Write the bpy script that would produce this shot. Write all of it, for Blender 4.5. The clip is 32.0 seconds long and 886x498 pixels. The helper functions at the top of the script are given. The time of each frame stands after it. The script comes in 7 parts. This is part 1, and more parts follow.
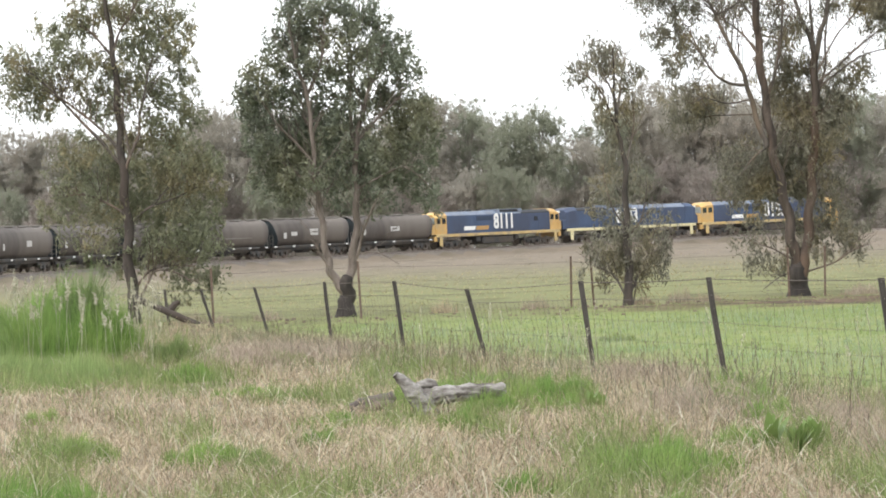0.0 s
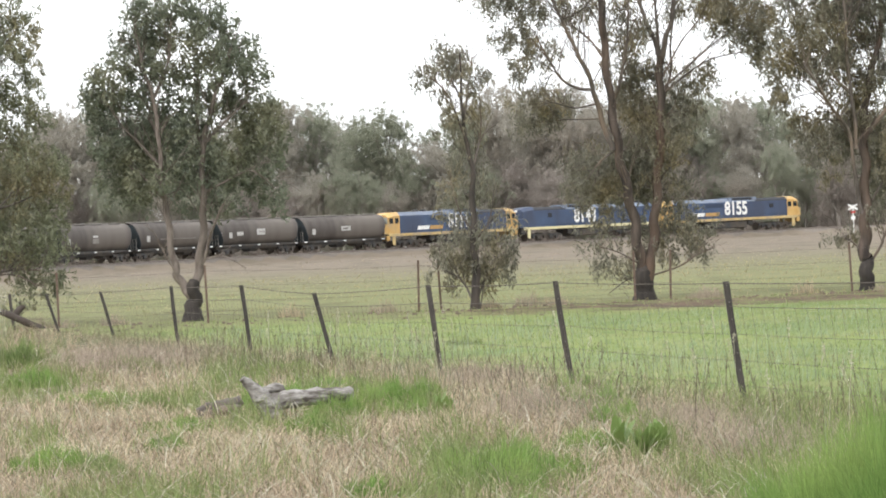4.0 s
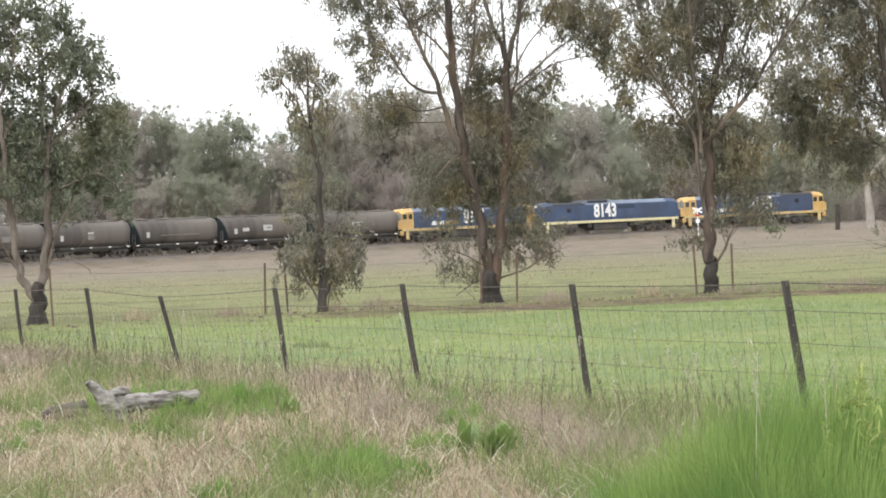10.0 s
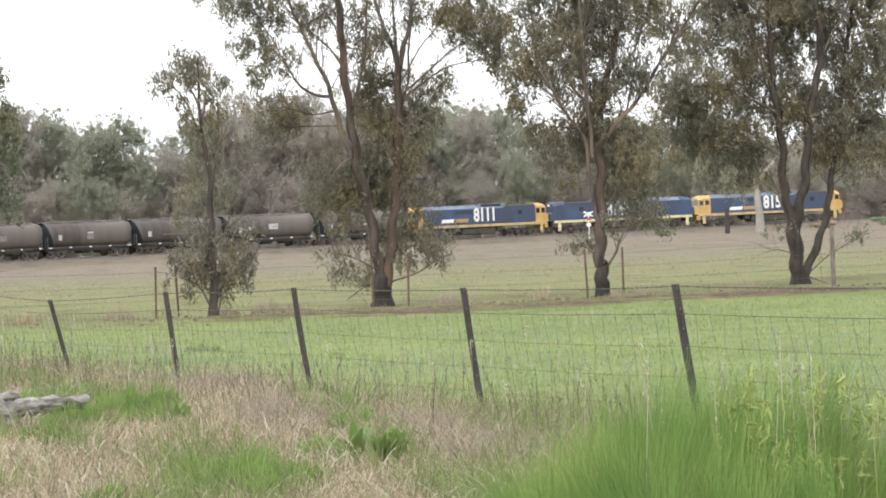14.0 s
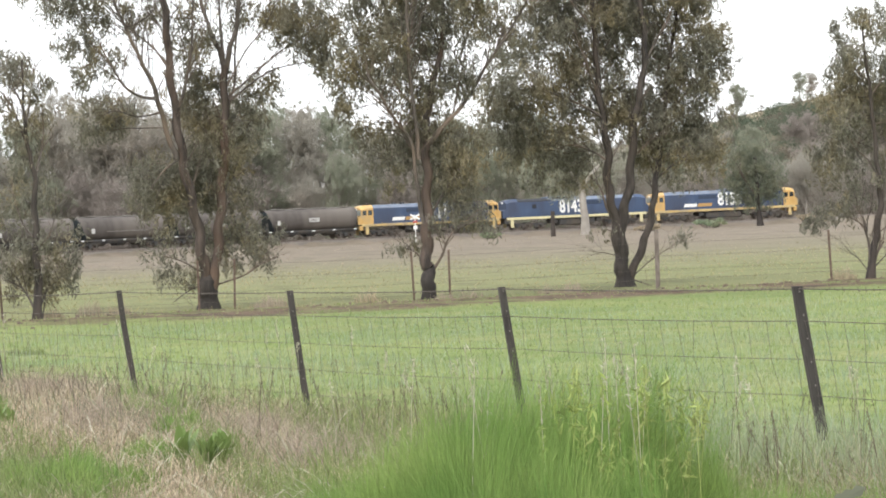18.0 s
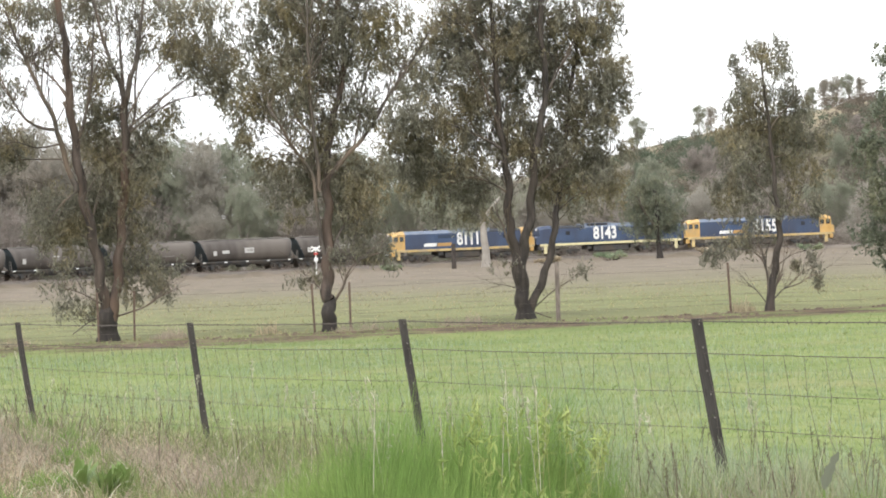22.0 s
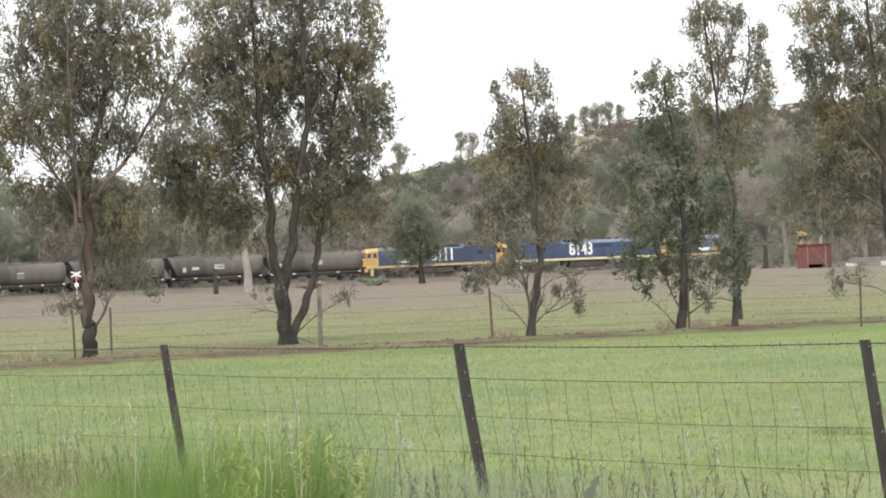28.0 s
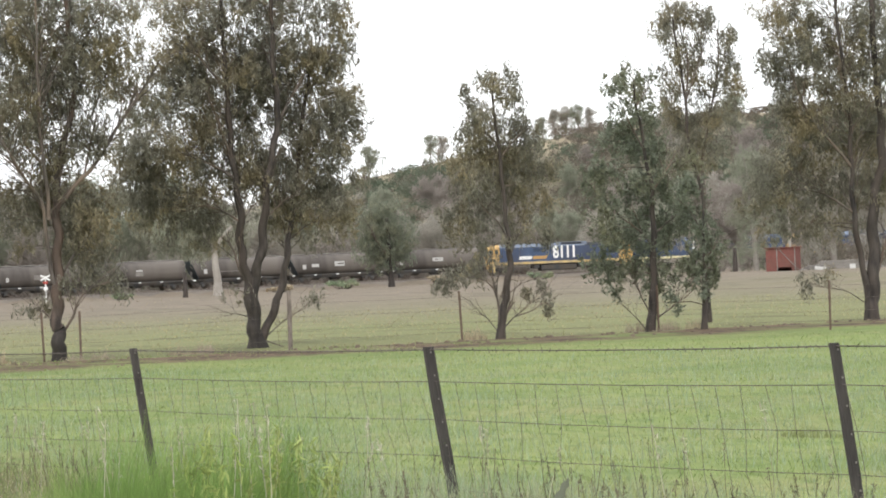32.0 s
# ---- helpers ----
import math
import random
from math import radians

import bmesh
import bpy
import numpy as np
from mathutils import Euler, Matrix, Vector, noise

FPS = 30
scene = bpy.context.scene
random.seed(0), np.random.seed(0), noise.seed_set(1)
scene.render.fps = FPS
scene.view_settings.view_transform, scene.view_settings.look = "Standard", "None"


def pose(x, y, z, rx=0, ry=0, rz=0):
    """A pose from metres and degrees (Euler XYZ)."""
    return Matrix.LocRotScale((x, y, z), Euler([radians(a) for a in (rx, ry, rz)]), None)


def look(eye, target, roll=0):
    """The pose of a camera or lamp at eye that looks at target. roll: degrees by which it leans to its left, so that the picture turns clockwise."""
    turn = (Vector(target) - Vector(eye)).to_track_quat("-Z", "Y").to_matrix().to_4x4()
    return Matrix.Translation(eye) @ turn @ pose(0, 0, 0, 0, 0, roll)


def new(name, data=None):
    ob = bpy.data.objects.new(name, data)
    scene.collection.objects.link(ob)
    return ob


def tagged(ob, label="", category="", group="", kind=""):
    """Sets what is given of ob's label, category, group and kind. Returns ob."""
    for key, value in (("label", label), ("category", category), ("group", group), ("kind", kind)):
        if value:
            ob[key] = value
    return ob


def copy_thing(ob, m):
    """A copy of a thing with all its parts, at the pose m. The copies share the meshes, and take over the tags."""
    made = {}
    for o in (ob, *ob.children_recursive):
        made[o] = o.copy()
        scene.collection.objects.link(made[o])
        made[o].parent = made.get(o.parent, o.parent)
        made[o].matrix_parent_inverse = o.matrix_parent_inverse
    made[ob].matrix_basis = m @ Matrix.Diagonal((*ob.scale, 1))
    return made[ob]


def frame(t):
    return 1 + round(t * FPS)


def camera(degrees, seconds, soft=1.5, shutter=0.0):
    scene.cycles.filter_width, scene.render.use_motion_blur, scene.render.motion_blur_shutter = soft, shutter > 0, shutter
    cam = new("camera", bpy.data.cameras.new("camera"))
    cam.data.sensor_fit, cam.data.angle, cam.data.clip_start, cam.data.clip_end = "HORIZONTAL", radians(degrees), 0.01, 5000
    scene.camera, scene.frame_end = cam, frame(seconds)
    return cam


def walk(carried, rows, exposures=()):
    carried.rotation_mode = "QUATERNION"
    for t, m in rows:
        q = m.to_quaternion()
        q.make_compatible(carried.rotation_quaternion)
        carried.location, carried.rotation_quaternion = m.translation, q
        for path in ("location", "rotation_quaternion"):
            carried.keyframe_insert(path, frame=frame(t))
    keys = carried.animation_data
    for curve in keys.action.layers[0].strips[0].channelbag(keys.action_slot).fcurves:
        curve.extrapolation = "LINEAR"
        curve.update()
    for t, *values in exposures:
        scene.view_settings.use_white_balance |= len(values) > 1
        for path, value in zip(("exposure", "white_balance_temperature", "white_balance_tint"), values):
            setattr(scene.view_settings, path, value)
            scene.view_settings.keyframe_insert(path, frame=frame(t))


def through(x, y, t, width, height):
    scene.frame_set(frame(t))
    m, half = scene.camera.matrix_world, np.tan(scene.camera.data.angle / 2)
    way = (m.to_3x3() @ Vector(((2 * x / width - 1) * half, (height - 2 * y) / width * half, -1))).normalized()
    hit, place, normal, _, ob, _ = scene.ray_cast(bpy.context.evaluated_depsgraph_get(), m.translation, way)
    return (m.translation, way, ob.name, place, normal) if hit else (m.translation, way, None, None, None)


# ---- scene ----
EYE = (0.0, 0.0, 1.67)
cam = camera(18.39, 32.0, soft=1.8)


def aim(az, el, roll):
    a, e = radians(az), radians(el)
    way = Vector((math.sin(a) * math.cos(e), math.cos(a) * math.cos(e), math.sin(e)))
    return look(EYE, Vector(EYE) + 50 * way, roll)


# a tripod that is not quite level, panning after the train: seconds, azimuth, elevation, lean
walk(cam, [(t, aim(az, el, roll)) for t, az, el, roll in (
    (0, -0.000, -0.001, -2.38), (0.5, 0.025, 0.015, -2.38), (1, 0.514, -0.005, -2.35), (1.5, 1.304, -0.026, -2.39), (2, 2.206, -0.062, -2.43),
    (2.5, 2.617, -0.074, -2.37), (3, 2.789, -0.066, -2.42), (3.5, 2.934, -0.046, -2.39), (4, 3.194, -0.051, -2.41), (4.5, 3.318, -0.046, -2.43),
    (6.5, 3.249, -0.044, -2.45), (7, 3.252, -0.048, -2.39), (7.5, 3.502, -0.062, -2.38), (8, 4.147, -0.088, -2.37), (8.5, 4.545, -0.088, -2.36),
    (9, 5.158, -0.117, -2.36), (9.5, 5.885, -0.110, -2.34), (10, 6.400, -0.125, -2.38), (10.5, 6.571, -0.133, -2.39), (11, 6.879, -0.123, -2.39),
    (11.5, 7.319, -0.109, -2.36), (12, 7.541, -0.119, -2.36), (12.5, 7.937, -0.098, -2.36), (13, 8.495, -0.111, -2.35), (13.5, 8.634, -0.136, -2.39),
    (14, 8.672, -0.142, -2.39), (14.5, 8.933, -0.161, -2.39), (16.5, 9.527, -0.197, -2.37), (17, 9.970, -0.219, -2.32), (17.5, 11.317, -0.224, -2.30),
    (18, 12.300, -0.235, -2.34), (18.5, 12.848, -0.138, -2.32), (19, 13.229, -0.057, -2.32), (19.5, 13.311, 0.065, -2.37), (20, 13.302, 0.180, -2.34),
    (20.5, 13.533, 0.252, -2.29), (21, 13.977, 0.321, -2.28), (21.5, 14.151, 0.315, -2.32), (22, 14.403, 0.355, -2.26), (22.5, 14.880, 0.382, -2.27),
    (23, 15.988, 0.439, -2.25), (23.5, 16.570, 0.456, -2.31), (24, 16.752, 0.468, -2.30), (24.5, 16.898, 0.489, -2.26), (25, 17.344, 0.531, -2.23),
    (25.5, 17.989, 0.556, -2.31), (26, 18.765, 0.584, -2.31), (26.5, 19.125, 0.646, -2.30), (28.5, 19.669, 0.721, -2.30), (29, 20.153, 0.745, -2.32),
    (29.5, 20.259, 0.729, -2.33), (30, 20.244, 0.725, -2.32), (30.5, 20.225, 0.721, -2.32), (31, 20.210, 0.767, -2.33), (31.5, 20.139, 0.770, -2.33),
    (32, 20.027, 0.730, -2.34),
)],
     exposures=((0.0, 0.51), (10.0, 0.47), (18.0, 0.53), (24.0, 0.47), (28.0, 0.36), (32.0, 0.34)))

# ---- light: a bright overcast afternoon ----
world = bpy.data.worlds.new("world")
scene.world = world
world.use_nodes = True
wn = world.node_tree.nodes
wl = world.node_tree.links
sky = wn.new("ShaderNodeTexSky")
sky.sky_type, sky.sun_disc = "NISHITA", False
sky.sun_elevation, sky.sun_rotation = radians(48), radians(-35)
sky.dust_density, sky.air_density = 4.0, 1.5
cloud = wn.new("ShaderNodeTexNoise")
cloud.inputs["Scale"].default_value, cloud.inputs["Detail"].default_value = 2.2, 5
cloud_ramp = wn.new("ShaderNodeValToRGB")
cloud_ramp.color_ramp.elements[0].position, cloud_ramp.color_ramp.elements[0].color = 0.25, (8.4, 8.75, 9.3, 1)
cloud_ramp.color_ramp.elements[1].position, cloud_ramp.color_ramp.elements[1].color = 0.7, (10.2, 10.3, 10.4, 1)
veil = wn.new("ShaderNodeMix")
veil.data_type = "RGBA"
veil.inputs[0].default_value = 0.93
wl.new(cloud.outputs[0], cloud_ramp.inputs[0])
wl.new(sky.outputs[0], veil.inputs[6])
wl.new(cloud_ramp.outputs[0], veil.inputs[7])
wl.new(veil.outputs[2], wn["Background"].inputs[0])
wn["Background"].inputs[1].default_value = 0.13
sun = new("sun", bpy.data.lights.new("sun", "SUN"))
sun.data.energy, sun.data.angle, sun.data.color = 1.3, radians(25), (1.0, 0.96, 0.9)
sun.matrix_world = look((-60, -75, 110), (0, 0, 0))


# ---- materials ----
def mat(name, c1, c2=None, rough=0.8, scale=6.0, metal=0.0, bump=0.0, c3=None, coarse=0.6, stretch=None, detail=5.0, rand=0.0, spec=None):
    """Two colours by a fine noise, a third by a coarse one, and a little relief."""
    m = bpy.data.materials.new(name)
    m.use_nodes = True
    n, l = m.node_tree.nodes, m.node_tree.links
    b = n["Principled BSDF"]
    b.inputs["Roughness"].default_value, b.inputs["Metallic"].default_value = rough, metal
    if spec is not None:
        b.inputs["Specular IOR Level"].default_value = spec
    tc = n.new("ShaderNodeTexCoord")
    vec = tc.outputs["Object"]
    if stretch:
        mp = n.new("ShaderNodeMapping")
        mp.inputs["Scale"].default_value = stretch
        l.new(vec, mp.inputs[0])
        vec = mp.outputs[0]
    fine = n.new("ShaderNodeTexNoise")
    fine.inputs["Scale"].default_value, fine.inputs["Detail"].default_value = scale, detail
    l.new(vec, fine.inputs["Vector"])
    mr = n.new("ShaderNodeMapRange")
    mr.inputs[1].default_value, mr.inputs[2].default_value = 0.3, 0.7
    l.new(fine.outputs[0], mr.inputs[0])
    mix = n.new("ShaderNodeMix")
    mix.data_type = "RGBA"
    mix.inputs[6].default_value, mix.inputs[7].default_value = (*c1, 1), (*(c2 or c1), 1)
    l.new(mr.outputs[0], mix.inputs[0])
    out = mix.outputs[2]
    if c3:
        big = n.new("ShaderNodeTexNoise")
        big.inputs["Scale"].default_value = coarse
        l.new(vec, big.inputs["Vector"])
        mr2 = n.new("ShaderNodeMapRange")
        mr2.inputs[1].default_value, mr2.inputs[2].default_value = 0.45, 0.65
        l.new(big.outputs[0], mr2.inputs[0])
        mx2 = n.new("ShaderNodeMix")
        mx2.data_type = "RGBA"
        l.new(mr2.outputs[0], mx2.inputs[0])
        l.new(out, mx2.inputs[6])
        mx2.inputs[7].default_value = (*c3, 1)
        out = mx2.outputs[2]
    if rand:
        geo = n.new("ShaderNodeNewGeometry")
        mr3 = n.new("ShaderNodeMapRange")
        mr3.inputs[3].default_value, mr3.inputs[4].default_value = 1 - rand, 1 + rand
        l.new(geo.outputs["Random Per Island"], mr3.inputs[0])
        hsv = n.new("ShaderNodeHueSaturation")
        l.new(mr3.outputs[0], hsv.inputs["Value"])
        l.new(out, hsv.inputs["Color"])
        out = hsv.outputs[0]
    l.new(out, b.inputs["Base Color"])
    if bump:
        bp = n.new("ShaderNodeBump")
        bp.inputs["Strength"].default_value = bump
        bp.inputs["Distance"].default_value = 0.05
        l.new(fine.outputs[0], bp.inputs["Height"])
        l.new(bp.outputs[0], b.inputs["Normal"])
    return m


def leaf_mat(name, c1, c2, c3, coarse=0.5, rand=0.3, sheen=0.45, through=0.25):
    """Foliage: colour by island and by clump, some light passing through."""
    m = mat(name, c1, c2, rough=sheen, scale=1.3, c3=c3, coarse=coarse, rand=rand, spec=0.4)
    n, l = m.node_tree.nodes, m.node_tree.links
    b = n["Principled BSDF"]
    src = b.inputs["Base Color"].links[0].from_socket
    tr = n.new("ShaderNodeBsdfTranslucent")
    l.new(src, tr.inputs[0])
    ms = n.new("ShaderNodeMixShader")
    ms.inputs[0].default_value = through
    l.new(b.outputs[0], ms.inputs[1])
    l.new(tr.outputs[0], ms.inputs[2])
    l.new(ms.outputs[0], n["Material Output"].inputs[0])
    return m


M = dict(
    leaf_gum=leaf_mat("leaf_gum", (0.216, 0.208, 0.165), (0.282, 0.27, 0.212), (0.31, 0.262, 0.16), coarse=0.7, through=0.48),
    leaf_dark=leaf_mat("leaf_dark", (0.18, 0.203, 0.15), (0.24, 0.265, 0.195), (0.25, 0.248, 0.165), through=0.48),
    leaf_olive=leaf_mat("leaf_olive", (0.215, 0.23, 0.15), (0.275, 0.29, 0.192), (0.305, 0.268, 0.162), coarse=0.7, through=0.45),
    # next three: far foliage, distance haze painted into pale greyish base colours
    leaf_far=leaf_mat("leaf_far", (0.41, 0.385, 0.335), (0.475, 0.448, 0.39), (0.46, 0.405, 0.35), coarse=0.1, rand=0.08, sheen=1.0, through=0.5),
    leaf_green_hazed=leaf_mat("leaf_green_hazed", (0.32, 0.335, 0.255), (0.38, 0.395, 0.31), (0.39, 0.375, 0.3), coarse=0.1, rand=0.08, sheen=1.0, through=0.5),
    leaf_scrub_hazed=leaf_mat("leaf_scrub_hazed", (0.345, 0.305, 0.275), (0.41, 0.365, 0.33), (0.335, 0.3, 0.27), coarse=0.1, rand=0.16, sheen=0.9, through=0.4),
    leaf_hillside=leaf_mat("leaf_hillside", (0.17, 0.145, 0.12), (0.22, 0.185, 0.155), (0.17, 0.16, 0.12), coarse=0.05, rand=0.1, sheen=1.0, through=0.4),
    leaf_hill=leaf_mat("leaf_hill", (0.115, 0.145, 0.1), (0.155, 0.185, 0.13), (0.165, 0.175, 0.13), coarse=0.1, rand=0.2, sheen=0.9, through=0.4),
    bark=mat("bark", (0.022, 0.019, 0.018), (0.1, 0.083, 0.072), rough=0.95, scale=6, bump=1.0, c3=(0.068, 0.053, 0.044), coarse=2.2, stretch=(1, 1, 0.25)),
    bark_tan=mat("bark_tan", (0.026, 0.021, 0.019), (0.13, 0.1, 0.084), rough=0.95, scale=6, bump=1.0, c3=(0.16, 0.106, 0.077), coarse=1.3, stretch=(1, 1, 0.22)),
    bark_char=mat("bark_char", (0.024, 0.021, 0.02), (0.075, 0.062, 0.054), rough=0.95, scale=7, bump=1.0, c3=(0.035, 0.03, 0.027), coarse=2.5, stretch=(1, 1, 0.25)),
    bark_limb=mat("bark_limb", (0.075, 0.062, 0.054), (0.15, 0.127, 0.112), rough=0.9, scale=8, bump=0.7, c3=(0.2, 0.15, 0.115), coarse=1.4, stretch=(1, 1, 0.4)),
    bark_pale=mat("bark_pale", (0.12, 0.096, 0.082), (0.27, 0.225, 0.195), rough=0.85, scale=11, bump=0.6, c3=(0.085, 0.068, 0.056), coarse=0.8, stretch=(1, 1, 0.3)),
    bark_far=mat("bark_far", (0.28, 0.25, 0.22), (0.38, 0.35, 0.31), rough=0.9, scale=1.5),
    post=mat("post", (0.034, 0.03, 0.028), (0.085, 0.075, 0.068), rough=0.9, scale=14, bump=0.6, c3=(0.05, 0.045, 0.042), coarse=2.5, stretch=(1, 1, 0.2)),
    wire=mat("wire", (0.075, 0.06, 0.05), (0.13, 0.11, 0.1), rough=0.8, scale=9),
    picket=mat("picket", (0.11, 0.075, 0.06), (0.19, 0.13, 0.10), rough=0.7, scale=9, metal=0.3),
    grey_wood=mat("grey_wood", (0.18, 0.164, 0.15), (0.4, 0.38, 0.36), rough=0.9, scale=20, bump=1.0, c3=(0.1, 0.085, 0.075), coarse=15.0, stretch=(0.4, 1, 1)),
    grass=leaf_mat("grass", (0.145, 0.2, 0.065), (0.215, 0.275, 0.1), (0.245, 0.27, 0.115), coarse=0.5, rand=0.42, sheen=0.6, through=0.3),
    tall_grass=leaf_mat("tall_grass", (0.135, 0.235, 0.055), (0.19, 0.3, 0.078), (0.235, 0.33, 0.095), coarse=2.2, rand=0.36, sheen=0.85, through=0.3),
    lime_weed=leaf_mat("lime_weed", (0.27, 0.36, 0.1), (0.36, 0.43, 0.14), (0.4, 0.43, 0.18), coarse=1.5, rand=0.3, sheen=0.8, through=0.35),
    lush_grass=leaf_mat("lush_grass", (0.19, 0.27, 0.095), (0.26, 0.335, 0.13), (0.31, 0.34, 0.15), coarse=0.8, rand=0.35, sheen=0.8, through=0.35),
    dry_grass=leaf_mat("dry_grass", (0.36, 0.29, 0.2), (0.51, 0.43, 0.305), (0.35, 0.275, 0.2), coarse=0.35, rand=0.5, sheen=0.7, through=0.2),
    seed=leaf_mat("seed", (0.42, 0.40, 0.30), (0.55, 0.52, 0.42), (0.36, 0.36, 0.24), coarse=0.5, rand=0.2, sheen=0.7),
    twig_weed=leaf_mat("twig_weed", (0.31, 0.25, 0.2), (0.43, 0.355, 0.285), (0.33, 0.28, 0.21), coarse=0.8, rand=0.3, sheen=0.8),
    dull_weed=leaf_mat("dull_weed", (0.16, 0.19, 0.11), (0.22, 0.245, 0.15), (0.27, 0.25, 0.16), coarse=0.9, rand=0.3, sheen=0.8),
    dark_weed=leaf_mat("dark_weed", (0.12, 0.095, 0.075), (0.18, 0.145, 0.11), (0.13, 0.12, 0.07), coarse=0.8, rand=0.3, sheen=0.8),
    paddock=leaf_mat("paddock", (0.2, 0.275, 0.095), (0.26, 0.325, 0.12), (0.34, 0.35, 0.17), coarse=0.4, rand=0.28, sheen=0.8, through=0.35),
    pale_grass=leaf_mat("pale_grass", (0.25, 0.33, 0.2), (0.33, 0.4, 0.27), (0.36, 0.38, 0.24), coarse=0.9, rand=0.2, sheen=0.7, through=0.3),
    dark_tuft=leaf_mat("dark_tuft", (0.11, 0.175, 0.055), (0.16, 0.235, 0.08), (0.15, 0.2, 0.07), coarse=1.0, rand=0.25, sheen=0.5),
    dock=leaf_mat("dock", (0.165, 0.25, 0.075), (0.235, 0.33, 0.105), (0.24, 0.3, 0.1), coarse=1.0, rand=0.2, sheen=0.45),
    loco_blue=mat("loco_blue", (0.046, 0.076, 0.145), (0.066, 0.1, 0.18), rough=0.6, scale=0.9, c3=(0.05, 0.065, 0.11), coarse=0.35, stretch=(1, 1, 0.4)),
    loco_roof=mat("loco_roof", (0.13, 0.165, 0.235), (0.19, 0.225, 0.29), rough=0.5, scale=1.2, c3=(0.13, 0.15, 0.19), coarse=0.5),
    loco_yellow=mat("loco_yellow", (0.54, 0.32, 0.1), (0.63, 0.41, 0.15), rough=0.55, scale=1.5, c3=(0.46, 0.33, 0.17), coarse=0.8),
    sill_yellow=mat("sill_yellow", (0.5, 0.35, 0.14), (0.6, 0.46, 0.22), rough=0.6, scale=1.5, c3=(0.4, 0.31, 0.19), coarse=1.2),
    loco_louvre=mat("loco_louvre", (0.028, 0.044, 0.082), (0.04, 0.058, 0.1), rough=0.7, scale=4),
    stencil=mat("stencil", (0.4, 0.39, 0.37), (0.6, 0.59, 0.57), rough=0.7, scale=3.5),
    cream=mat("cream", (0.62, 0.55, 0.3), (0.72, 0.66, 0.42), rough=0.6, scale=2),
    white=mat("white", (0.78, 0.78, 0.76), (0.84, 0.84, 0.82), rough=0.6, scale=3),
    orange=mat("orange", (0.42, 0.25, 0.09), (0.5, 0.31, 0.12), rough=0.6, scale=3),
    # windscreen glass: the pale base colour stands in for reflected sky
    screen_sky=mat("screen_sky", (0.3, 0.33, 0.32), (0.4, 0.42, 0.4), rough=0.12, scale=2, spec=0.8),
    glass=mat("glass", (0.02, 0.025, 0.03), (0.03, 0.035, 0.04), rough=0.08, scale=2, spec=0.9),
    grille=mat("grille", (0.016, 0.018, 0.024), (0.03, 0.032, 0.04), rough=0.7, scale=4),
    black=mat("black", (0.042, 0.042, 0.043), (0.075, 0.072, 0.07), rough=0.85, scale=3, c3=(0.09, 0.075, 0.06), coarse=0.8),
    pasture_blade=leaf_mat("pasture_blade", (0.3, 0.3, 0.145), (0.4, 0.37, 0.2), (0.38, 0.32, 0.19), coarse=0.2, rand=0.3, sheen=0.8, through=0.55),
    stubble_blade=leaf_mat("stubble_blade", (0.32, 0.265, 0.2), (0.41, 0.345, 0.265), (0.31, 0.27, 0.18), coarse=0.1, rand=0.3, sheen=0.8, through=0.55),
    hopper=mat("hopper", (0.088, 0.077, 0.07), (0.125, 0.11, 0.1), rough=0.7, spec=0.25, scale=1.4, c3=(0.165, 0.145, 0.128), coarse=0.3, stretch=(1, 1, 0.3), bump=0.1),
    hopper_end=mat("hopper_end", (0.036, 0.048, 0.056), (0.052, 0.066, 0.074), rough=0.7, scale=2),
    hopper_top=mat("hopper_top", (0.2, 0.185, 0.165), (0.27, 0.25, 0.23), rough=0.8, scale=2),
    rail=mat("rail", (0.16, 0.13, 0.11), (0.25, 0.21, 0.18), rough=0.5, scale=3, metal=0.6),
    ballast=mat("ballast", (0.12, 0.103, 0.088), (0.185, 0.16, 0.135), rough=0.95, scale=4, bump=0.8, c3=(0.19, 0.163, 0.135), coarse=0.3),
    sign_red=mat("sign_red", (0.45, 0.05, 0.04), (0.5, 0.08, 0.06), rough=0.5, scale=4),
    shed_red=mat("shed_red", (0.165, 0.058, 0.047), (0.215, 0.08, 0.064), rough=0.8, scale=3, c3=(0.16, 0.07, 0.055), coarse=0.7),
    clod=mat("clod", (0.095, 0.07, 0.052), (0.17, 0.128, 0.095), rough=0.95, scale=5, bump=0.8),
)


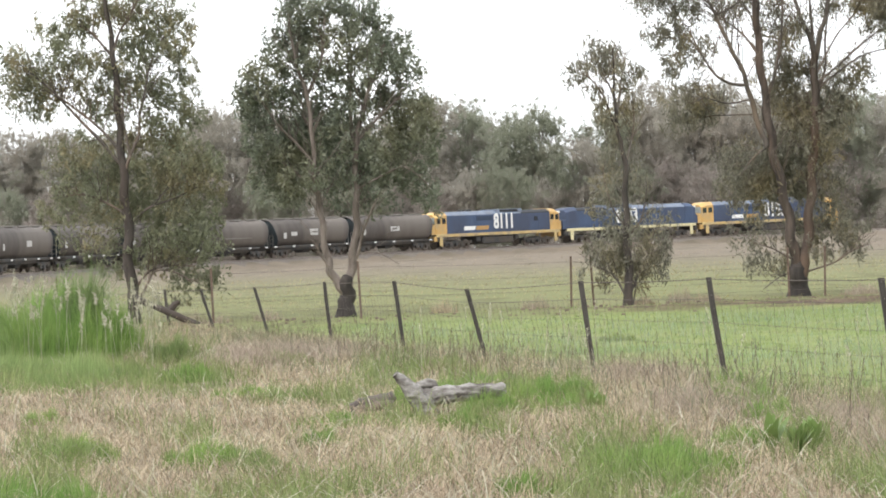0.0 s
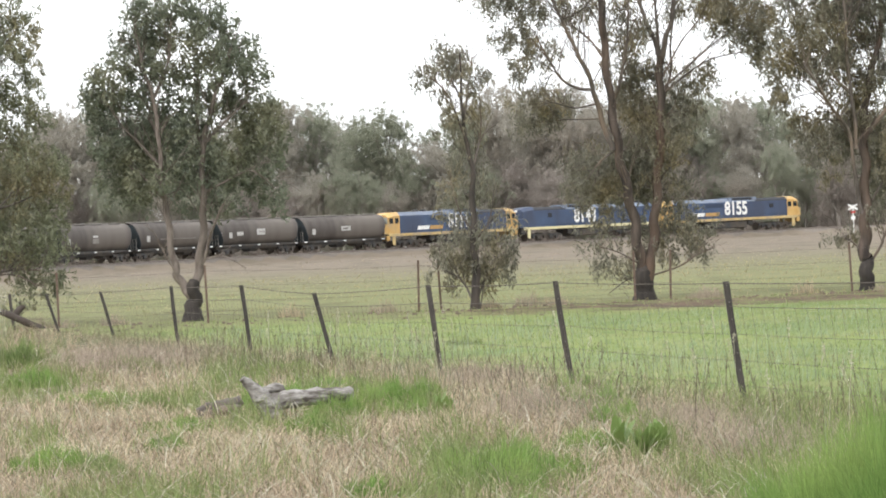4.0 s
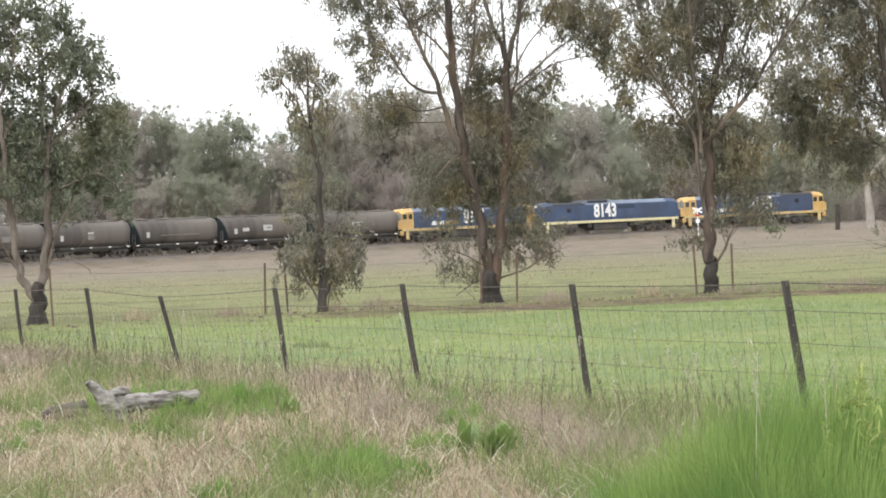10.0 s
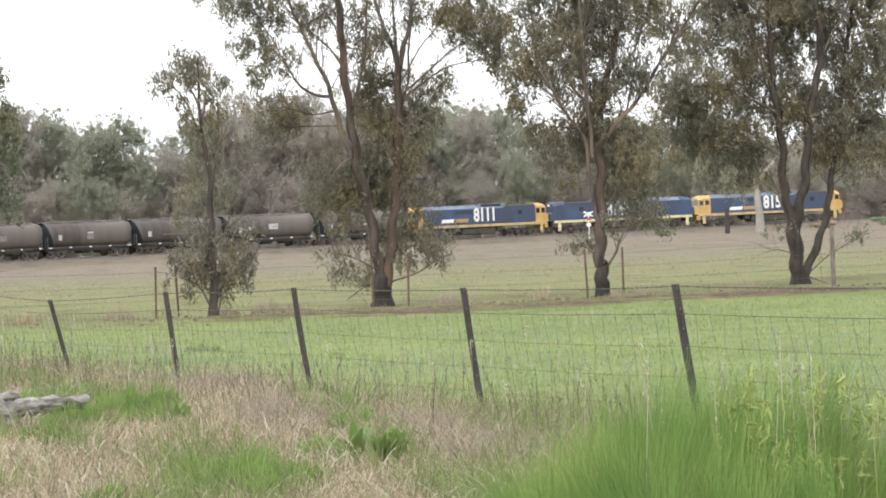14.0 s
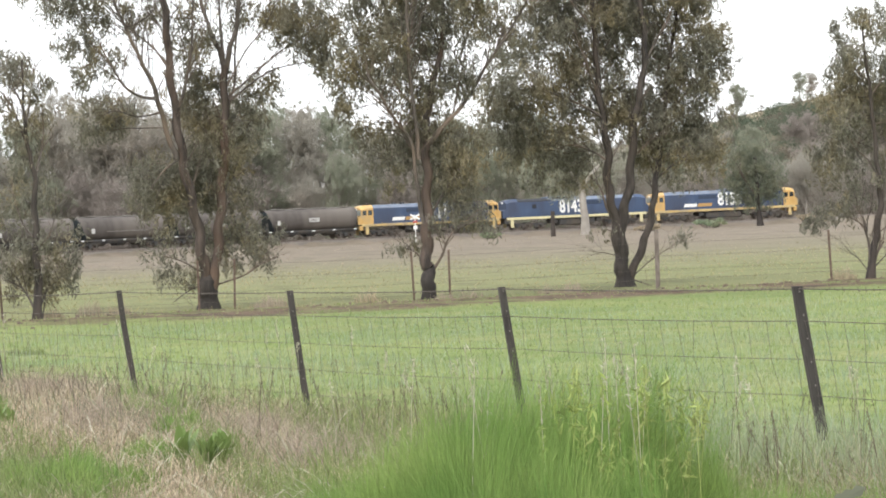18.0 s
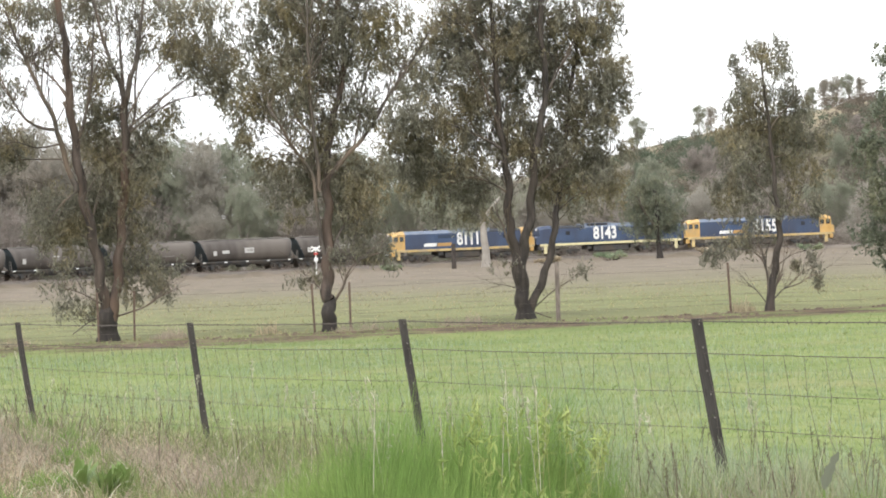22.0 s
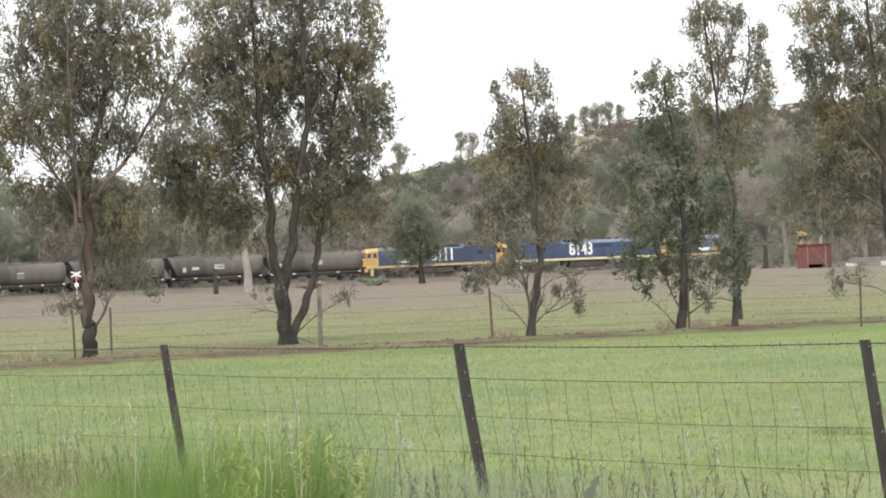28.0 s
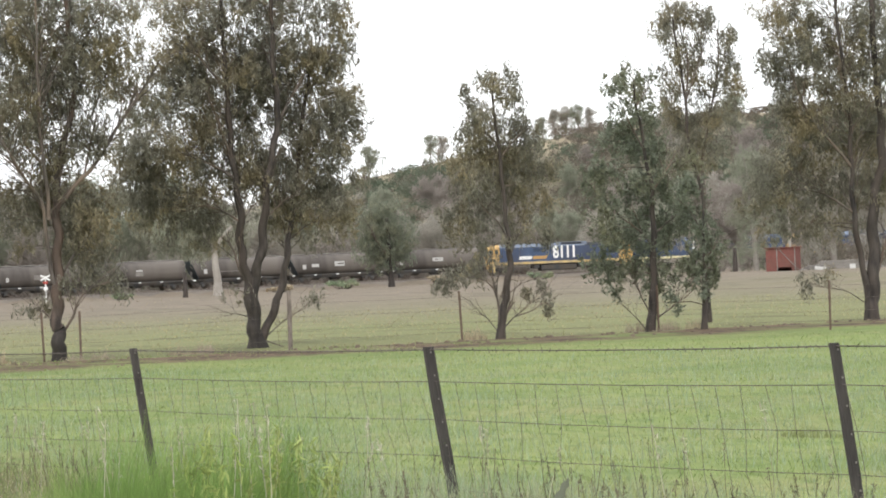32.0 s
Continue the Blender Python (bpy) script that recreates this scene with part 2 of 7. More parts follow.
def ground_material():
    m = bpy.data.materials.new("ground")
    m.use_nodes = True
    n, l = m.node_tree.nodes, m.node_tree.links
    b = n["Principled BSDF"]
    b.inputs["Roughness"].default_value = 0.95
    b.inputs["Specular IOR Level"].default_value = 0.15
    geo = n.new("ShaderNodeNewGeometry")
    sep = n.new("ShaderNodeSeparateXYZ")
    l.new(geo.outputs["Position"], sep.inputs[0])

    def noise_of(scale, detail=6.0, stretch=None):
        t = n.new("ShaderNodeTexNoise")
        t.inputs["Scale"].default_value, t.inputs["Detail"].default_value = scale, detail
        src = geo.outputs["Position"]
        if stretch:
            mp = n.new("ShaderNodeMapping")
            mp.inputs["Scale"].default_value = stretch
            l.new(src, mp.inputs[0])
            src = mp.outputs[0]
        l.new(src, t.inputs["Vector"])
        return t.outputs[0]

    def op(kind, a, c):
        q = n.new("ShaderNodeMath")
        q.operation = kind
        for i, v in enumerate((a, c)):
            if isinstance(v, (int, float)):
                q.inputs[i].default_value = v
            else:
                l.new(v, q.inputs[i])
        return q.outputs[0]

    def span(v, lo, hi):
        q = n.new("ShaderNodeMapRange")
        q.inputs[1].default_value, q.inputs[2].default_value = lo, hi
        l.new(v, q.inputs[0])
        return q.outputs[0]

    def blend(f, a, c):
        q = n.new("ShaderNodeMix")
        q.data_type = "RGBA"
        for s, v in ((0, f), (6, a), (7, c)):
            if isinstance(v, tuple):
                q.inputs[s].default_value = (*v, 1)
            else:
                l.new(v, q.inputs[s])
        return q.outputs[2]

    x, y = sep.outputs[0], sep.outputs[1]
    wob = op("MULTIPLY", op("SUBTRACT", noise_of(0.35), 0.5), 5.0)
    yw = op("ADD", y, wob)
    fine = noise_of(9.0, 8.0)
    mid = noise_of(0.9, 6.0)
    big = noise_of(0.13, 4.0)
    streak = noise_of(0.6, 5.0, (0.12, 1.0, 1.0))
    # verge in front of the fence
    verge = blend(span(mid, 0.4, 0.62), (0.25, 0.195, 0.14), (0.165, 0.15, 0.085))
    verge = blend(span(fine, 0.45, 0.75), verge, (0.1, 0.085, 0.055))
    # mown paddock
    green = blend(span(mid, 0.35, 0.65), (0.14, 0.187, 0.066), (0.18, 0.222, 0.082))
    green = blend(span(streak, 0.5, 0.75), green, (0.245, 0.245, 0.105))
    green = blend(span(noise_of(2.2, 4.0, (0.5, 0.22, 1.0)), 0.5, 0.72), green, (0.13, 0.18, 0.06))
    green = blend(span(big, 0.45, 0.6), green, (0.225, 0.265, 0.095))
    green = blend(span(noise_of(0.45, 5.0, (0.4, 1.0, 1.0)), 0.46, 0.66), green, (0.24, 0.248, 0.11))
    green = blend(span(noise_of(4.0, 5.0, (1.0, 0.35, 1.0)), 0.48, 0.7), green, (0.12, 0.17, 0.055))
    green = blend(span(fine, 0.45, 0.85), green, (0.12, 0.165, 0.055))
    # thin yellow-green pasture behind the trees, then bare stubble towards the line
    pasture = blend(span(streak, 0.35, 0.7), (0.165, 0.18, 0.08), (0.205, 0.2, 0.1))
    tuft = noise_of(1.0, 5.0, (0.45, 0.16, 1.0))
    pasture = blend(span(tuft, 0.52, 0.66), pasture, (0.13, 0.13, 0.065))
    stubble = blend(span(streak, 0.3, 0.7), (0.18, 0.148, 0.115), (0.215, 0.18, 0.14))
    stubble = blend(span(tuft, 0.48, 0.7), stubble, (0.145, 0.125, 0.092))
    far = blend(span(big, 0.3, 0.7), (0.17, 0.15, 0.1), (0.22, 0.18, 0.13))
    far = blend(span(mid, 0.3, 0.7), far, (0.13, 0.125, 0.085))
    far = blend(op("MULTIPLY", span(y, 610.0, 650.0), span(mid, 0.25, 0.6)), far, (0.33, 0.275, 0.19))
    dirt = blend(span(noise_of(1.6, 6.0), 0.35, 0.65), (0.07, 0.05, 0.037), (0.165, 0.118, 0.083))
    edge = op("ADD", op("SUBTRACT", op("ADD", y, op("MULTIPLY", wob, 0.45)), op("MULTIPLY", x, 0.135)), 0.5)
    ow = op("ADD", yw, op("MULTIPLY", op("SUBTRACT", streak, 0.5), 90.0))
    col = blend(span(ow, 100.0, 240.0), pasture, stubble)
    col = blend(span(y, 375.0, 420.0), col, far)
    strip = op("MULTIPLY", span(edge, 62.3, 63.6), op("SUBTRACT", 1.0, span(edge, 66.0, 68.0)))
    col = blend(span(edge, 63.5, 66.0), green, col)
    col = blend(op("MULTIPLY", op("MULTIPLY", strip, span(op("ADD", x, op("MULTIPLY", wob, 2.0)), 1.0, 7.0)), span(noise_of(0.7, 6.0, (0.5, 1.0, 1.0)), 0.34, 0.52)), col, dirt)
    side = op("ADD", op("ADD", x, op("MULTIPLY", y, 0.27)), op("MULTIPLY", wob, 0.12))
    col = blend(span(side, 10.6, 12.2), verge, col)
    l.new(col, b.inputs["Base Color"])
    bp = n.new("ShaderNodeBump")
    bp.inputs["Strength"].default_value, bp.inputs["Distance"].default_value = 0.5, 0.06
    l.new(fine, bp.inputs["Height"])
    l.new(bp.outputs[0], b.inputs["Normal"])
    return m


# ---- mesh helpers ----
def link_mesh(name, verts, faces, material, parent=None, label=""):
    me = bpy.data.meshes.new(name)
    verts = np.asarray(verts, dtype=np.float32)
    faces = np.asarray(faces, dtype=np.int32)
    k = faces.shape[1]
    me.vertices.add(len(verts))
    me.vertices.foreach_set("co", verts.ravel())
    me.loops.add(faces.size)
    me.loops.foreach_set("vertex_index", faces.ravel())
    me.polygons.add(len(faces))
    me.polygons.foreach_set("loop_start", np.arange(0, faces.size, k, dtype=np.int32))
    me.update(calc_edges=True)
    me.materials.append(material)
    ob = new(name, me)
    if parent:
        ob.parent = parent
    if label:
        tagged(ob, label)
    return ob


def part(name, bm, material, parent=None, label="", smooth=False):
    me = bpy.data.meshes.new(name)
    if smooth:
        for f in bm.faces:
            f.smooth = True
    bm.to_mesh(me)
    bm.free()
    me.materials.append(material)
    ob = new(name, me)
    if parent:
        ob.parent = parent
    if label:
        tagged(ob, label)
    return ob


def again(ob, x=0, y=0, z=0, rz=0, ry=0):
    """One more alike part on the same mesh."""
    o = new(ob.name.split(".")[0], ob.data)
    o.parent = ob.parent
    o.matrix_basis = pose(x, y, z, 0, ry, rz)
    return o


def box(bm, x0, x1, y0, y1, z0, z1, bevel=0.0):
    vs = bmesh.ops.create_cube(bm, size=1)["verts"]
    for v in vs:
        v.co = Vector(((x0 + x1) / 2 + v.co.x * (x1 - x0), (y0 + y1) / 2 + v.co.y * (y1 - y0), (z0 + z1) / 2 + v.co.z * (z1 - z0)))
    if bevel:
        es = list({e for v in vs for e in v.link_edges})
        bmesh.ops.bevel(bm, geom=es, offset=bevel, segments=1, affect="EDGES")
    return bm


def boxed(x0, x1, y0, y1, z0, z1, bevel=0.0):
    return box(bmesh.new(), x0, x1, y0, y1, z0, z1, bevel)


def loft(sections, closed=True, caps=True):
    """A bmesh through rings of equal length."""
    bm = bmesh.new()
    rings = [[bm.verts.new(p) for p in ring] for ring in sections]
    n = len(rings[0])
    for a, b in zip(rings, rings[1:]):
        for i in range(n if closed else n - 1):
            j = (i + 1) % n
            bm.faces.new((a[i], a[j], b[j], b[i]))
    if caps:
        bm.faces.new(rings[0][::-1])
        bm.faces.new(rings[-1])
    bmesh.ops.recalc_face_normals(bm, faces=bm.faces)
    return bm


def tube_rings(points, radii, sides=7, wobble=0.0, rng=None):
    """Vertices and quads of a tube along a line."""
    pts = [Vector(p) for p in points]
    vs, fs = [], []
    for i, p in enumerate(pts):
        way = (pts[min(i + 1, len(pts) - 1)] - pts[max(i - 1, 0)]).normalized()
        side = way.cross(Vector((0.13, 1, 0.07))).normalized()
        up = way.cross(side)
        for k in range(sides):
            a = 2 * math.pi * k / sides
            r = radii[i] * (1 + (rng.uniform(-wobble, wobble) if rng else 0))
            vs.append(p + side * (r * math.cos(a)) + up * (r * math.sin(a)))
        if i:
            for k in range(sides):
                j = (k + 1) % sides
                a, b = (i - 1) * sides, i * sides
                fs.append((a + k, a + j, b + j, b + k))
    return vs, fs


def tubes(lines, sides=7, wobble=0.0, seed=0):
    """Several tubes in one set of vertices and quads: lines of (points, radii)."""
    rng = random.Random(seed)
    V, Q = [], []
    for pts, rad in lines:
        v, f = tube_rings(pts, rad, sides, wobble, rng)
        o = len(V)
        V += [tuple(q) for q in v]
        Q += [tuple(i + o for i in q) for q in f]
    return V, Q


def curve_through(pts, steps=4):
    """Catmull-Rom points through a line of points."""
    p = [Vector(q) for q in pts]
    out = []
    for i in range(len(p) - 1):
        a, b, c, d = p[max(i - 1, 0)], p[i], p[i + 1], p[min(i + 2, len(p) - 1)]
        for s in range(steps):
            t = s / steps
            out.append(0.5 * (2 * b + (c - a) * t + (2 * a - 5 * b + 4 * c - d) * t * t + (3 * b - a - 3 * c + d) * t ** 3))
    out.append(p[-1])
    return out


# ---- the railway line: an arc that straightens out, and the lie of the land ----
LINE_R = 0.0065
LINE_START, LINE_END = -100.0, 170.0


def line_heading(s):
    return radians(48) + LINE_R * min(max(s, LINE_START), LINE_END)


LINE = {}
px_, py_ = 312 * math.sin(radians(2)), 312 * math.cos(radians(2))
LINE[0] = (px_, py_)
for k_ in range(1, 1601):
    h_ = line_heading((k_ - 0.5) * 0.5)
    px_, py_ = px_ + 0.5 * math.sin(h_), py_ + 0.5 * math.cos(h_)
    LINE[k_] = (px_, py_)
px_, py_ = LINE[0]
for k_ in range(-1, -441, -1):
    h_ = line_heading((k_ + 0.5) * 0.5)
    px_, py_ = px_ - 0.5 * math.sin(h_), py_ - 0.5 * math.cos(h_)
    LINE[k_] = (px_, py_)


def rail_z(s):
    return 1.33 + 0.0065 * min(max(s + 60, -80), 190)


def on_line(s):
    k = s * 2
    i = math.floor(k)
    a, b, f = LINE[i], LINE[i + 1], k - i
    return Vector((a[0] + (b[0] - a[0]) * f, a[1] + (b[1] - a[1]) * f, rail_z(s)))


LINE_XY = np.array([LINE[k] for k in range(-440, 1601, 4)])
LINE_S = np.arange(-440, 1601, 4) * 0.5
LINE_Z = np.array([rail_z(s) for s in LINE_S])


def smooth(a, b, v):
    t = np.clip((v - a) / (b - a), 0, 1)
    return t * t * (3 - 2 * t)


def ground_z(x, y):
    x, y = np.atleast_1d(np.asarray(x, float)), np.atleast_1d(np.asarray(y, float))
    r = np.hypot(x, y)
    d2 = (x[:, None] - LINE_XY[None, :, 0]) ** 2 + (y[:, None] - LINE_XY[None, :, 1]) ** 2
    i = d2.argmin(1)
    dist, zl = np.sqrt(d2[np.arange(len(x)), i]), LINE_Z[i]
    field = smooth(85, 330, r) * (zl - 0.85)
    z = np.where(dist < 2.6, zl - 0.22, np.maximum(field, zl - 0.22 - (dist - 2.6) * 0.4))
    z = np.where(dist > 6, np.where(r < 300, field, np.maximum(field, zl - 0.85)), z)
    # grassy rise beside the road, and a wooded hill behind the line
    z = z + 0.35 * np.exp(-(((x + 6.4) / 2.6) ** 2 + ((y - 43) / 7) ** 2))
    az = np.degrees(np.arctan2(x, y))
    hill = 45.5 * smooth(430, 800, r) * smooth(4, 27, az) * (1 - 0.75 * smooth(60, 120, az))
    roll = 2.5 * smooth(500, 1200, r) * np.sin(x / 260.0) * np.cos(y / 310.0)
    rough_ = 0.03 * np.sin(x * 1.7 + 1.3 * np.sin(y * 0.8)) * np.sin(y * 1.1) * (1 - smooth(40, 70, r))
    bank = 0.13 * np.exp(-(((y - 65.6 - 0.11 * x) / 1.7) ** 2)) * (np.abs(x) < 90)
    return z + hill + roll + rough_ + bank


def gz(x, y):
    return float(ground_z([x], [y])[0])


def make_ground():
    radii = np.concatenate([[0.02, 2, 4, 6, 8, 10], np.arange(11, 40, 0.8), np.arange(40, 90, 1.6), np.arange(90, 250, 8), np.arange(250, 420, 3),
                            np.arange(420, 900, 24), [1000, 1200, 1500, 2000, 2600, 3400]])
    azs = np.radians(np.concatenate([np.arange(-180, -14, 6), np.arange(-14, 34, 0.5), np.arange(34, 180, 6)]))
    R, A = np.meshgrid(radii, azs, indexing="ij")
    X, Y = (R * np.sin(A)).ravel() + 0.05, (R * np.cos(A)).ravel() + 0.05
    V = np.stack([X, Y, ground_z(X, Y)], 1)
    n = len(azs)
    i, j = np.meshgrid(np.arange(len(radii) - 1), np.arange(n), indexing="ij")
    j2 = (j + 1) % n
    Q = np.stack([i * n + j, i * n + j2, (i + 1) * n + j2, (i + 1) * n + j], -1).reshape(-1, 4)[:, ::-1]
    ob = link_mesh("ground", V, Q, ground_material())
    for p in ob.data.polygons:
        p.use_smooth = True
    tagged(ob, "green paddock with tan stubble and dry roadside verge", "ground", kind="structure")


make_ground()


# ---- railway track ----
def make_track():
    bed = new("railway_track")
    tagged(bed, "single railway track on grey ballast curving away", "railway track", kind="structure")
    ss = np.arange(-180, 500, 4.0)
    secs = []
    for s in ss:
        p, h = on_line(s), line_heading(s)
        side = Vector((math.cos(h), -math.sin(h), 0))
        secs.append([p + side * a + Vector((0, 0, b)) for a, b in ((-3.3, -0.75), (-1.9, -0.2), (1.9, -0.2), (3.3, -0.75))])
    part("ballast", loft(secs, closed=True, caps=True), M["ballast"], bed, "grey crushed-rock ballast bed")
    for off in (-0.72, 0.72):
        secs = []
        for s in ss:
            p, h = on_line(s), line_heading(s)
            side = Vector((math.cos(h), -math.sin(h), 0))
            secs.append([p + side * (off + a) + Vector((0, 0, b)) for a, b in ((-0.07, -0.17), (-0.035, 0), (0.035, 0), (0.07, -0.17))])
        part("rail", loft(secs), M["rail"], bed, "rusty steel rail with a worn top")
    V, Q = [], []
    for s in np.arange(-100, 200, 0.7):
        p, h = on_line(s), line_heading(s)
        f, side = Vector((math.sin(h), math.cos(h), 0)), Vector((math.cos(h), -math.sin(h), 0))
        o = len(V)
        for c in (-0.17, -0.3):
            for a, b in ((-1.25, -0.11), (1.25, -0.11), (1.25, 0.11), (-1.25, 0.11)):
                V.append(tuple(p + side * a + f * b + Vector((0, 0, c))))
        Q += [(o, o + 1, o + 2, o + 3), (o, o + 4, o + 5, o + 1), (o + 1, o + 5, o + 6, o + 2), (o + 2, o + 6, o + 7, o + 3), (o + 3, o + 7, o + 4, o)]
    tagged(link_mesh("sleeper_row", V, Q, M["grey_wood"], bed), "weathered timber sleepers", kind="stuff")


make_track()


# ---- the train; each vehicle's x runs forwards, z = 0 is the rail top ----
def bogie(parent, x, axles, wheel_r, gap):
    """A bogie with side frames, springs and wheels."""
    length = gap * (axles - 1) + 1.3
    bm = bmesh.new()
    for s in (-1, 1):
        box(bm, -length / 2, length / 2, s * 1.02 - 0.09, s * 1.02 + 0.09, 0.55, 0.85, 0.04)
        for k in range(axles):
            c = (k - (axles - 1) / 2) * gap
            box(bm, c - 0.2, c + 0.2, s * 1.06 - 0.12, s * 1.06 + 0.12, 0.3, 0.68, 0.04)
        for k in range(axles - 1):
            c = (k - (axles - 2) / 2) * gap
            box(bm, c - 0.28, c + 0.28, s * 1.06 - 0.1, s * 1.06 + 0.1, 0.22, 0.62, 0.05)
    box(bm, -0.4, 0.4, -1.0, 1.0, 0.5, 0.95)
    b = part("bogie", bm, M["black"], parent, "grimy black bogie frame with springs")
    b.location = (x, 0, 0)
    first = None
    for k in range(axles):
        for s in (-1, 1):
            c = (k - (axles - 1) / 2) * gap
            if first is None:
                w = bmesh.new()
                bmesh.ops.create_cone(w, cap_ends=True, segments=20, radius1=wheel_r, radius2=wheel_r * 0.97, depth=0.13, matrix=Matrix.Rotation(radians(90), 4, "X"))
                first = part("wheel", w, M["rail"], b, "worn steel wheel")
                first.location = (c, s * 0.76, wheel_r)
            else:
                again(first, c, s * 0.76, wheel_r)
    return b


def side_lettering(text, size, x, y, z, parent, wide=1.0, turn=0):
    """Raised painted characters on the side that faces -y."""
    cu = bpy.data.curves.new("numeral", "FONT")
    cu.body, cu.size, cu.align_x, cu.align_y, cu.extrude, cu.offset = text, size, "CENTER", "CENTER", 0.004, 0.035 * size
    tmp = bpy.data.objects.new("numeral", cu)
    scene.collection.objects.link(tmp)
    dg = bpy.context.evaluated_depsgraph_get()
    me = bpy.data.meshes.new_from_object(tmp.evaluated_get(dg))
    bpy.data.objects.remove(tmp)
    whole = bmesh.new()
    whole.from_mesh(me)
    bpy.data.meshes.remove(me)
    for v in whole.verts:
        v.co = Vector((v.co.x * wide, -v.co.z, v.co.y))
    left = set(whole.faces)
    # one part for each character
    while left:
        todo, found = [next(iter(left))], set()
        while todo:
            f = todo.pop()
            if f in found:
                continue
            found.add(f)
            todo += [g for v in f.verts for g in v.link_faces if g not in found]
        left -= found
        bm = bmesh.new()
        made = {}
        for f in found:
            for v in f.verts:
                if v not in made:
                    made[v] = bm.verts.new(v.co)
            bm.faces.new([made[v] for v in f.verts])
        ob = part("numeral", bm, M["white"], parent, "large white painted numeral")
        ob.location, ob.rotation_euler = (x, y, z), (0, 0, radians(turn))
    whole.free()


def locomotive(number, yellow_ends):
    loco = new("locomotive")
    tagged(loco, "dark blue diesel locomotive with " + ("yellow cabs and a yellow sill" if yellow_ends else "plain blue ends and a cream sill"), "locomotive", "diesel locomotives of the train")
    end_mat = M["loco_yellow"] if yellow_ends else M["loco_blue"]
    sill_mat = M["sill_yellow"] if yellow_ends else M["cream"]

    # long hood between the cabs, and the lighter roof
    part("hood", loft([[(x, -1.42, 1.62), (x, -1.42, 3.62), (x, 1.42, 3.62), (x, 1.42, 1.62)] for x in (-8.3, 8.3)]), M["loco_blue"], loco, "dark blue long hood")
    roof = [[(x, -1.42, 3.62), (x, -1.36, 3.72), (x, -0.85, 4.08), (x, 0.85, 4.08), (x, 1.36, 3.72), (x, 1.42, 3.62)] for x in (-8.3, 3.6)]
    part("roof", loft(roof), M["loco_roof"], loco, "faded pale blue sloping roof")
    dark = [[(x, -1.42, 3.62), (x, -1.34, 3.76), (x, -0.8, 4.02), (x, 0.8, 4.02), (x, 1.34, 3.76), (x, 1.42, 3.62)] for x in (3.6, 8.3)]
    part("radiator_roof", loft(dark), M["grille"], loco, "dark radiator roof")
    part("fan_housing", loft([[(x, -1.3, 3.7), (x, -1.2, 4.2), (x, 1.2, 4.2), (x, 1.3, 3.7)] for x in (-0.2, 3.9)]), M["loco_roof"], loco, "raised fan housing")
    for s in (-1, 1):
        part("fan_grille", boxed(0.3, 3.2, min(s * 1.22, s * 1.29), max(s * 1.22, s * 1.29), 3.85, 4.14, 0.02), M["grille"], loco, "black slatted grille")
        g = part("side_grille", boxed(-3.6, -1.1, min(s * 1.42, s * 1.445), max(s * 1.42, s * 1.445), 3.0, 3.5, 0.01), M["loco_louvre"], loco, "dark blue air intake")
        part("hood_vent", boxed(5.7, 6.25, min(s * 1.42, s * 1.45), max(s * 1.42, s * 1.45), 2.75, 3.25, 0.03), M["grille"], loco, "small square vent")
    for k in range(10):
        x = -8.0 + k * 1.6
        part("hood_door", boxed(x, x + 1.5, -1.432, -1.42, 1.75, 2.75, 0.004), M["loco_blue"], loco)
    # cabs
    for s in (-1, 1):
        tip = -10.0 if s < 0 else 9.9
        back = -8.3 if s < 0 else 8.3
        ring = lambda x, w, top, sh: [(x, -w, 1.6), (x, -w, sh), (x, -w + 0.5, top), (x, w - 0.5, top), (x, w, sh), (x, w, 1.6)]
        nose = tip + s * 0.45
        cab = part("cab", loft([ring(back, 1.45, 4.1, 3.7), ring(tip - s * 0.6, 1.45, 4.02, 3.62), ring(tip, 1.38, 3.8, 3.45)]), end_mat, loco, "yellow painted cab" if yellow_ends else "blue hood end")
        part("nose", loft([[(tip, -1.36, 1.6), (tip, -1.36, 2.75), (tip, 1.36, 2.75), (tip, 1.36, 1.6)], [(nose, -1.25, 1.6), (nose, -1.25, 2.55), (nose, 1.25, 2.55), (nose, 1.25, 1.6)]]), end_mat, loco)
        if yellow_ends:
            for y0, y1 in ((-1.27, -0.08), (0.08, 1.27)):
                part("windscreen", boxed(min(tip, tip + s * 0.03), max(tip, tip + s * 0.03), y0, y1, 2.78, 3.5, 0.02), M["screen_sky"], cab, "windscreen with reflected sky painted pale")
            for yy in (-1.45, 1.45):
                lo, hi = min(yy, yy * 1.015), max(yy, yy * 1.015)
                for a in (0.45, 1.25):
                    c = tip - s * a
                    part("side_window", boxed(c - 0.26, c + 0.26, lo, hi, 2.8, 3.4, 0.02), M["glass"], cab, "dark cab side window")
            part("headlight", boxed(min(tip, tip + s * 0.06), max(tip, tip + s * 0.06), -0.3, 0.3, 3.5, 3.7, 0.03), M["white"], cab, "twin headlight")
        else:
            part("marker_light", boxed(min(tip, tip + s * 0.06), max(tip, tip + s * 0.06), -0.3, 0.3, 3.5, 3.75, 0.03), M["white"], cab, "twin end light")
        # pilot with steps
        p = bmesh.new()
        a, b = sorted((tip - s * 0.25, tip + s * 0.25))
        box(p, a, b, -1.4, 1.4, 0.85, 1.45, 0.05)
        part("pilot", p, end_mat if yellow_ends else M["black"], loco, "headstock with snow-plough plate")
        for yy in (-1.42, 1.42):
            p = bmesh.new()
            box(p, tip - s * 0.75 - 0.22, tip - s * 0.75 + 0.22, yy - 0.05, yy + 0.05, 0.35, 1.4, 0.02)
            part("step", p, sill_mat, loco, "painted corner step")
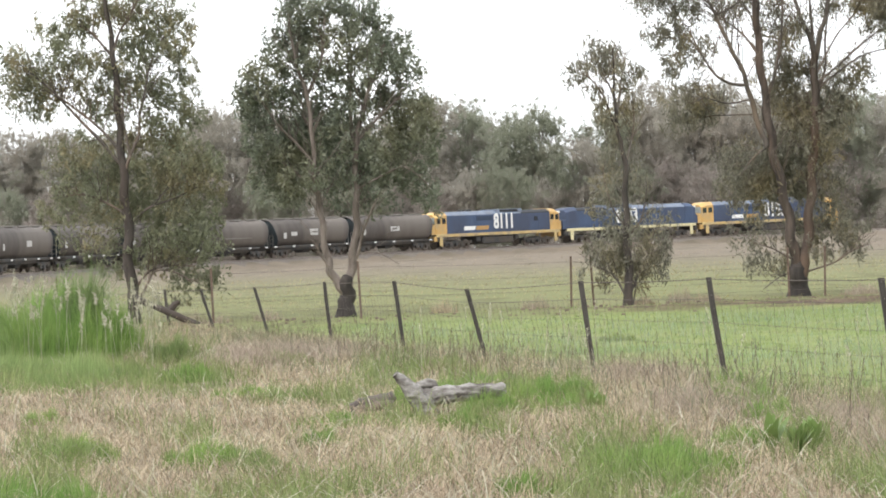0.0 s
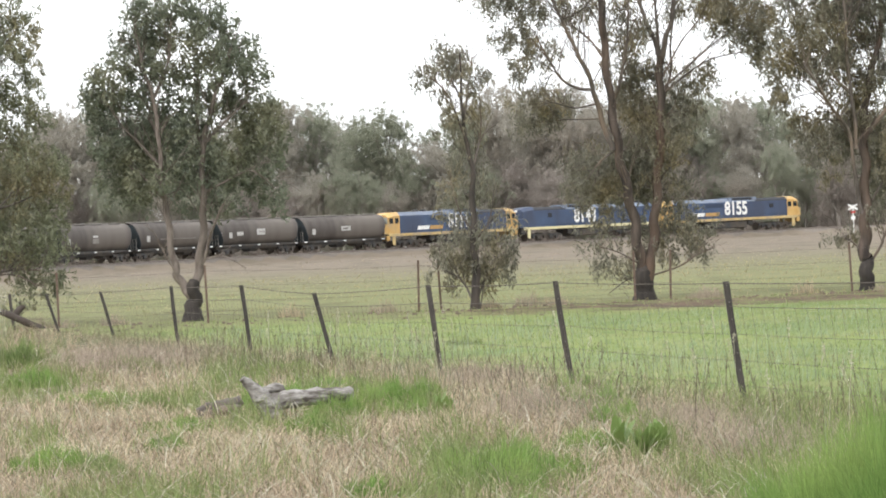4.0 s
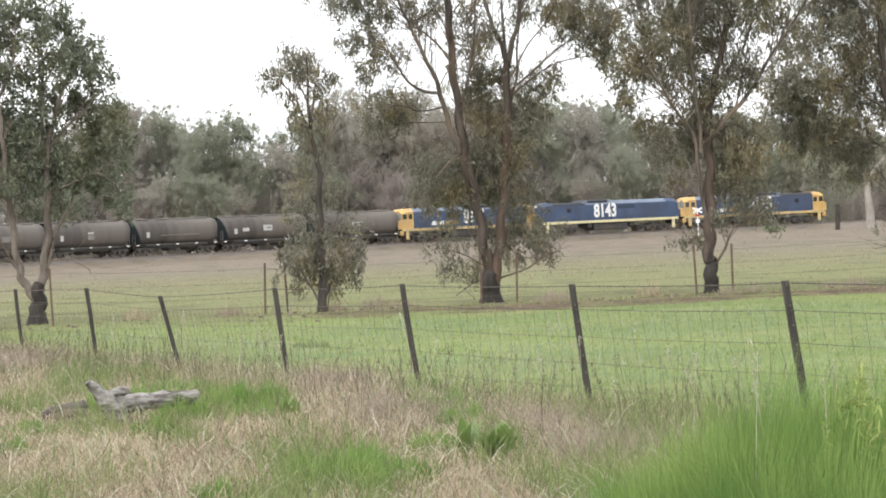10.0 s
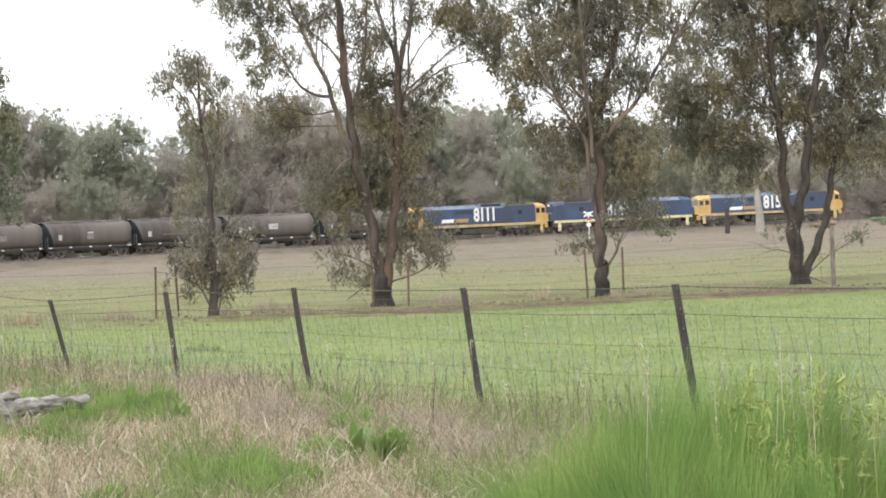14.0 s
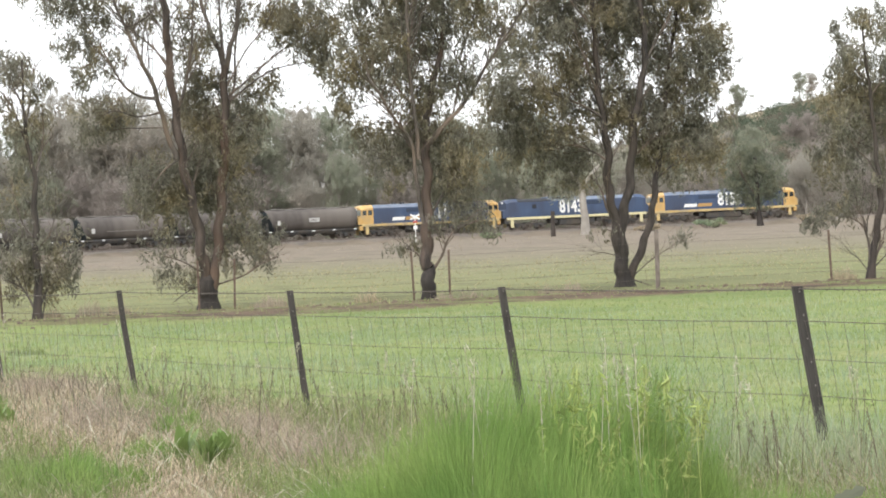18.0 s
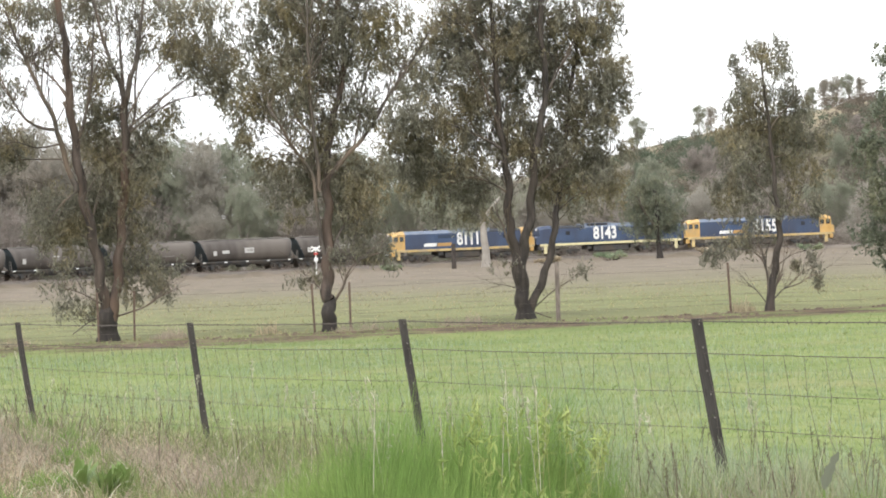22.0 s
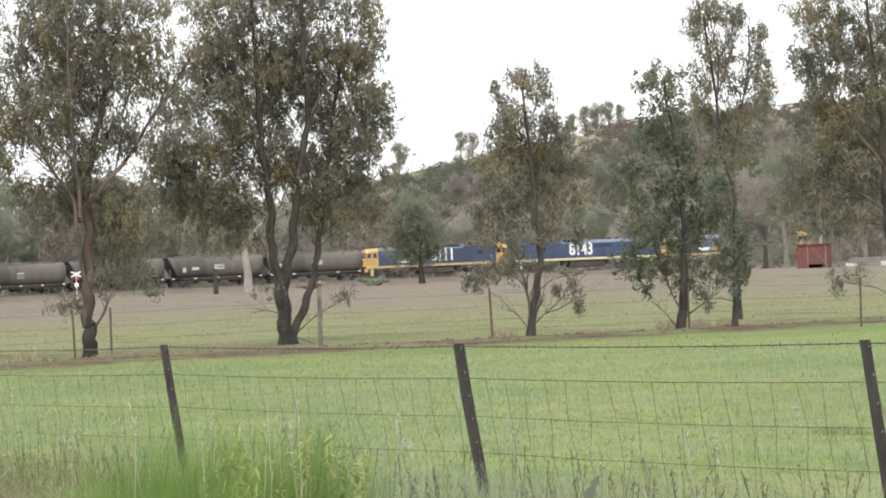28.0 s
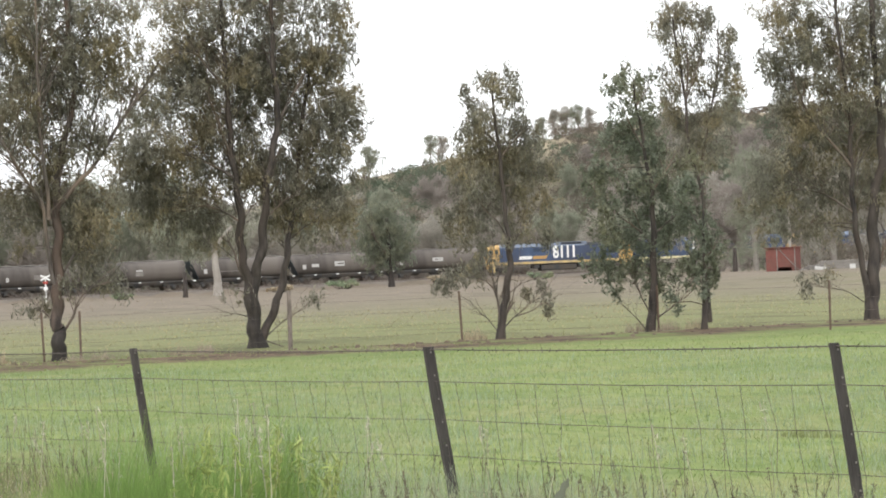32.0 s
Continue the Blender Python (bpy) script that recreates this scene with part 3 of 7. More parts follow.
        part("coupler", boxed(*sorted((tip + s * 0.2, tip + s * 0.62)), -0.16, 0.16, 0.75, 1.05, 0.03), M["black"], loco, "black knuckle coupler")
    for yy in (-1, 1):
        lo, hi = sorted((yy * 1.40, yy * 1.48))
        part("sill", boxed(-10.0, 9.9, lo, hi, 1.34, 1.66, 0.02), sill_mat, loco, "painted side sill")
    part("deck", boxed(-9.9, 9.8, -1.4, 1.4, 1.3, 1.6), M["black"], loco)
    part("fuel_tank", boxed(-2.6, 2.4, -1.3, 1.3, 0.4, 1.28, 0.12), M["black"], loco, "black underslung fuel tank")
    for a, b in ((-3.6, -2.8), (2.6, 3.3)):
        part("air_reservoir", boxed(a, b, -1.28, 1.28, 0.7, 1.28, 0.1), M["black"], loco)
    lines = []
    for yy in (-1.44, 1.44):
        lines += [([(-8.1, yy, 2.0), (7.8, yy, 2.0)], (0.018, 0.018))]
        lines += [([(x, yy, 1.65), (x, yy, 2.0)], (0.015, 0.015)) for x in np.arange(-8.1, 7.9, 1.5)]
    V, Q = tubes(lines, 5)
    link_mesh("handrail", V, Q, M["loco_blue"], loco)
    for x in (-4.9, -3.7):
        part("exhaust_stack", boxed(x, x + 0.5, -0.3, 0.3, 4.05, 4.3, 0.04), M["black"], loco)
    part("horn", boxed(-8.6, -8.2, -0.4, 0.4, 4.12, 4.32, 0.03), M["black"], loco)
    bogie(loco, -6.5, 3, 0.5, 1.75)
    bogie(loco, 6.6, 3, 0.5, 1.75)
    # markings on both sides
    for yy, turn in ((-1.46, 0), (1.46, 180)):
        side_lettering(number, 2.25, 0.75, yy, 2.78, loco, 0.74, turn)
        for a, b, m in () if not yellow_ends else ((-5.6, -3.85, "white"), (-3.7, -1.75, "orange")):
            lo, hi = sorted((yy, yy * 0.985))
            bm = boxed(a, b, lo, hi, 1.98, 2.42)
            for v in bm.verts:
                v.co.x += (v.co.z - 2.2) * 0.4
            part("livery_stripe", bm, M[m], loco, ("white" if m == "white" else "orange") + " slanted stripe")
    return loco


def hopper_wagon(marks):
    wagon = new("hopper_wagon")
    tagged(wagon, "grimy dark brown grain hopper wagon with white stencil panels", "hopper wagon", "hopper wagons of the train")

    def ring(x, shrink=0.0):
        pts = []
        for a, z in ((-0.85, 1.22), (-1.3, 1.75), (-1.42, 2.3), (-1.42, 2.8), (-1.28, 3.35), (-0.95, 3.72), (-0.45, 3.9), (0.45, 3.9), (0.95, 3.72), (1.28, 3.35), (1.42, 2.8), (1.42, 2.3), (1.3, 1.75), (0.85, 1.22)):
            pts.append((x + (-0.35 if x > 0 else 1) * shrink * max(0.0, (3.7 - z) / 2.5) ** 1.3, a, z))
        return pts
    xs = [-6.62, -5.0, -2.5, 0, 2.5, 5.0, 6.62]
    part("body", loft([ring(x, 1.25 if abs(x) > 6 else 0) for x in xs], caps=False), M["hopper"], wagon, "rounded dark steel hopper body", smooth=True)
    for s in (-1, 1):
        secs = [[(s * (6.64 - (1.25 if s < 0 else 0.44) * max(0, (3.7 - z) / 2.5) ** 1.3), a * f, z) for a, z in ((-0.85, 1.24), (-1.3, 1.75), (-1.4, 2.3), (-1.4, 2.8), (-1.25, 3.33), (-0.9, 3.7), (0.9, 3.7), (1.25, 3.33), (1.4, 2.8), (1.4, 2.3), (1.3, 1.75), (0.85, 1.24))] for f in (1.0,)]
        bm = loft([secs[0], [(x + s * 0.05, y, z) for x, y, z in secs[0]]])
        part("end_sheet", bm, M["hopper_end"], wagon, "sloping blackish-green end sheet")
        part("end_platform", boxed(*sorted((s * 4.9, s * 6.75)), -1.3, 1.3, 1.05, 1.2), M["black"], wagon)
        for e in (-1, 1):
            lines = [([(s * 6.55, e * yy, 1.1), (s * 6.55, e * yy, 2.3)], (0.03, 0.03)) for yy in (0.85, 1.25)]
            lines += [([(s * 6.55, e * 0.84, zz), (s * 6.55, e * 1.26, zz)], (0.025, 0.025)) for zz in (1.5, 1.9, 2.28)]
            V, Q = tubes(lines, 5)
            link_mesh("ladder", V, Q, M["hopper_top"], wagon, "pale end ladder")
        part("coupler", boxed(*sorted((s * 6.7, s * 7.1)), -0.15, 0.15, 0.75, 1.05, 0.03), M["black"], wagon, "black knuckle coupler")
        bogie(wagon, s * 4.95, 2, 0.46, 1.75)
        lo, hi = sorted((s * 1.2, s * 1.3))
        part("side_sill", boxed(-6.6, 6.6, lo, hi, 1.0, 1.25, 0.02), M["black"], wagon, "black side sill")
    part("roof_walk", boxed(-6.3, 6.3, -0.4, 0.4, 3.93, 4.0), M["hopper_top"], wagon, "pale grated roof walkway")
    for k in range(4):
        part("roof_hatch", boxed(-5.6 + k * 3.1, -3.6 + k * 3.1, -0.62, 0.62, 3.9, 4.03, 0.03), M["hopper_top"], wagon, "closed roof hatch")
    for k in range(3):
        x = -3.0 + k * 3.0
        part("discharge_chute", loft([[(x - 1.2, -1.0, 1.3), (x - 1.2, 1.0, 1.3), (x + 1.2, 1.0, 1.3), (x + 1.2, -1.0, 1.3)], [(x - 0.5, -0.5, 0.45), (x - 0.5, 0.5, 0.45), (x + 0.5, 0.5, 0.45), (x + 0.5, -0.5, 0.45)]]), M["black"], wagon, "black discharge chute")
    part("centre_sill", boxed(-6.6, 6.6, -0.9, 0.9, 0.75, 1.2), M["black"], wagon, "black centre sill")
    ref = None
    for k in range(5):
        for yy in (-1.32, 1.32):
            if ref is None:
                ref = part("reflector", boxed(-0.2, 0.2, -0.02, 0.02, -0.06, 0.06), M["white"], wagon, "white reflector plate")
                ref.location = (-6.2 + 3.1 * k, yy, 1.14)
            else:
                again(ref, -6.2 + 3.1 * k, yy, 1.14)
    for yy in (-1.43, 1.43):
        lo, hi = sorted((yy, yy * 0.98))
        for a, b, c, d, m in marks:
            part("stencil_panel", boxed(a, b, lo, hi, c, d), M["stencil" if m == "white" else m], wagon, "painted stencil panel" if m != "white" else "white stencil panel")
    return wagon


LOCO_8111 = locomotive("8111", True)
LOCO_8143 = locomotive("8143", False)
LOCO_8155 = locomotive("8155", True)
WAGONS = [hopper_wagon(m) for m in (
    [(-5.2, -4.7, 1.95, 2.55, "white"), (-0.6, 0.9, 2.25, 2.75, "white"), (-0.3, 0.5, 2.4, 2.6, "hopper")],
    [(-4.9, -4.4, 1.95, 2.55, "white"), (-3.6, -2.6, 2.2, 2.6, "white"), (-0.4, 1.0, 2.2, 2.85, "white"), (0.0, 0.9, 2.45, 2.6, "hopper")],
    [(-4.9, -4.4, 1.95, 2.55, "white"), (-2.6, 3.4, 2.12, 2.2, "hopper_top")],
    [(-5.0, -4.5, 1.95, 2.55, "white"), (-0.6, 0.5, 2.0, 2.5, "hopper_top"), (-0.5, 0.4, 2.6, 2.8, "white")],
    [(-5.0, -4.6, 1.95, 2.5, "white"), (-1.0, 0.6, 2.1, 2.7, "hopper_top")],
    [(-5.2, -4.8, 1.95, 2.5, "white"), (0.2, 1.4, 2.2, 2.7, "white")],
)]
for k_ in range(4):
    WAGONS.append(copy_thing(WAGONS[(2, 4, 1, 3)[k_]], pose(0, 0, 0)))


# ---- near fence: leaning timber posts, barbed wire and hinged mesh ----
def fence_x(y):
    return 11.45 - 0.27 * y


def make_near_fence():
    fence = new("wire_fence")
    tagged(fence, "old stock fence of leaning timber posts, barbed wire and mesh", "fence")
    rng = random.Random(5)
    # fence posts: distance out, lean, height of the top
    posts = ((7.0, 0.12, 1.24), (10.6, 0.12, 1.24), (14.25, 0.13, 1.233), (18.27, 0.135, 1.22), (22.45, 0.12, 1.235), (26.67, 0.12, 1.21), (31.25, 0.13, 1.22), (35.8, 0.11, 1.18),
             (41.2, 0.24, 1.06), (45.5, 0.11, 1.17), (50.65, 0.09, 1.15), (57.1, 0.25, 1.03), (63.3, 0.29, 0.96), (68.3, 0.1, 0.95), (73, 0.1, 1.0), (79, 0.1, 1.0))
    along = Vector((-0.27, 1, 0)).normalized()
    tops = []
    staple = None
    for y, lean, top in posts:
        h = top - gz(fence_x(y), y)
        shift = Vector((-lean * h, 0, 0))
        x = fence_x(y) - shift.x
        z = gz(x, y)
        w = rng.uniform(0.03, 0.034) * (0.88 if y < 17 else 1.0)
        ring = []
        for t in (-0.25, 0.3, 0.7, 1.0):
            c = Vector((x, y, z + h * t)) + shift * t + Vector((rng.uniform(-0.006, 0.006), 0, 0))
            ww = w * rng.uniform(0.93, 1.05)
            ring.append([c + Vector((a * ww, b * ww, 0)) for a, b in ((-1, -0.75), (-0.75, -1), (0.75, -1), (1, -0.75), (1, 0.75), (0.75, 1), (-0.75, 1), (-1, 0.75))])
        part("post", loft(ring), M["post"], fence, "weathered dark timber post")
        tops.append((Vector((x, y, z)), shift, h))
        if y < 32:
            for k in range(7):
                t = 0.16 + k * 0.135
                if staple is None:
                    staple = part("staple", boxed(-0.004, 0.004, -0.004, 0.004, -0.006, 0.006), M["hopper_top"], fence, "dull staple")
                    one = staple
                else:
                    one = again(staple)
                one.location = Vector((x, y - w - 0.004, z + h * t)) + shift * t
    strands = []
    for rel, r in ((0.985, 0.004), (0.8, 0.003), (0.58, 0.0023), (0.37, 0.0023), (0.17, 0.0023)):
        line = []
        for (b, l, h), (b2, l2, h2) in zip(tops, tops[1:]):
            for k in range(6):
                t = k / 6
                p = b.lerp(b2, t) + (l * (1 - t) + l2 * t) * rel + Vector((0, 0, (h * (1 - t) + h2 * t) * rel))
                p.z -= 0.014 * 4 * t * (1 - t)
                line.append(p + Vector((0, -0.045, 0)))
        strands.append(line)
        V, Q = tube_rings(line, [r] * len(line), 4)
        link_mesh("wire", V, Q, M["wire"], fence, "rusty barbed wire" if rel > 0.9 else "rusty mesh strand")
    # barbs and upright wires of the mesh
    bars, barbs = [], []
    top, low = strands[1], strands[-1]
    for i in range(len(top) - 1):
        n = max(2, int((top[i + 1] - top[i]).length / 0.22))
        for k in range(n):
            t = k / n
            a, b = top[i].lerp(top[i + 1], t), low[i].lerp(low[i + 1], t)
            s1, s2 = rng.gauss(0, 0.035), rng.gauss(0, 0.045)
            m1 = a.lerp(b, 0.35) + along * s1
            m2 = a.lerp(b, 0.7) + along * s2
            bars.append(([a, m1, m2, b], [0.0021] * 4))
    for i in range(len(strands[0]) - 1):
        a, b = strands[0][i], strands[0][i + 1]
        if a.y > 45:
            continue
        for k in range(8):
            c = a.lerp(b, k / 8)
            w = Vector((rng.uniform(-1, 1), rng.uniform(-1, 1), rng.uniform(-1, 1))).normalized() * 0.018
            barbs.append(([c - w, c + w], [0.003, 0.003]))
    V, Q = tubes(bars, 3)
    tagged(link_mesh("wire_netting", V, Q, M["wire"], fence), "rusty upright mesh wires", kind="stuff")
    V, Q = tubes(barbs, 3)
    tagged(link_mesh("barb", V, Q, M["wire"], fence), "small wire barbs", kind="stuff")


make_near_fence()


# ---- second fence of steel pickets along the trees ----
def make_picket_fence():
    fence = new("picket_fence")
    tagged(fence, "thin rusty steel picket fence along the tree line", "fence")
    rng = random.Random(9)
    spots = ((-9.9, 70), (-5.6, 66), (-2.0, 65), (3.15, 68.6), (3.72, 68.4), (8.95, 71.2), (9.85, 71), (14.55, 70.5), (15.4, 70), (20.44, 67.9), (25.6, 69), (32.3, 71), (35.1, 66), (44, 68))
    tops = []
    for x, y in spots:
        z = gz(x, y)
        lean = rng.uniform(-0.04, 0.04)
        timber = abs(x - 20.44) < 0.01
        h, w = (1.52, 0.05) if timber else (1.34, 0.026)
        secs = [[Vector((x + lean * t * h + a * w, y + b * w, z - 0.2 + (h + 0.2) * t)) for a, b in ((-1, -1), (1, -1), (1.0, 0.4), (0, 1), (-1, 0.4))] for t in (0, 0.5, 1)]
        part("timber_post" if timber else "picket", loft(secs), M["bark_pale"] if timber else M["picket"], fence, "pale grey strainer post" if timber else "rusty steel picket")
        tops.append(Vector((x, y, z)))
    for h in (1.2, 0.85, 0.5, 0.25):
        line = []
        for a, b in zip(tops, tops[1:]):
            for k in range(5):
                t = k / 5
                line.append(a.lerp(b, t) + Vector((0, 0, h - 0.02 * 4 * t * (1 - t))))
        V, Q = tube_rings(line, [0.003] * len(line), 4)
        link_mesh("wire", V, Q, M["wire"], fence, "rusty fence wire")


make_picket_fence()


# ---- trees ----
def leaves(centres, spread, per, size, rng, droop=0.75, aspect=0.2):
    """Vertices and quads of pointed leaves that hang round the given centres."""
    c = np.repeat(np.asarray(centres, float), per, axis=0)
    n = len(c)
    s = np.repeat(np.asarray(spread, float), per, axis=0)
    d = rng.normal(size=(n, 3))
    d /= np.linalg.norm(d, axis=1)[:, None] + 1e-9
    p = c + d * s * (rng.random(n) ** 0.5)[:, None]
    way = rng.normal(size=(n, 3))
    way[:, 2] -= droop * 2.0
    way /= np.linalg.norm(way, axis=1)[:, None]
    side = np.cross(way, rng.normal(size=(n, 3)))
    side /= np.linalg.norm(side, axis=1)[:, None] + 1e-9
    L = size * rng.uniform(0.6, 1.35, n)[:, None]
    W = L * aspect
    bend = np.cross(way, side) * L * rng.uniform(-0.18, 0.18, n)[:, None]
    V = np.stack([p - way * L * 0.5, p - side * W * 0.5 + bend, p + way * L * 0.5, p + side * W * 0.5 + bend], 1).reshape(-1, 3)
    Q = np.arange(4 * n).reshape(n, 4)
    return V, Q


def gum_tree(label, x, y, limbs, thick, thin, leaf="leaf_gum", bark="bark", size=0.145, density=1.0, aspect=0.24, droop=0.75):
    tree = new("gum_tree")
    tagged(tree, label, "tree", "gum trees along the paddock")
    z0 = gz(x, y)
    tree.location = (x, y, z0)
    seed = int(abs(x) * 100) + 7
    rng, pr = np.random.default_rng(seed), random.Random(seed)
    lines, nodes = [], []
    for k, (r0, r1, pts) in enumerate(limbs):
        # a limb starts on the wood that it grows from, and strays from its plane the more the thinner it is
        root = min(nodes, key=lambda w: math.hypot(w[0].x - pts[0][0], w[0].z - pts[0][1]))[0].y if nodes else 0.0
        stray = 0.05 if r0 > 0.1 else 0.16
        depth, lean, q = root, pr.uniform(-1, 1) * stray, []
        for i, (a, b) in enumerate(pts):
            depth += 0 if (k == 0 or i == 0) else lean + pr.uniform(-0.6, 0.6) * stray
            q.append((a, depth if k else pr.uniform(-0.03, 0.03), b))
        c = curve_through(q, 4)
        n = len(c)
        wave = pr.uniform(0, 6)
        lump = 1.0 if k else 0.4
        rad = [(r0 + (r1 - r0) * (i / (n - 1)) ** 0.8) * (1 + lump * (0.04 * math.sin(i * 0.8 + wave) + 0.03 * math.sin(i * 1.9 + wave))) for i in range(n)]
        for i in range(1 if k else 4, n - 1):
            c[i] += Vector((math.sin(i * 0.9 + wave), math.cos(i * 0.7 + wave), 0)) * 0.3 * rad[i]
        if k == 0:
            rad[0] *= 1.35
            c[0].z = -0.15
            rad[1] *= 1.15
            rad[2] *= 1.05
        lines.append((c, rad))
        nodes += [(p, rad[i]) for i, p in enumerate(c)]
    V, Q = tubes(lines[:1], 14, 0.07, seed)
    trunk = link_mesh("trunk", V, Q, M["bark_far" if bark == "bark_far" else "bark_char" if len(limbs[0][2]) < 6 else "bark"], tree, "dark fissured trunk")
    for p in trunk.data.polygons:
        p.use_smooth = True
    for line in lines[1:]:
        stout = line[1][0] > 0.1
        V, Q = tubes([line], 10, 0.07, seed)
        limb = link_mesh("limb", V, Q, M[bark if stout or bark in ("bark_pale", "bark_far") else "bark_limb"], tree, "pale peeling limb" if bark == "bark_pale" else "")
        for p in limb.data.polygons:
            p.use_smooth = True
    twigs, cen, spr = [], [], []
    # fine bare branchlets along every limb
    for line, rad in lines[1:]:
        for i in range(len(line) // 3, len(line) - 1):
            for _ in range(2):
                if pr.random() < 0.75:
                    way = (line[i + 1] - line[i]).normalized()
                    go = (way * 0.8 + Vector((pr.uniform(-1, 1), pr.uniform(-1, 1), pr.uniform(-0.1, 0.9)))).normalized()
                    L = pr.uniform(0.5, 1.5) * size / 0.145
                    r = min(0.016, rad[i] * 0.5) * size / 0.145
                    e = line[i] + go * L + Vector((0, 0, pr.uniform(-0.1, 0.15) * L))
                    m = line[i] + go * L * 0.5 + Vector((pr.uniform(-0.08, 0.08), 0, 0.06)) * L
                    twigs.append(([line[i], m, e], [r, r * 0.7, r * 0.3]))
                    f = m + Vector((pr.uniform(-0.5, 0.5), pr.uniform(-0.5, 0.5), pr.uniform(0.1, 0.5))) * L * 0.6
                    twigs.append(([m, f], [r * 0.6, r * 0.25]))
    for rich, group in ((True, thick), (False, thin)):
        for cx, cz, rx, rz in group:
            cy = 0.5 * rx + pr.uniform(-0.35, 0.9)
            mid = Vector((cx, cy, cz))
            a, ra = min(nodes, key=lambda q: (q[0] - mid).length + (0.6 if q[0].z > mid.z + 0.3 else 0))
            b = a.lerp(mid, 0.55) + Vector((pr.uniform(-0.15, 0.15), pr.uniform(-0.15, 0.15), pr.uniform(0, 0.2)))
            r = min(ra * 0.5, 0.022)
            if (mid - a).length < 3.2 * (size / 0.145):
                twigs.append(([a, b, mid], [r, r * 0.7, r * 0.4]))
            rx, rz = rx * 1.3, rz * 1.3
            n = int(max(6, rx * rz * (138 if rich and cz > 3.5 else 112 if rich else 112 if cz > 3.5 else 58) * density))
            for j in range(n):
                while True:
                    u, v, w = pr.gauss(0, 0.56), pr.gauss(0, 0.56), pr.gauss(0, 0.56)
                    if u * u + v * v + w * w < 1.5:
                        break
                c = mid + Vector((u * rx, v * rx, w * rz))
                cen.append(c)
                f = pr.uniform(0.1, 0.24) * (size / 0.145)
                spr.append((f, f, f * 1.5))
                if j % 6 == 0:
                    twigs.append(([mid.lerp(c, 0.05), mid.lerp(c, 0.5) + Vector((0, 0, 0.05)), c], [r * 0.45, r * 0.35, r * 0.2]))
    V, Q = tubes(twigs, 3)
    tagged(link_mesh("twig_spray", V, Q, M[bark if bark in ("bark_pale", "bark_far") else "bark_limb"], tree, "thin brown twigs"), kind="stuff")
    V, Q = leaves(cen, spr, 22, size, rng, droop, aspect)
    link_mesh("crown", V, Q, M[leaf], tree, "hanging grey-green gum leaves in loose clumps")
    return tree


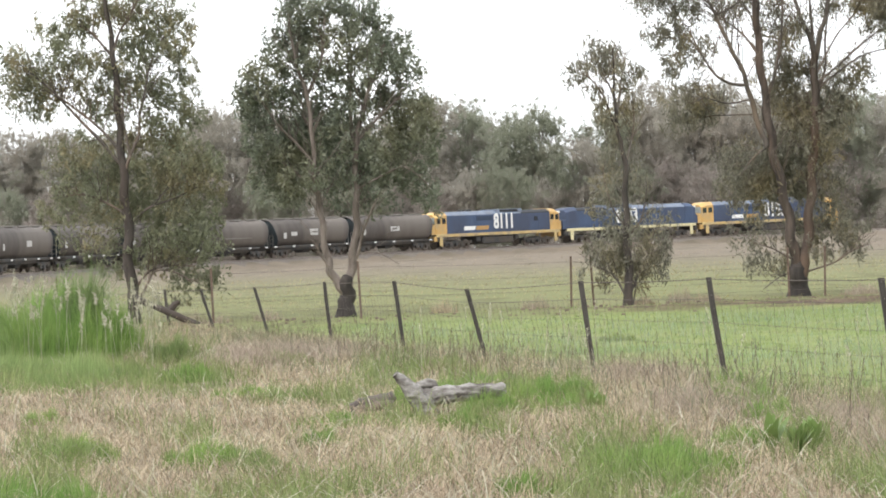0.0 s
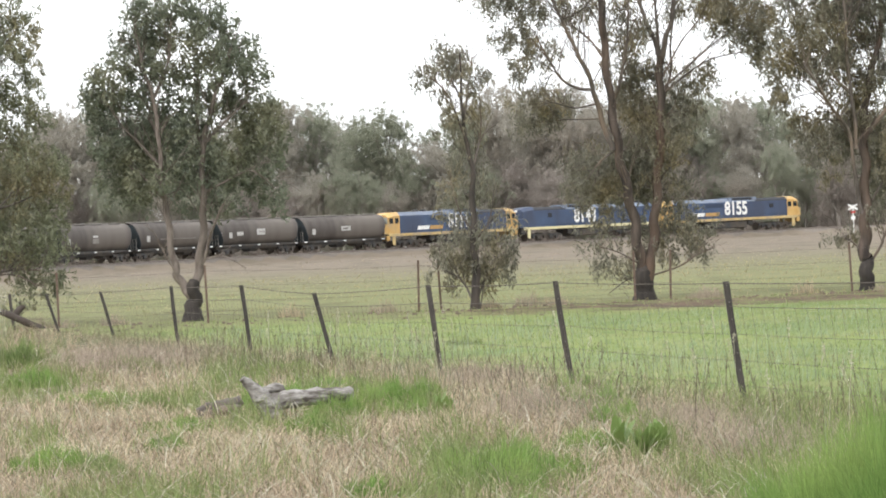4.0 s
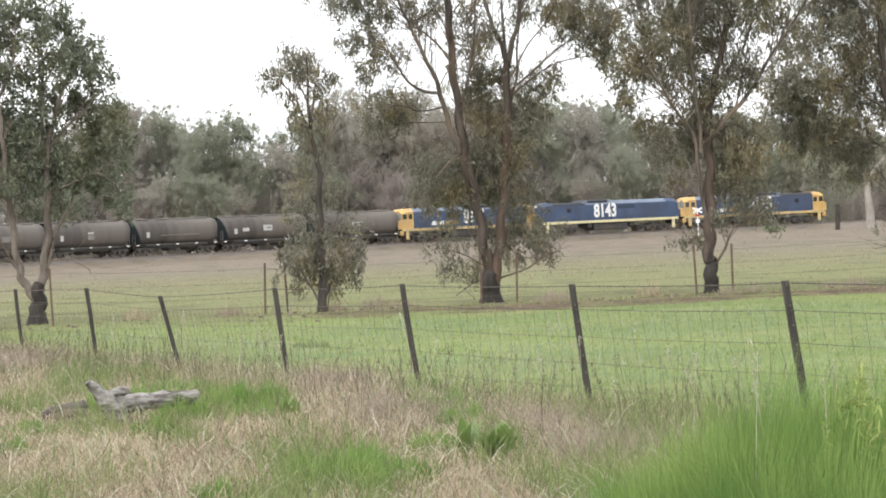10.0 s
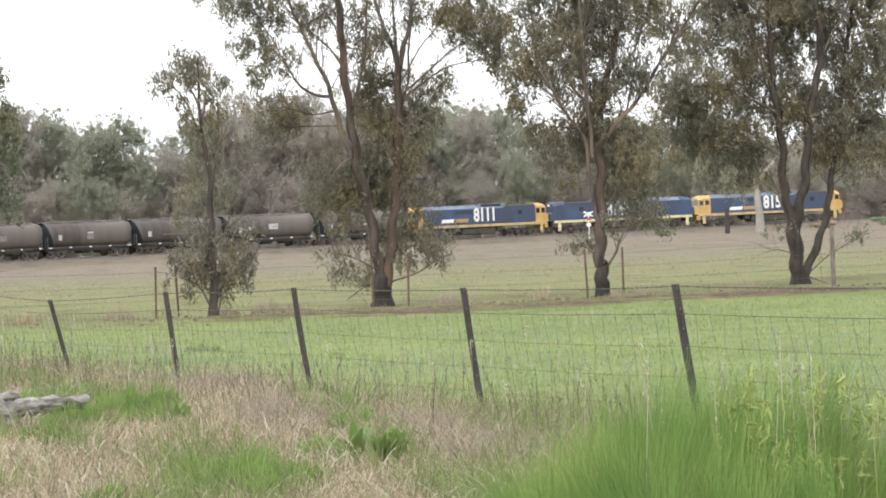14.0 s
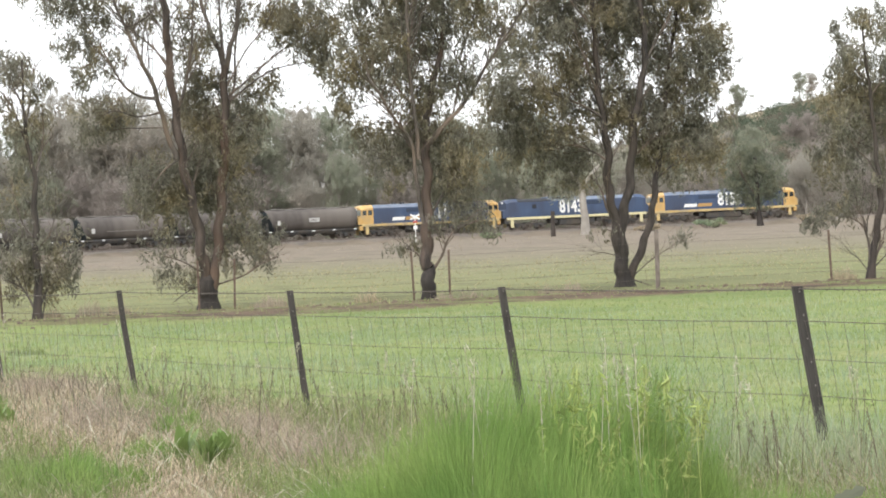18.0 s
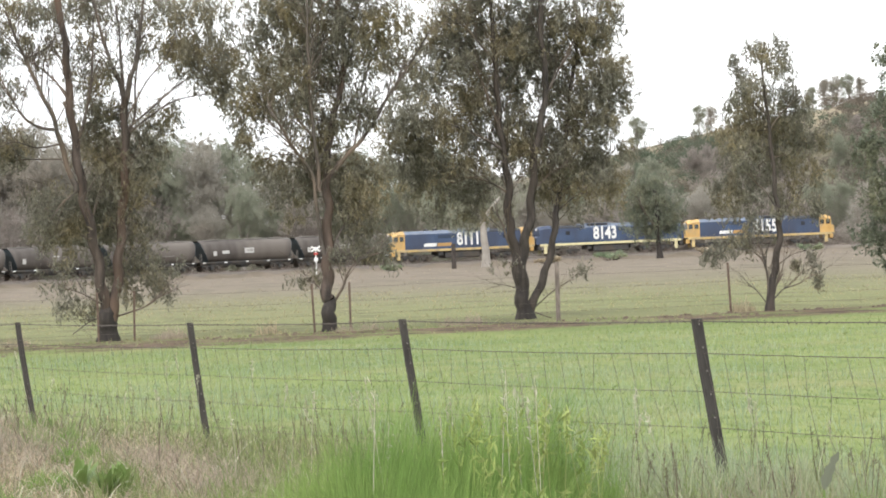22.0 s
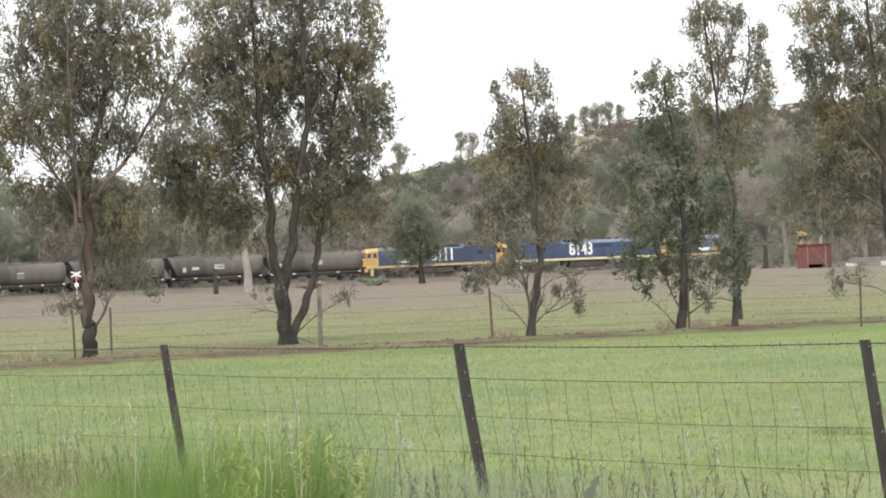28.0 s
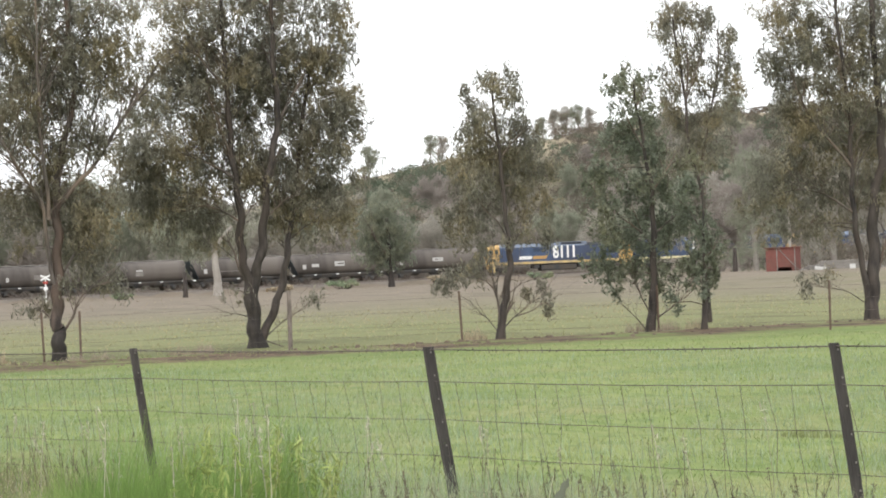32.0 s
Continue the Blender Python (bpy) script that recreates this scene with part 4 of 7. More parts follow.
TREE_LABELS = dict(
    z="slender gum tree with drooping olive foliage down its trunk",
    a="dense round-crowned gum tree on a forked trunk",
    b="thin young gum sapling with a bushy base",
    c="tall forked gum with open limbs and leafy suckers",
    d="upright gum tree with sparse lower foliage",
    e="broad gum with three dark trunks and dense crown",
    f="small narrow gum tree with a bent trunk",
    g="bushy gum tree leafy almost to the ground",
    h="small leafy sapling beside a bushy gum",
    i="large twin-trunked gum tree with heavy crown",
    j="tall open gum standing back in the field",
    k="pale-trunked gum standing before the railway line",
    l="small round gum standing before the railway line",
)
gum_tree(TREE_LABELS['z'], -8.31, 73.53,
    limbs=[(0.17, 0.05, [(-0.03, -0.01), (-0.09, 0.74), (-0.13, 1.58), (-0.13, 2.49), (-0.16, 3.40), (-0.19, 4.16), (-0.22, 4.93), (-0.25, 5.61), (-0.27, 6.29), (-0.31, 7.06), (-0.38, 7.82), (-0.46, 8.58), (-0.49, 9.65)]), (0.06, 0.02, [(-0.23, 4.29), (-0.70, 4.87), (-1.17, 5.42), (-1.60, 5.89), (-1.97, 6.34), (-2.55, 6.85)]), (0.05, 0.02, [(-0.26, 4.62), (-0.57, 5.09), (-1.01, 5.51), (-1.45, 5.89), (-1.82, 6.18)]), (0.05, 0.02, [(-0.18, 4.01), (0.07, 4.61), (0.28, 5.13), (0.36, 5.74), (0.53, 6.41), (0.68, 7.02), (1.09, 7.76)]), (0.04, 0.015, [(0.04, 4.46), (-0.06, 5.07), (-0.11, 5.68), (-0.02, 6.28)]), (0.045, 0.015, [(-0.32, 7.13), (-0.70, 7.65), (-1.06, 8.00), (-1.59, 8.10)])] + [(0.045, 0.015, [(-0.33, 7.29), (-0.08, 7.88), (0.33, 8.47), (0.69, 9.14)]), (0.045, 0.015, [(-0.05, 0.82), (0.37, 1.38), (0.95, 1.53), (1.59, 1.48)]), (0.04, 0.015, [(-0.01, 0.43), (0.32, 1.03), (0.58, 1.40), (1.12, 1.34), (1.54, 1.05)]), (0.04, 0.015, [(-0.13, 2.64), (0.41, 3.08), (1.18, 3.35), (1.80, 3.63)]), (0.04, 0.015, [(-0.15, 2.95), (-0.65, 3.27), (-1.25, 3.52), (-1.86, 3.47)])],
    thick=[(-1.67, 7.87, 0.61, 0.39), (-1.99, 7.61, 0.30, 0.21), (-1.13, 8.23, 0.61, 0.39), (-0.43, 8.51, 0.68, 0.38), (0.47, 8.24, 0.68, 0.49), (1.21, 7.90, 0.58, 0.49), (0.96, 7.31, 0.61, 0.43), (1.47, 6.80, 0.33, 0.43), (1.23, 6.51, 0.38, 0.21), (0.29, 7.56, 0.58, 0.43), (-0.64, 7.04, 0.61, 0.30), (-0.28, 6.72, 0.68, 0.33), (-1.40, 7.10, 0.58, 0.27), (-2.55, 7.00, 0.68, 0.43), (-3.15, 7.14, 0.53, 0.43), (-3.02, 6.53, 0.61, 0.46), (-2.31, 6.35, 0.55, 0.46), (1.09, 4.87, 0.61, 0.55), (1.06, 4.11, 0.84, 0.55), (1.67, 4.24, 0.55, 0.61), (2.14, 3.73, 0.39, 0.55), (-1.54, 3.76, 0.64, 0.46), (-2.10, 3.18, 0.46, 0.39)] + [(0.27, 3.39, 0.84, 0.55), (1.16, 3.04, 0.84, 0.61), (1.76, 2.84, 0.55, 0.55), (0.45, 2.31, 0.68, 0.55), (1.28, 2.13, 0.68, 0.55), (1.85, 1.95, 0.55, 0.46), (0.95, 1.53, 0.91, 0.30), (1.61, 1.05, 0.49, 0.39), (-0.55, 9.38, 0.91, 0.49), (0.81, 9.17, 0.76, 0.49)],
    thin=[(0.17, 6.50, 0.61, 0.27), (-0.68, 6.28, 0.58, 0.39), (-0.88, 5.83, 0.49, 0.33), (-0.39, 5.81, 0.43, 0.33), (-1.43, 6.50, 0.46, 0.33), (0.68, 6.10, 0.58, 0.33), (1.28, 5.90, 0.58, 0.33), (1.57, 5.58, 0.43, 0.27), (0.81, 5.46, 0.58, 0.39), (-1.19, 4.78, 0.84, 0.39), (0.32, 4.72, 0.73, 0.49), (-1.11, 3.14, 0.73, 0.55), (-0.48, 3.57, 0.73, 0.55), (-1.29, 2.39, 0.73, 0.39), (-0.70, 2.06, 0.73, 0.39), (1.06, 0.62, 0.33, 0.33), (2.14, 1.03, 0.30, 0.39), (-0.57, 1.45, 0.55, 0.24), (-2.52, 5.86, 0.53, 0.27), (-0.22, 2.65, 0.61, 0.46), (-0.23, 4.32, 0.61, 0.39), (-1.52, 4.37, 0.61, 0.36)], leaf='leaf_olive', density=.72, aspect=.28, droop=.55)
gum_tree(TREE_LABELS['a'], -2.59, 71.35,
    limbs=[(0.26, 0.15, [(-0.01, 0.01), (0.01, 0.39), (0.04, 0.71), (0.07, 1.03)]), (0.12, 0.03, [(-0.01, 0.65), (-0.20, 0.93), (-0.35, 1.17), (-0.40, 1.43), (-0.48, 1.88), (-0.53, 2.47), (-0.58, 2.99), (-0.65, 3.58), (-0.68, 4.17), (-0.69, 4.75), (-0.74, 5.30), (-0.79, 5.83), (-0.89, 6.19), (-1.03, 6.68), (-1.12, 7.22), (-1.20, 7.78)]), (0.14, 0.03, [(0.04, 0.65), (0.14, 1.00), (0.20, 1.41), (0.31, 1.99), (0.37, 2.58), (0.39, 3.17), (0.40, 3.75), (0.41, 4.31), (0.51, 4.90), (0.70, 5.51), (0.90, 6.09), (1.14, 6.67), (1.31, 7.17)]), (0.06, 0.02, [(0.42, 4.12), (0.34, 4.76), (0.32, 5.37), (0.34, 6.04), (0.39, 6.69), (0.34, 7.43), (0.47, 8.09)]), (0.05, 0.015, [(0.32, 1.52), (0.51, 2.10), (0.69, 2.57), (0.94, 3.03)]), (0.05, 0.02, [(0.43, 4.52), (0.73, 4.86), (1.16, 5.28), (1.64, 5.73)])] + [(0.05, 0.015, [(-0.68, 4.06), (-1.08, 4.52), (-1.56, 5.08), (-1.99, 5.73)]), (0.04, 0.015, [(-0.61, 3.18), (-0.97, 3.63), (-1.50, 4.10)]), (0.02, 0.006, [(0.38, 1.62), (0.85, 1.65), (1.43, 1.33)]), (0.045, 0.015, [(-0.79, 5.83), (-0.48, 6.43), (-0.31, 7.16), (-0.27, 7.90)]), (0.04, 0.012, [(0.40, 3.31), (0.94, 3.58), (1.68, 3.85), (2.25, 3.38)]), (0.035, 0.012, [(-0.34, 1.02), (-0.43, 1.36), (-0.61, 1.66), (-0.71, 2.04)])],
    thick=[(-0.33, 8.19, 0.59, 0.29), (0.47, 8.10, 0.52, 0.32), (-1.24, 7.49, 0.50, 0.47), (-0.66, 7.32, 0.50, 0.53), (0.22, 7.41, 0.35, 0.38), (0.96, 7.56, 0.44, 0.41), (1.30, 7.01, 0.56, 0.44), (1.74, 6.55, 0.41, 0.41), (0.92, 6.64, 0.50, 0.38), (0.17, 6.38, 0.50, 0.32), (-0.70, 6.52, 0.47, 0.32), (-1.50, 6.68, 0.56, 0.38), (-2.03, 6.26, 0.41, 0.32), (-2.22, 5.89, 0.41, 0.32), (-1.45, 5.94, 0.41, 0.32), (-1.77, 5.37, 0.56, 0.38), (-2.09, 4.79, 0.35, 0.41), (-1.32, 4.85, 0.41, 0.41), (0.59, 5.86, 0.56, 0.32), (1.60, 5.47, 0.56, 0.47), (2.13, 5.36, 0.47, 0.41), (2.31, 4.82, 0.29, 0.47), (1.57, 4.74, 0.56, 0.41)] + [(1.99, 4.19, 0.44, 0.41), (-1.82, 4.14, 0.50, 0.50), (-0.94, 4.32, 0.44, 0.41), (-0.17, 8.70, 0.59, 0.32), (-0.93, 8.07, 0.44, 0.38), (1.96, 3.40, 0.44, 0.41)],
    thin=[(-0.45, 5.55, 0.56, 0.41), (-0.33, 4.81, 0.56, 0.53), (0.12, 4.32, 0.56, 0.53), (0.97, 4.29, 0.56, 0.47), (-0.82, 3.66, 0.62, 0.38), (0.50, 3.60, 0.56, 0.47), (1.38, 3.68, 0.56, 0.47), (-1.13, 3.20, 0.41, 0.32), (0.91, 2.97, 0.56, 0.32), (-0.17, 3.34, 0.53, 0.38), (2.23, 2.85, 0.27, 0.27), (-0.87, 6.01, 0.44, 0.32), (-1.70, 3.55, 0.50, 0.38), (1.19, 6.08, 0.44, 0.35), (-2.42, 5.63, 0.29, 0.35), (-1.52, 4.42, 0.50, 0.44), (0.27, 5.23, 0.44, 0.44)], leaf='leaf_dark', bark='bark_pale', density=.82, aspect=.36, droop=.35)
gum_tree(TREE_LABELS['b'], 4.49, 67.25,
    limbs=[(0.115, 0.02, [(-0.01, -0.01), (0.04, 0.69), (0.04, 1.38), (0.04, 2.08), (0.05, 2.77), (0.07, 3.47), (0.01, 3.86), (-0.07, 4.24), (-0.10, 4.73), (-0.13, 5.15), (-0.12, 5.70), (-0.12, 6.33)]), (0.035, 0.012, [(-0.07, 4.24), (-0.23, 4.66), (-0.38, 5.09), (-0.59, 5.44), (-0.84, 5.73)]), (0.03, 0.01, [(-0.13, 5.12), (-0.23, 5.43), (-0.39, 5.82), (-0.53, 6.16)]), (0.03, 0.01, [(-0.10, 4.73), (0.02, 5.25), (0.11, 5.83), (0.20, 6.25)]), (0.035, 0.01, [(0.07, 3.44), (0.19, 3.81), (0.29, 4.18), (0.36, 4.68), (0.29, 5.10)]), (0.035, 0.012, [(-0.05, 0.23), (-0.19, 0.56), (-0.39, 0.82), (-0.69, 1.00)])] + [(0.035, 0.012, [(0.03, 0.20), (0.18, 0.51), (0.33, 0.79), (0.67, 1.11)]), (0.025, 0.008, [(0.03, 1.94), (-0.26, 2.37), (-0.44, 2.93), (-0.49, 3.49)]), (0.025, 0.008, [(0.02, 1.66), (0.36, 2.07), (0.52, 2.62), (0.52, 3.17)]), (0.02, 0.006, [(0.13, 0.04), (0.21, 0.47), (0.28, 0.82)])],
    thick=[(-0.23, 6.36, 0.39, 0.22), (-0.58, 6.19, 0.28, 0.28), (-0.03, 6.03, 0.39, 0.25), (-0.87, 5.92, 0.22, 0.18), (-1.05, 5.55, 0.18, 0.15), (-0.50, 1.48, 0.44, 0.31), (0.05, 1.38, 0.64, 0.36), (0.75, 1.35, 0.44, 0.31), (0.45, 0.95, 0.53, 0.31), (-0.59, 0.99, 0.37, 0.21), (-0.11, 0.97, 0.50, 0.25), (0.67, 0.73, 0.31, 0.14), (-0.00, 1.80, 0.56, 0.28)],
    thin=[(-1.08, 5.87, 0.17, 0.12), (-0.32, 5.82, 0.35, 0.19), (0.17, 5.69, 0.25, 0.25), (-0.43, 4.93, 0.15, 0.15), (0.45, 5.68, 0.18, 0.10), (-0.16, 4.56, 0.44, 0.33), (0.30, 4.77, 0.28, 0.36), (0.02, 4.00, 0.36, 0.39), (-0.29, 3.32, 0.42, 0.50), (-0.03, 2.75, 0.50, 0.50), (0.27, 3.29, 0.36, 0.50), (-0.43, 2.63, 0.42, 0.50), (-0.20, 1.95, 0.56, 0.36), (0.50, 2.03, 0.50, 0.31), (1.03, 1.48, 0.19, 0.15), (0.96, 1.04, 0.19, 0.19), (-0.54, 0.57, 0.19, 0.10), (0.24, 0.47, 0.31, 0.12), (-0.92, 1.48, 0.15, 0.15), (-0.55, 5.30, 0.17, 0.11), (0.07, 5.28, 0.22, 0.19)], density=.75)
gum_tree(TREE_LABELS['c'], 9.48, 73.39,
    limbs=[(0.28, 0.21, [(0.01, 0.00), (0.01, 0.43), (0.03, 0.83), (0.04, 1.13)]), (0.16, 0.085, [(0.00, 0.52), (-0.08, 1.08), (-0.15, 1.63), (-0.23, 2.25), (-0.36, 2.86), (-0.49, 3.51), (-0.59, 4.12), (-0.67, 4.74), (-0.76, 5.47), (-0.84, 6.24), (-0.88, 7.01), (-0.90, 7.69), (-0.99, 8.46), (-1.12, 9.61)]), (0.15, 0.1, [(0.05, 0.52), (0.21, 1.07), (0.31, 1.61), (0.37, 2.22), (0.44, 2.83), (0.52, 3.59), (0.61, 4.35), (0.64, 5.12), (0.66, 5.88), (0.69, 6.57)]), (0.075, 0.03, [(0.69, 6.49), (0.54, 7.02), (0.36, 7.50), (0.21, 8.01), (0.04, 8.81), (-0.13, 9.58)]), (0.085, 0.03, [(0.70, 6.46), (0.85, 7.01), (0.99, 7.48), (1.07, 8.04), (1.17, 8.85), (1.34, 9.69)]), (0.05, 0.02, [(0.65, 6.80), (0.63, 7.49), (0.62, 8.18), (0.54, 9.02)])] + [(0.085, 0.03, [(-0.74, 4.07), (-0.97, 4.75), (-1.15, 5.34), (-1.28, 5.80), (-1.46, 6.26), (-1.68, 6.65), (-1.87, 7.11), (-2.10, 7.58), (-2.31, 8.06), (-2.57, 8.74)]), (0.05, 0.015, [(-1.26, 5.68), (-1.67, 5.72), (-2.12, 5.98), (-2.48, 6.57), (-2.76, 7.14)]), (0.04, 0.015, [(-0.87, 6.47), (-1.14, 6.92), (-1.42, 7.24), (-1.70, 7.49)]), (0.05, 0.02, [(-0.75, 5.32), (-0.52, 5.77), (-0.34, 6.61), (-0.24, 7.52), (-0.20, 8.66)]), (0.035, 0.012, [(0.66, 5.50), (1.35, 6.01), (2.06, 6.42), (3.04, 6.60)]), (0.03, 0.01, [(0.68, 5.88), (1.23, 6.87), (1.75, 7.47), (2.13, 8.13)]), (0.035, 0.012, [(0.67, 5.65), (1.22, 6.08), (1.93, 6.67), (2.57, 7.11), (3.03, 7.34)]), (0.04, 0.02, [(0.70, 5.42), (0.97, 6.03), (1.02, 6.79), (1.13, 7.55), (1.26, 8.47)]), (0.03, 0.01, [(-0.08, 0.63), (-0.46, 0.57), (-0.96, 0.23)]), (0.03, 0.01, [(-0.16, 1.02), (-0.67, 1.32), (-1.19, 1.49)]), (0.03, 0.01, [(0.27, 0.67), (0.98, 0.88), (1.48, 1.17), (1.95, 1.33)]), (0.03, 0.01, [(-0.59, 4.09), (-1.06, 3.81), (-1.47, 3.29)]), (0.025, 0.008, [(-2.10, 7.53), (-1.74, 7.64), (-1.35, 7.94), (-1.10, 8.39)]), (0.03, 0.01, [(-1.15, 5.31), (-1.77, 5.21), (-2.37, 5.38), (-2.76, 5.24)])],
    thick=[(-3.18, 8.09, 0.64, 0.39), (-0.13, 5.91, 0.52, 0.48), (-0.07, 5.30, 0.45, 0.42), (0.30, 6.05, 0.42, 0.36), (0.76, 5.04, 0.70, 0.45), (0.36, 4.64, 0.61, 0.48), (0.17, 3.76, 0.67, 0.61), (-1.07, 3.50, 0.61, 0.52), (-1.42, 3.18, 0.45, 0.39), (-0.17, 3.01, 0.67, 0.55), (-0.94, 2.89, 0.67, 0.45), (1.17, 1.88, 0.79, 0.39), (-1.16, 1.52, 0.39, 0.14), (1.49, 5.85, 0.64, 0.48), (-2.68, 5.39, 0.58, 0.36), (-2.85, 4.91, 0.39, 0.36), (1.89, 7.92, 0.79, 0.33), (2.81, 7.71, 0.70, 0.55), (3.59, 7.63, 0.42, 0.64), (3.25, 6.93, 0.55, 0.39), (-2.99, 8.98, 0.91, 0.52), (-0.23, 9.05, 0.91, 0.55), (2.86, 8.85, 1.06, 0.55)] + [(-3.76, 8.62, 0.68, 0.45), (1.30, 4.87, 0.55, 0.45)],
    thin=[(-3.52, 7.15, 0.36, 0.30), (-2.91, 7.22, 0.45, 0.36), (-2.47, 6.72, 0.45, 0.42), (-3.25, 6.44, 0.33, 0.27), (-3.17, 6.08, 0.24, 0.14), (-0.34, 6.28, 0.30, 0.24), (0.73, 4.17, 0.61, 0.58), (-0.45, 3.63, 0.58, 0.58), (0.76, 3.12, 0.70, 0.55), (1.04, 2.50, 0.70, 0.48), (0.84, 1.28, 0.64, 0.39), (1.62, 1.53, 0.36, 0.33), (1.89, 1.30, 0.21, 0.20), (-0.98, 2.09, 0.55, 0.27), (-0.56, 1.16, 0.58, 0.33), (-0.50, 0.70, 0.55, 0.27), (-1.18, 0.91, 0.24, 0.15), (2.04, 5.99, 0.27, 0.33), (-2.03, 5.43, 0.48, 0.30), (-2.24, 4.98, 0.36, 0.27), (2.79, 7.16, 0.45, 0.39), (3.70, 6.67, 0.36, 0.42), (2.34, 7.51, 0.45, 0.36)] + [(3.32, 6.37, 0.27, 0.24), (-1.57, 7.79, 0.42, 0.33), (-1.10, 8.02, 0.36, 0.27), (-0.53, 7.30, 0.30, 0.42), (-0.22, 6.89, 0.27, 0.36), (-0.27, 7.90, 0.30, 0.30), (0.03, 7.13, 0.27, 0.42), (-1.61, 8.89, 0.76, 0.48), (1.31, 8.80, 0.91, 0.48), (-1.52, 3.82, 0.45, 0.39), (1.37, 1.11, 0.42, 0.21), (0.09, 1.77, 0.61, 0.39), (-2.42, 7.97, 0.45, 0.36), (0.32, 7.27, 0.30, 0.36)], bark='bark_tan')
gum_tree(TREE_LABELS['d'], 14.93, 70.43,
    limbs=[(0.2, 0.165, [(0.00, 0.00), (0.00, 0.40), (0.00, 0.70), (-0.00, 0.97)]), (0.165, 0.05, [(-0.01, 0.92), (-0.00, 1.37), (0.03, 1.82), (0.08, 2.30), (0.11, 2.93), (0.13, 3.52), (0.14, 4.09), (0.17, 4.56), (0.26, 5.13), (0.40, 5.75), (0.58, 6.34), (0.74, 6.96), (0.75, 7.83), (0.66, 8.72), (0.65, 9.62), (0.65, 10.66)]), (0.06, 0.03, [(0.02, 1.86), (-0.11, 2.49), (-0.22, 3.21), (-0.29, 3.95), (-0.47, 4.40), (-0.75, 4.71), (-0.97, 5.04), (-1.26, 5.52), (-1.57, 5.98)]), (0.06, 0.02, [(-0.15, 3.75), (-0.18, 4.42), (-0.26, 5.17), (-0.35, 5.92), (-0.38, 6.66), (-0.41, 7.40), (-0.41, 8.29), (-0.39, 9.78)]), (0.07, 0.02, [(0.15, 4.09), (0.49, 4.48), (0.84, 4.87), (1.16, 5.16), (1.48, 5.68), (1.83, 6.24), (2.21, 6.75), (2.53, 7.19), (2.93, 7.86)]), (0.03, 0.01, [(0.12, 2.15), (0.49, 2.74), (0.82, 3.17), (1.09, 3.49)])] + [(0.045, 0.012, [(0.13, 0.77), (0.36, 1.19), (0.49, 1.57), (0.75, 1.89), (1.31, 2.07)]), (0.03, 0.01, [(1.21, 6.47), (1.42, 7.04), (1.59, 7.39), (1.78, 7.96)]), (0.03, 0.01, [(0.84, 4.87), (1.03, 5.73), (1.21, 6.47)]), (0.04, 0.012, [(-0.26, 5.17), (-0.68, 5.70), (-0.88, 6.37), (-1.07, 7.12)]), (0.04, 0.012, [(0.75, 7.83), (1.11, 8.42), (1.44, 9.01)]), (0.025, 0.008, [(-0.08, 1.08), (-0.31, 1.31), (-0.55, 1.44)])],
    thick=[(-1.02, 8.45, 0.55, 0.47), (-0.59, 7.85, 0.47, 0.58), (0.03, 8.29, 0.52, 0.52), (0.64, 8.13, 0.61, 0.64), (0.30, 7.36, 0.52, 0.44), (-1.54, 6.80, 0.47, 0.44), (-0.95, 6.38, 0.61, 0.44), (-1.86, 6.22, 0.41, 0.38), (-1.39, 5.94, 0.52, 0.32), (0.58, 6.76, 0.47, 0.38), (1.39, 7.82, 0.52, 0.52), (1.90, 8.26, 0.52, 0.47), (0.08, 5.61, 0.47, 0.38), (0.73, 2.91, 0.58, 0.44), (1.17, 2.44, 0.58, 0.35), (0.70, 2.13, 0.58, 0.29), (-0.39, 1.46, 0.26, 0.22), (-0.83, 9.37, 0.87, 0.52), (0.54, 9.50, 0.87, 0.58), (1.91, 9.33, 0.87, 0.52), (0.43, 10.59, 0.87, 0.58)],
    thin=[(-0.46, 7.26, 0.44, 0.38), (0.01, 7.62, 0.44, 0.38), (0.76, 7.35, 0.44, 0.38), (-1.51, 7.54, 0.38, 0.38), (1.52, 7.19, 0.38, 0.38), (-0.55, 8.86, 0.58, 0.38), (0.96, 8.69, 0.58, 0.41), (-0.20, 6.21, 0.38, 0.38), (-1.33, 8.13, 0.35, 0.47), (-0.92, 7.09, 0.55, 0.47), (-1.88, 5.63, 0.41, 0.41), (-1.98, 5.04, 0.26, 0.41), (-1.63, 4.53, 0.20, 0.16), (-0.03, 6.77, 0.47, 0.47), (2.17, 7.50, 0.52, 0.47), (2.45, 6.72, 0.52, 0.52), (0.94, 6.15, 0.47, 0.47), (1.31, 5.84, 0.35, 0.35), (0.84, 5.56, 0.41, 0.32), (0.24, 5.13, 0.47, 0.32), (-0.91, 5.54, 0.41, 0.32), (-0.51, 6.04, 0.41, 0.41), (-0.75, 3.82, 0.64, 0.44)] + [(-0.13, 4.24, 0.52, 0.52), (0.48, 4.37, 0.64, 0.44), (1.09, 4.36, 0.76, 0.49), (1.38, 3.75, 0.70, 0.49), (0.60, 3.51, 0.64, 0.49), (1.65, 2.10, 0.44, 0.23), (1.85, 1.82, 0.26, 0.19), (-0.48, 3.10, 0.38, 0.26), (-0.62, 1.38, 0.20, 0.10), (-1.18, 4.45, 0.49, 0.35), (-0.26, 4.72, 0.44, 0.35), (1.20, 3.19, 0.58, 0.38)], bark='bark_tan', density=1.05)
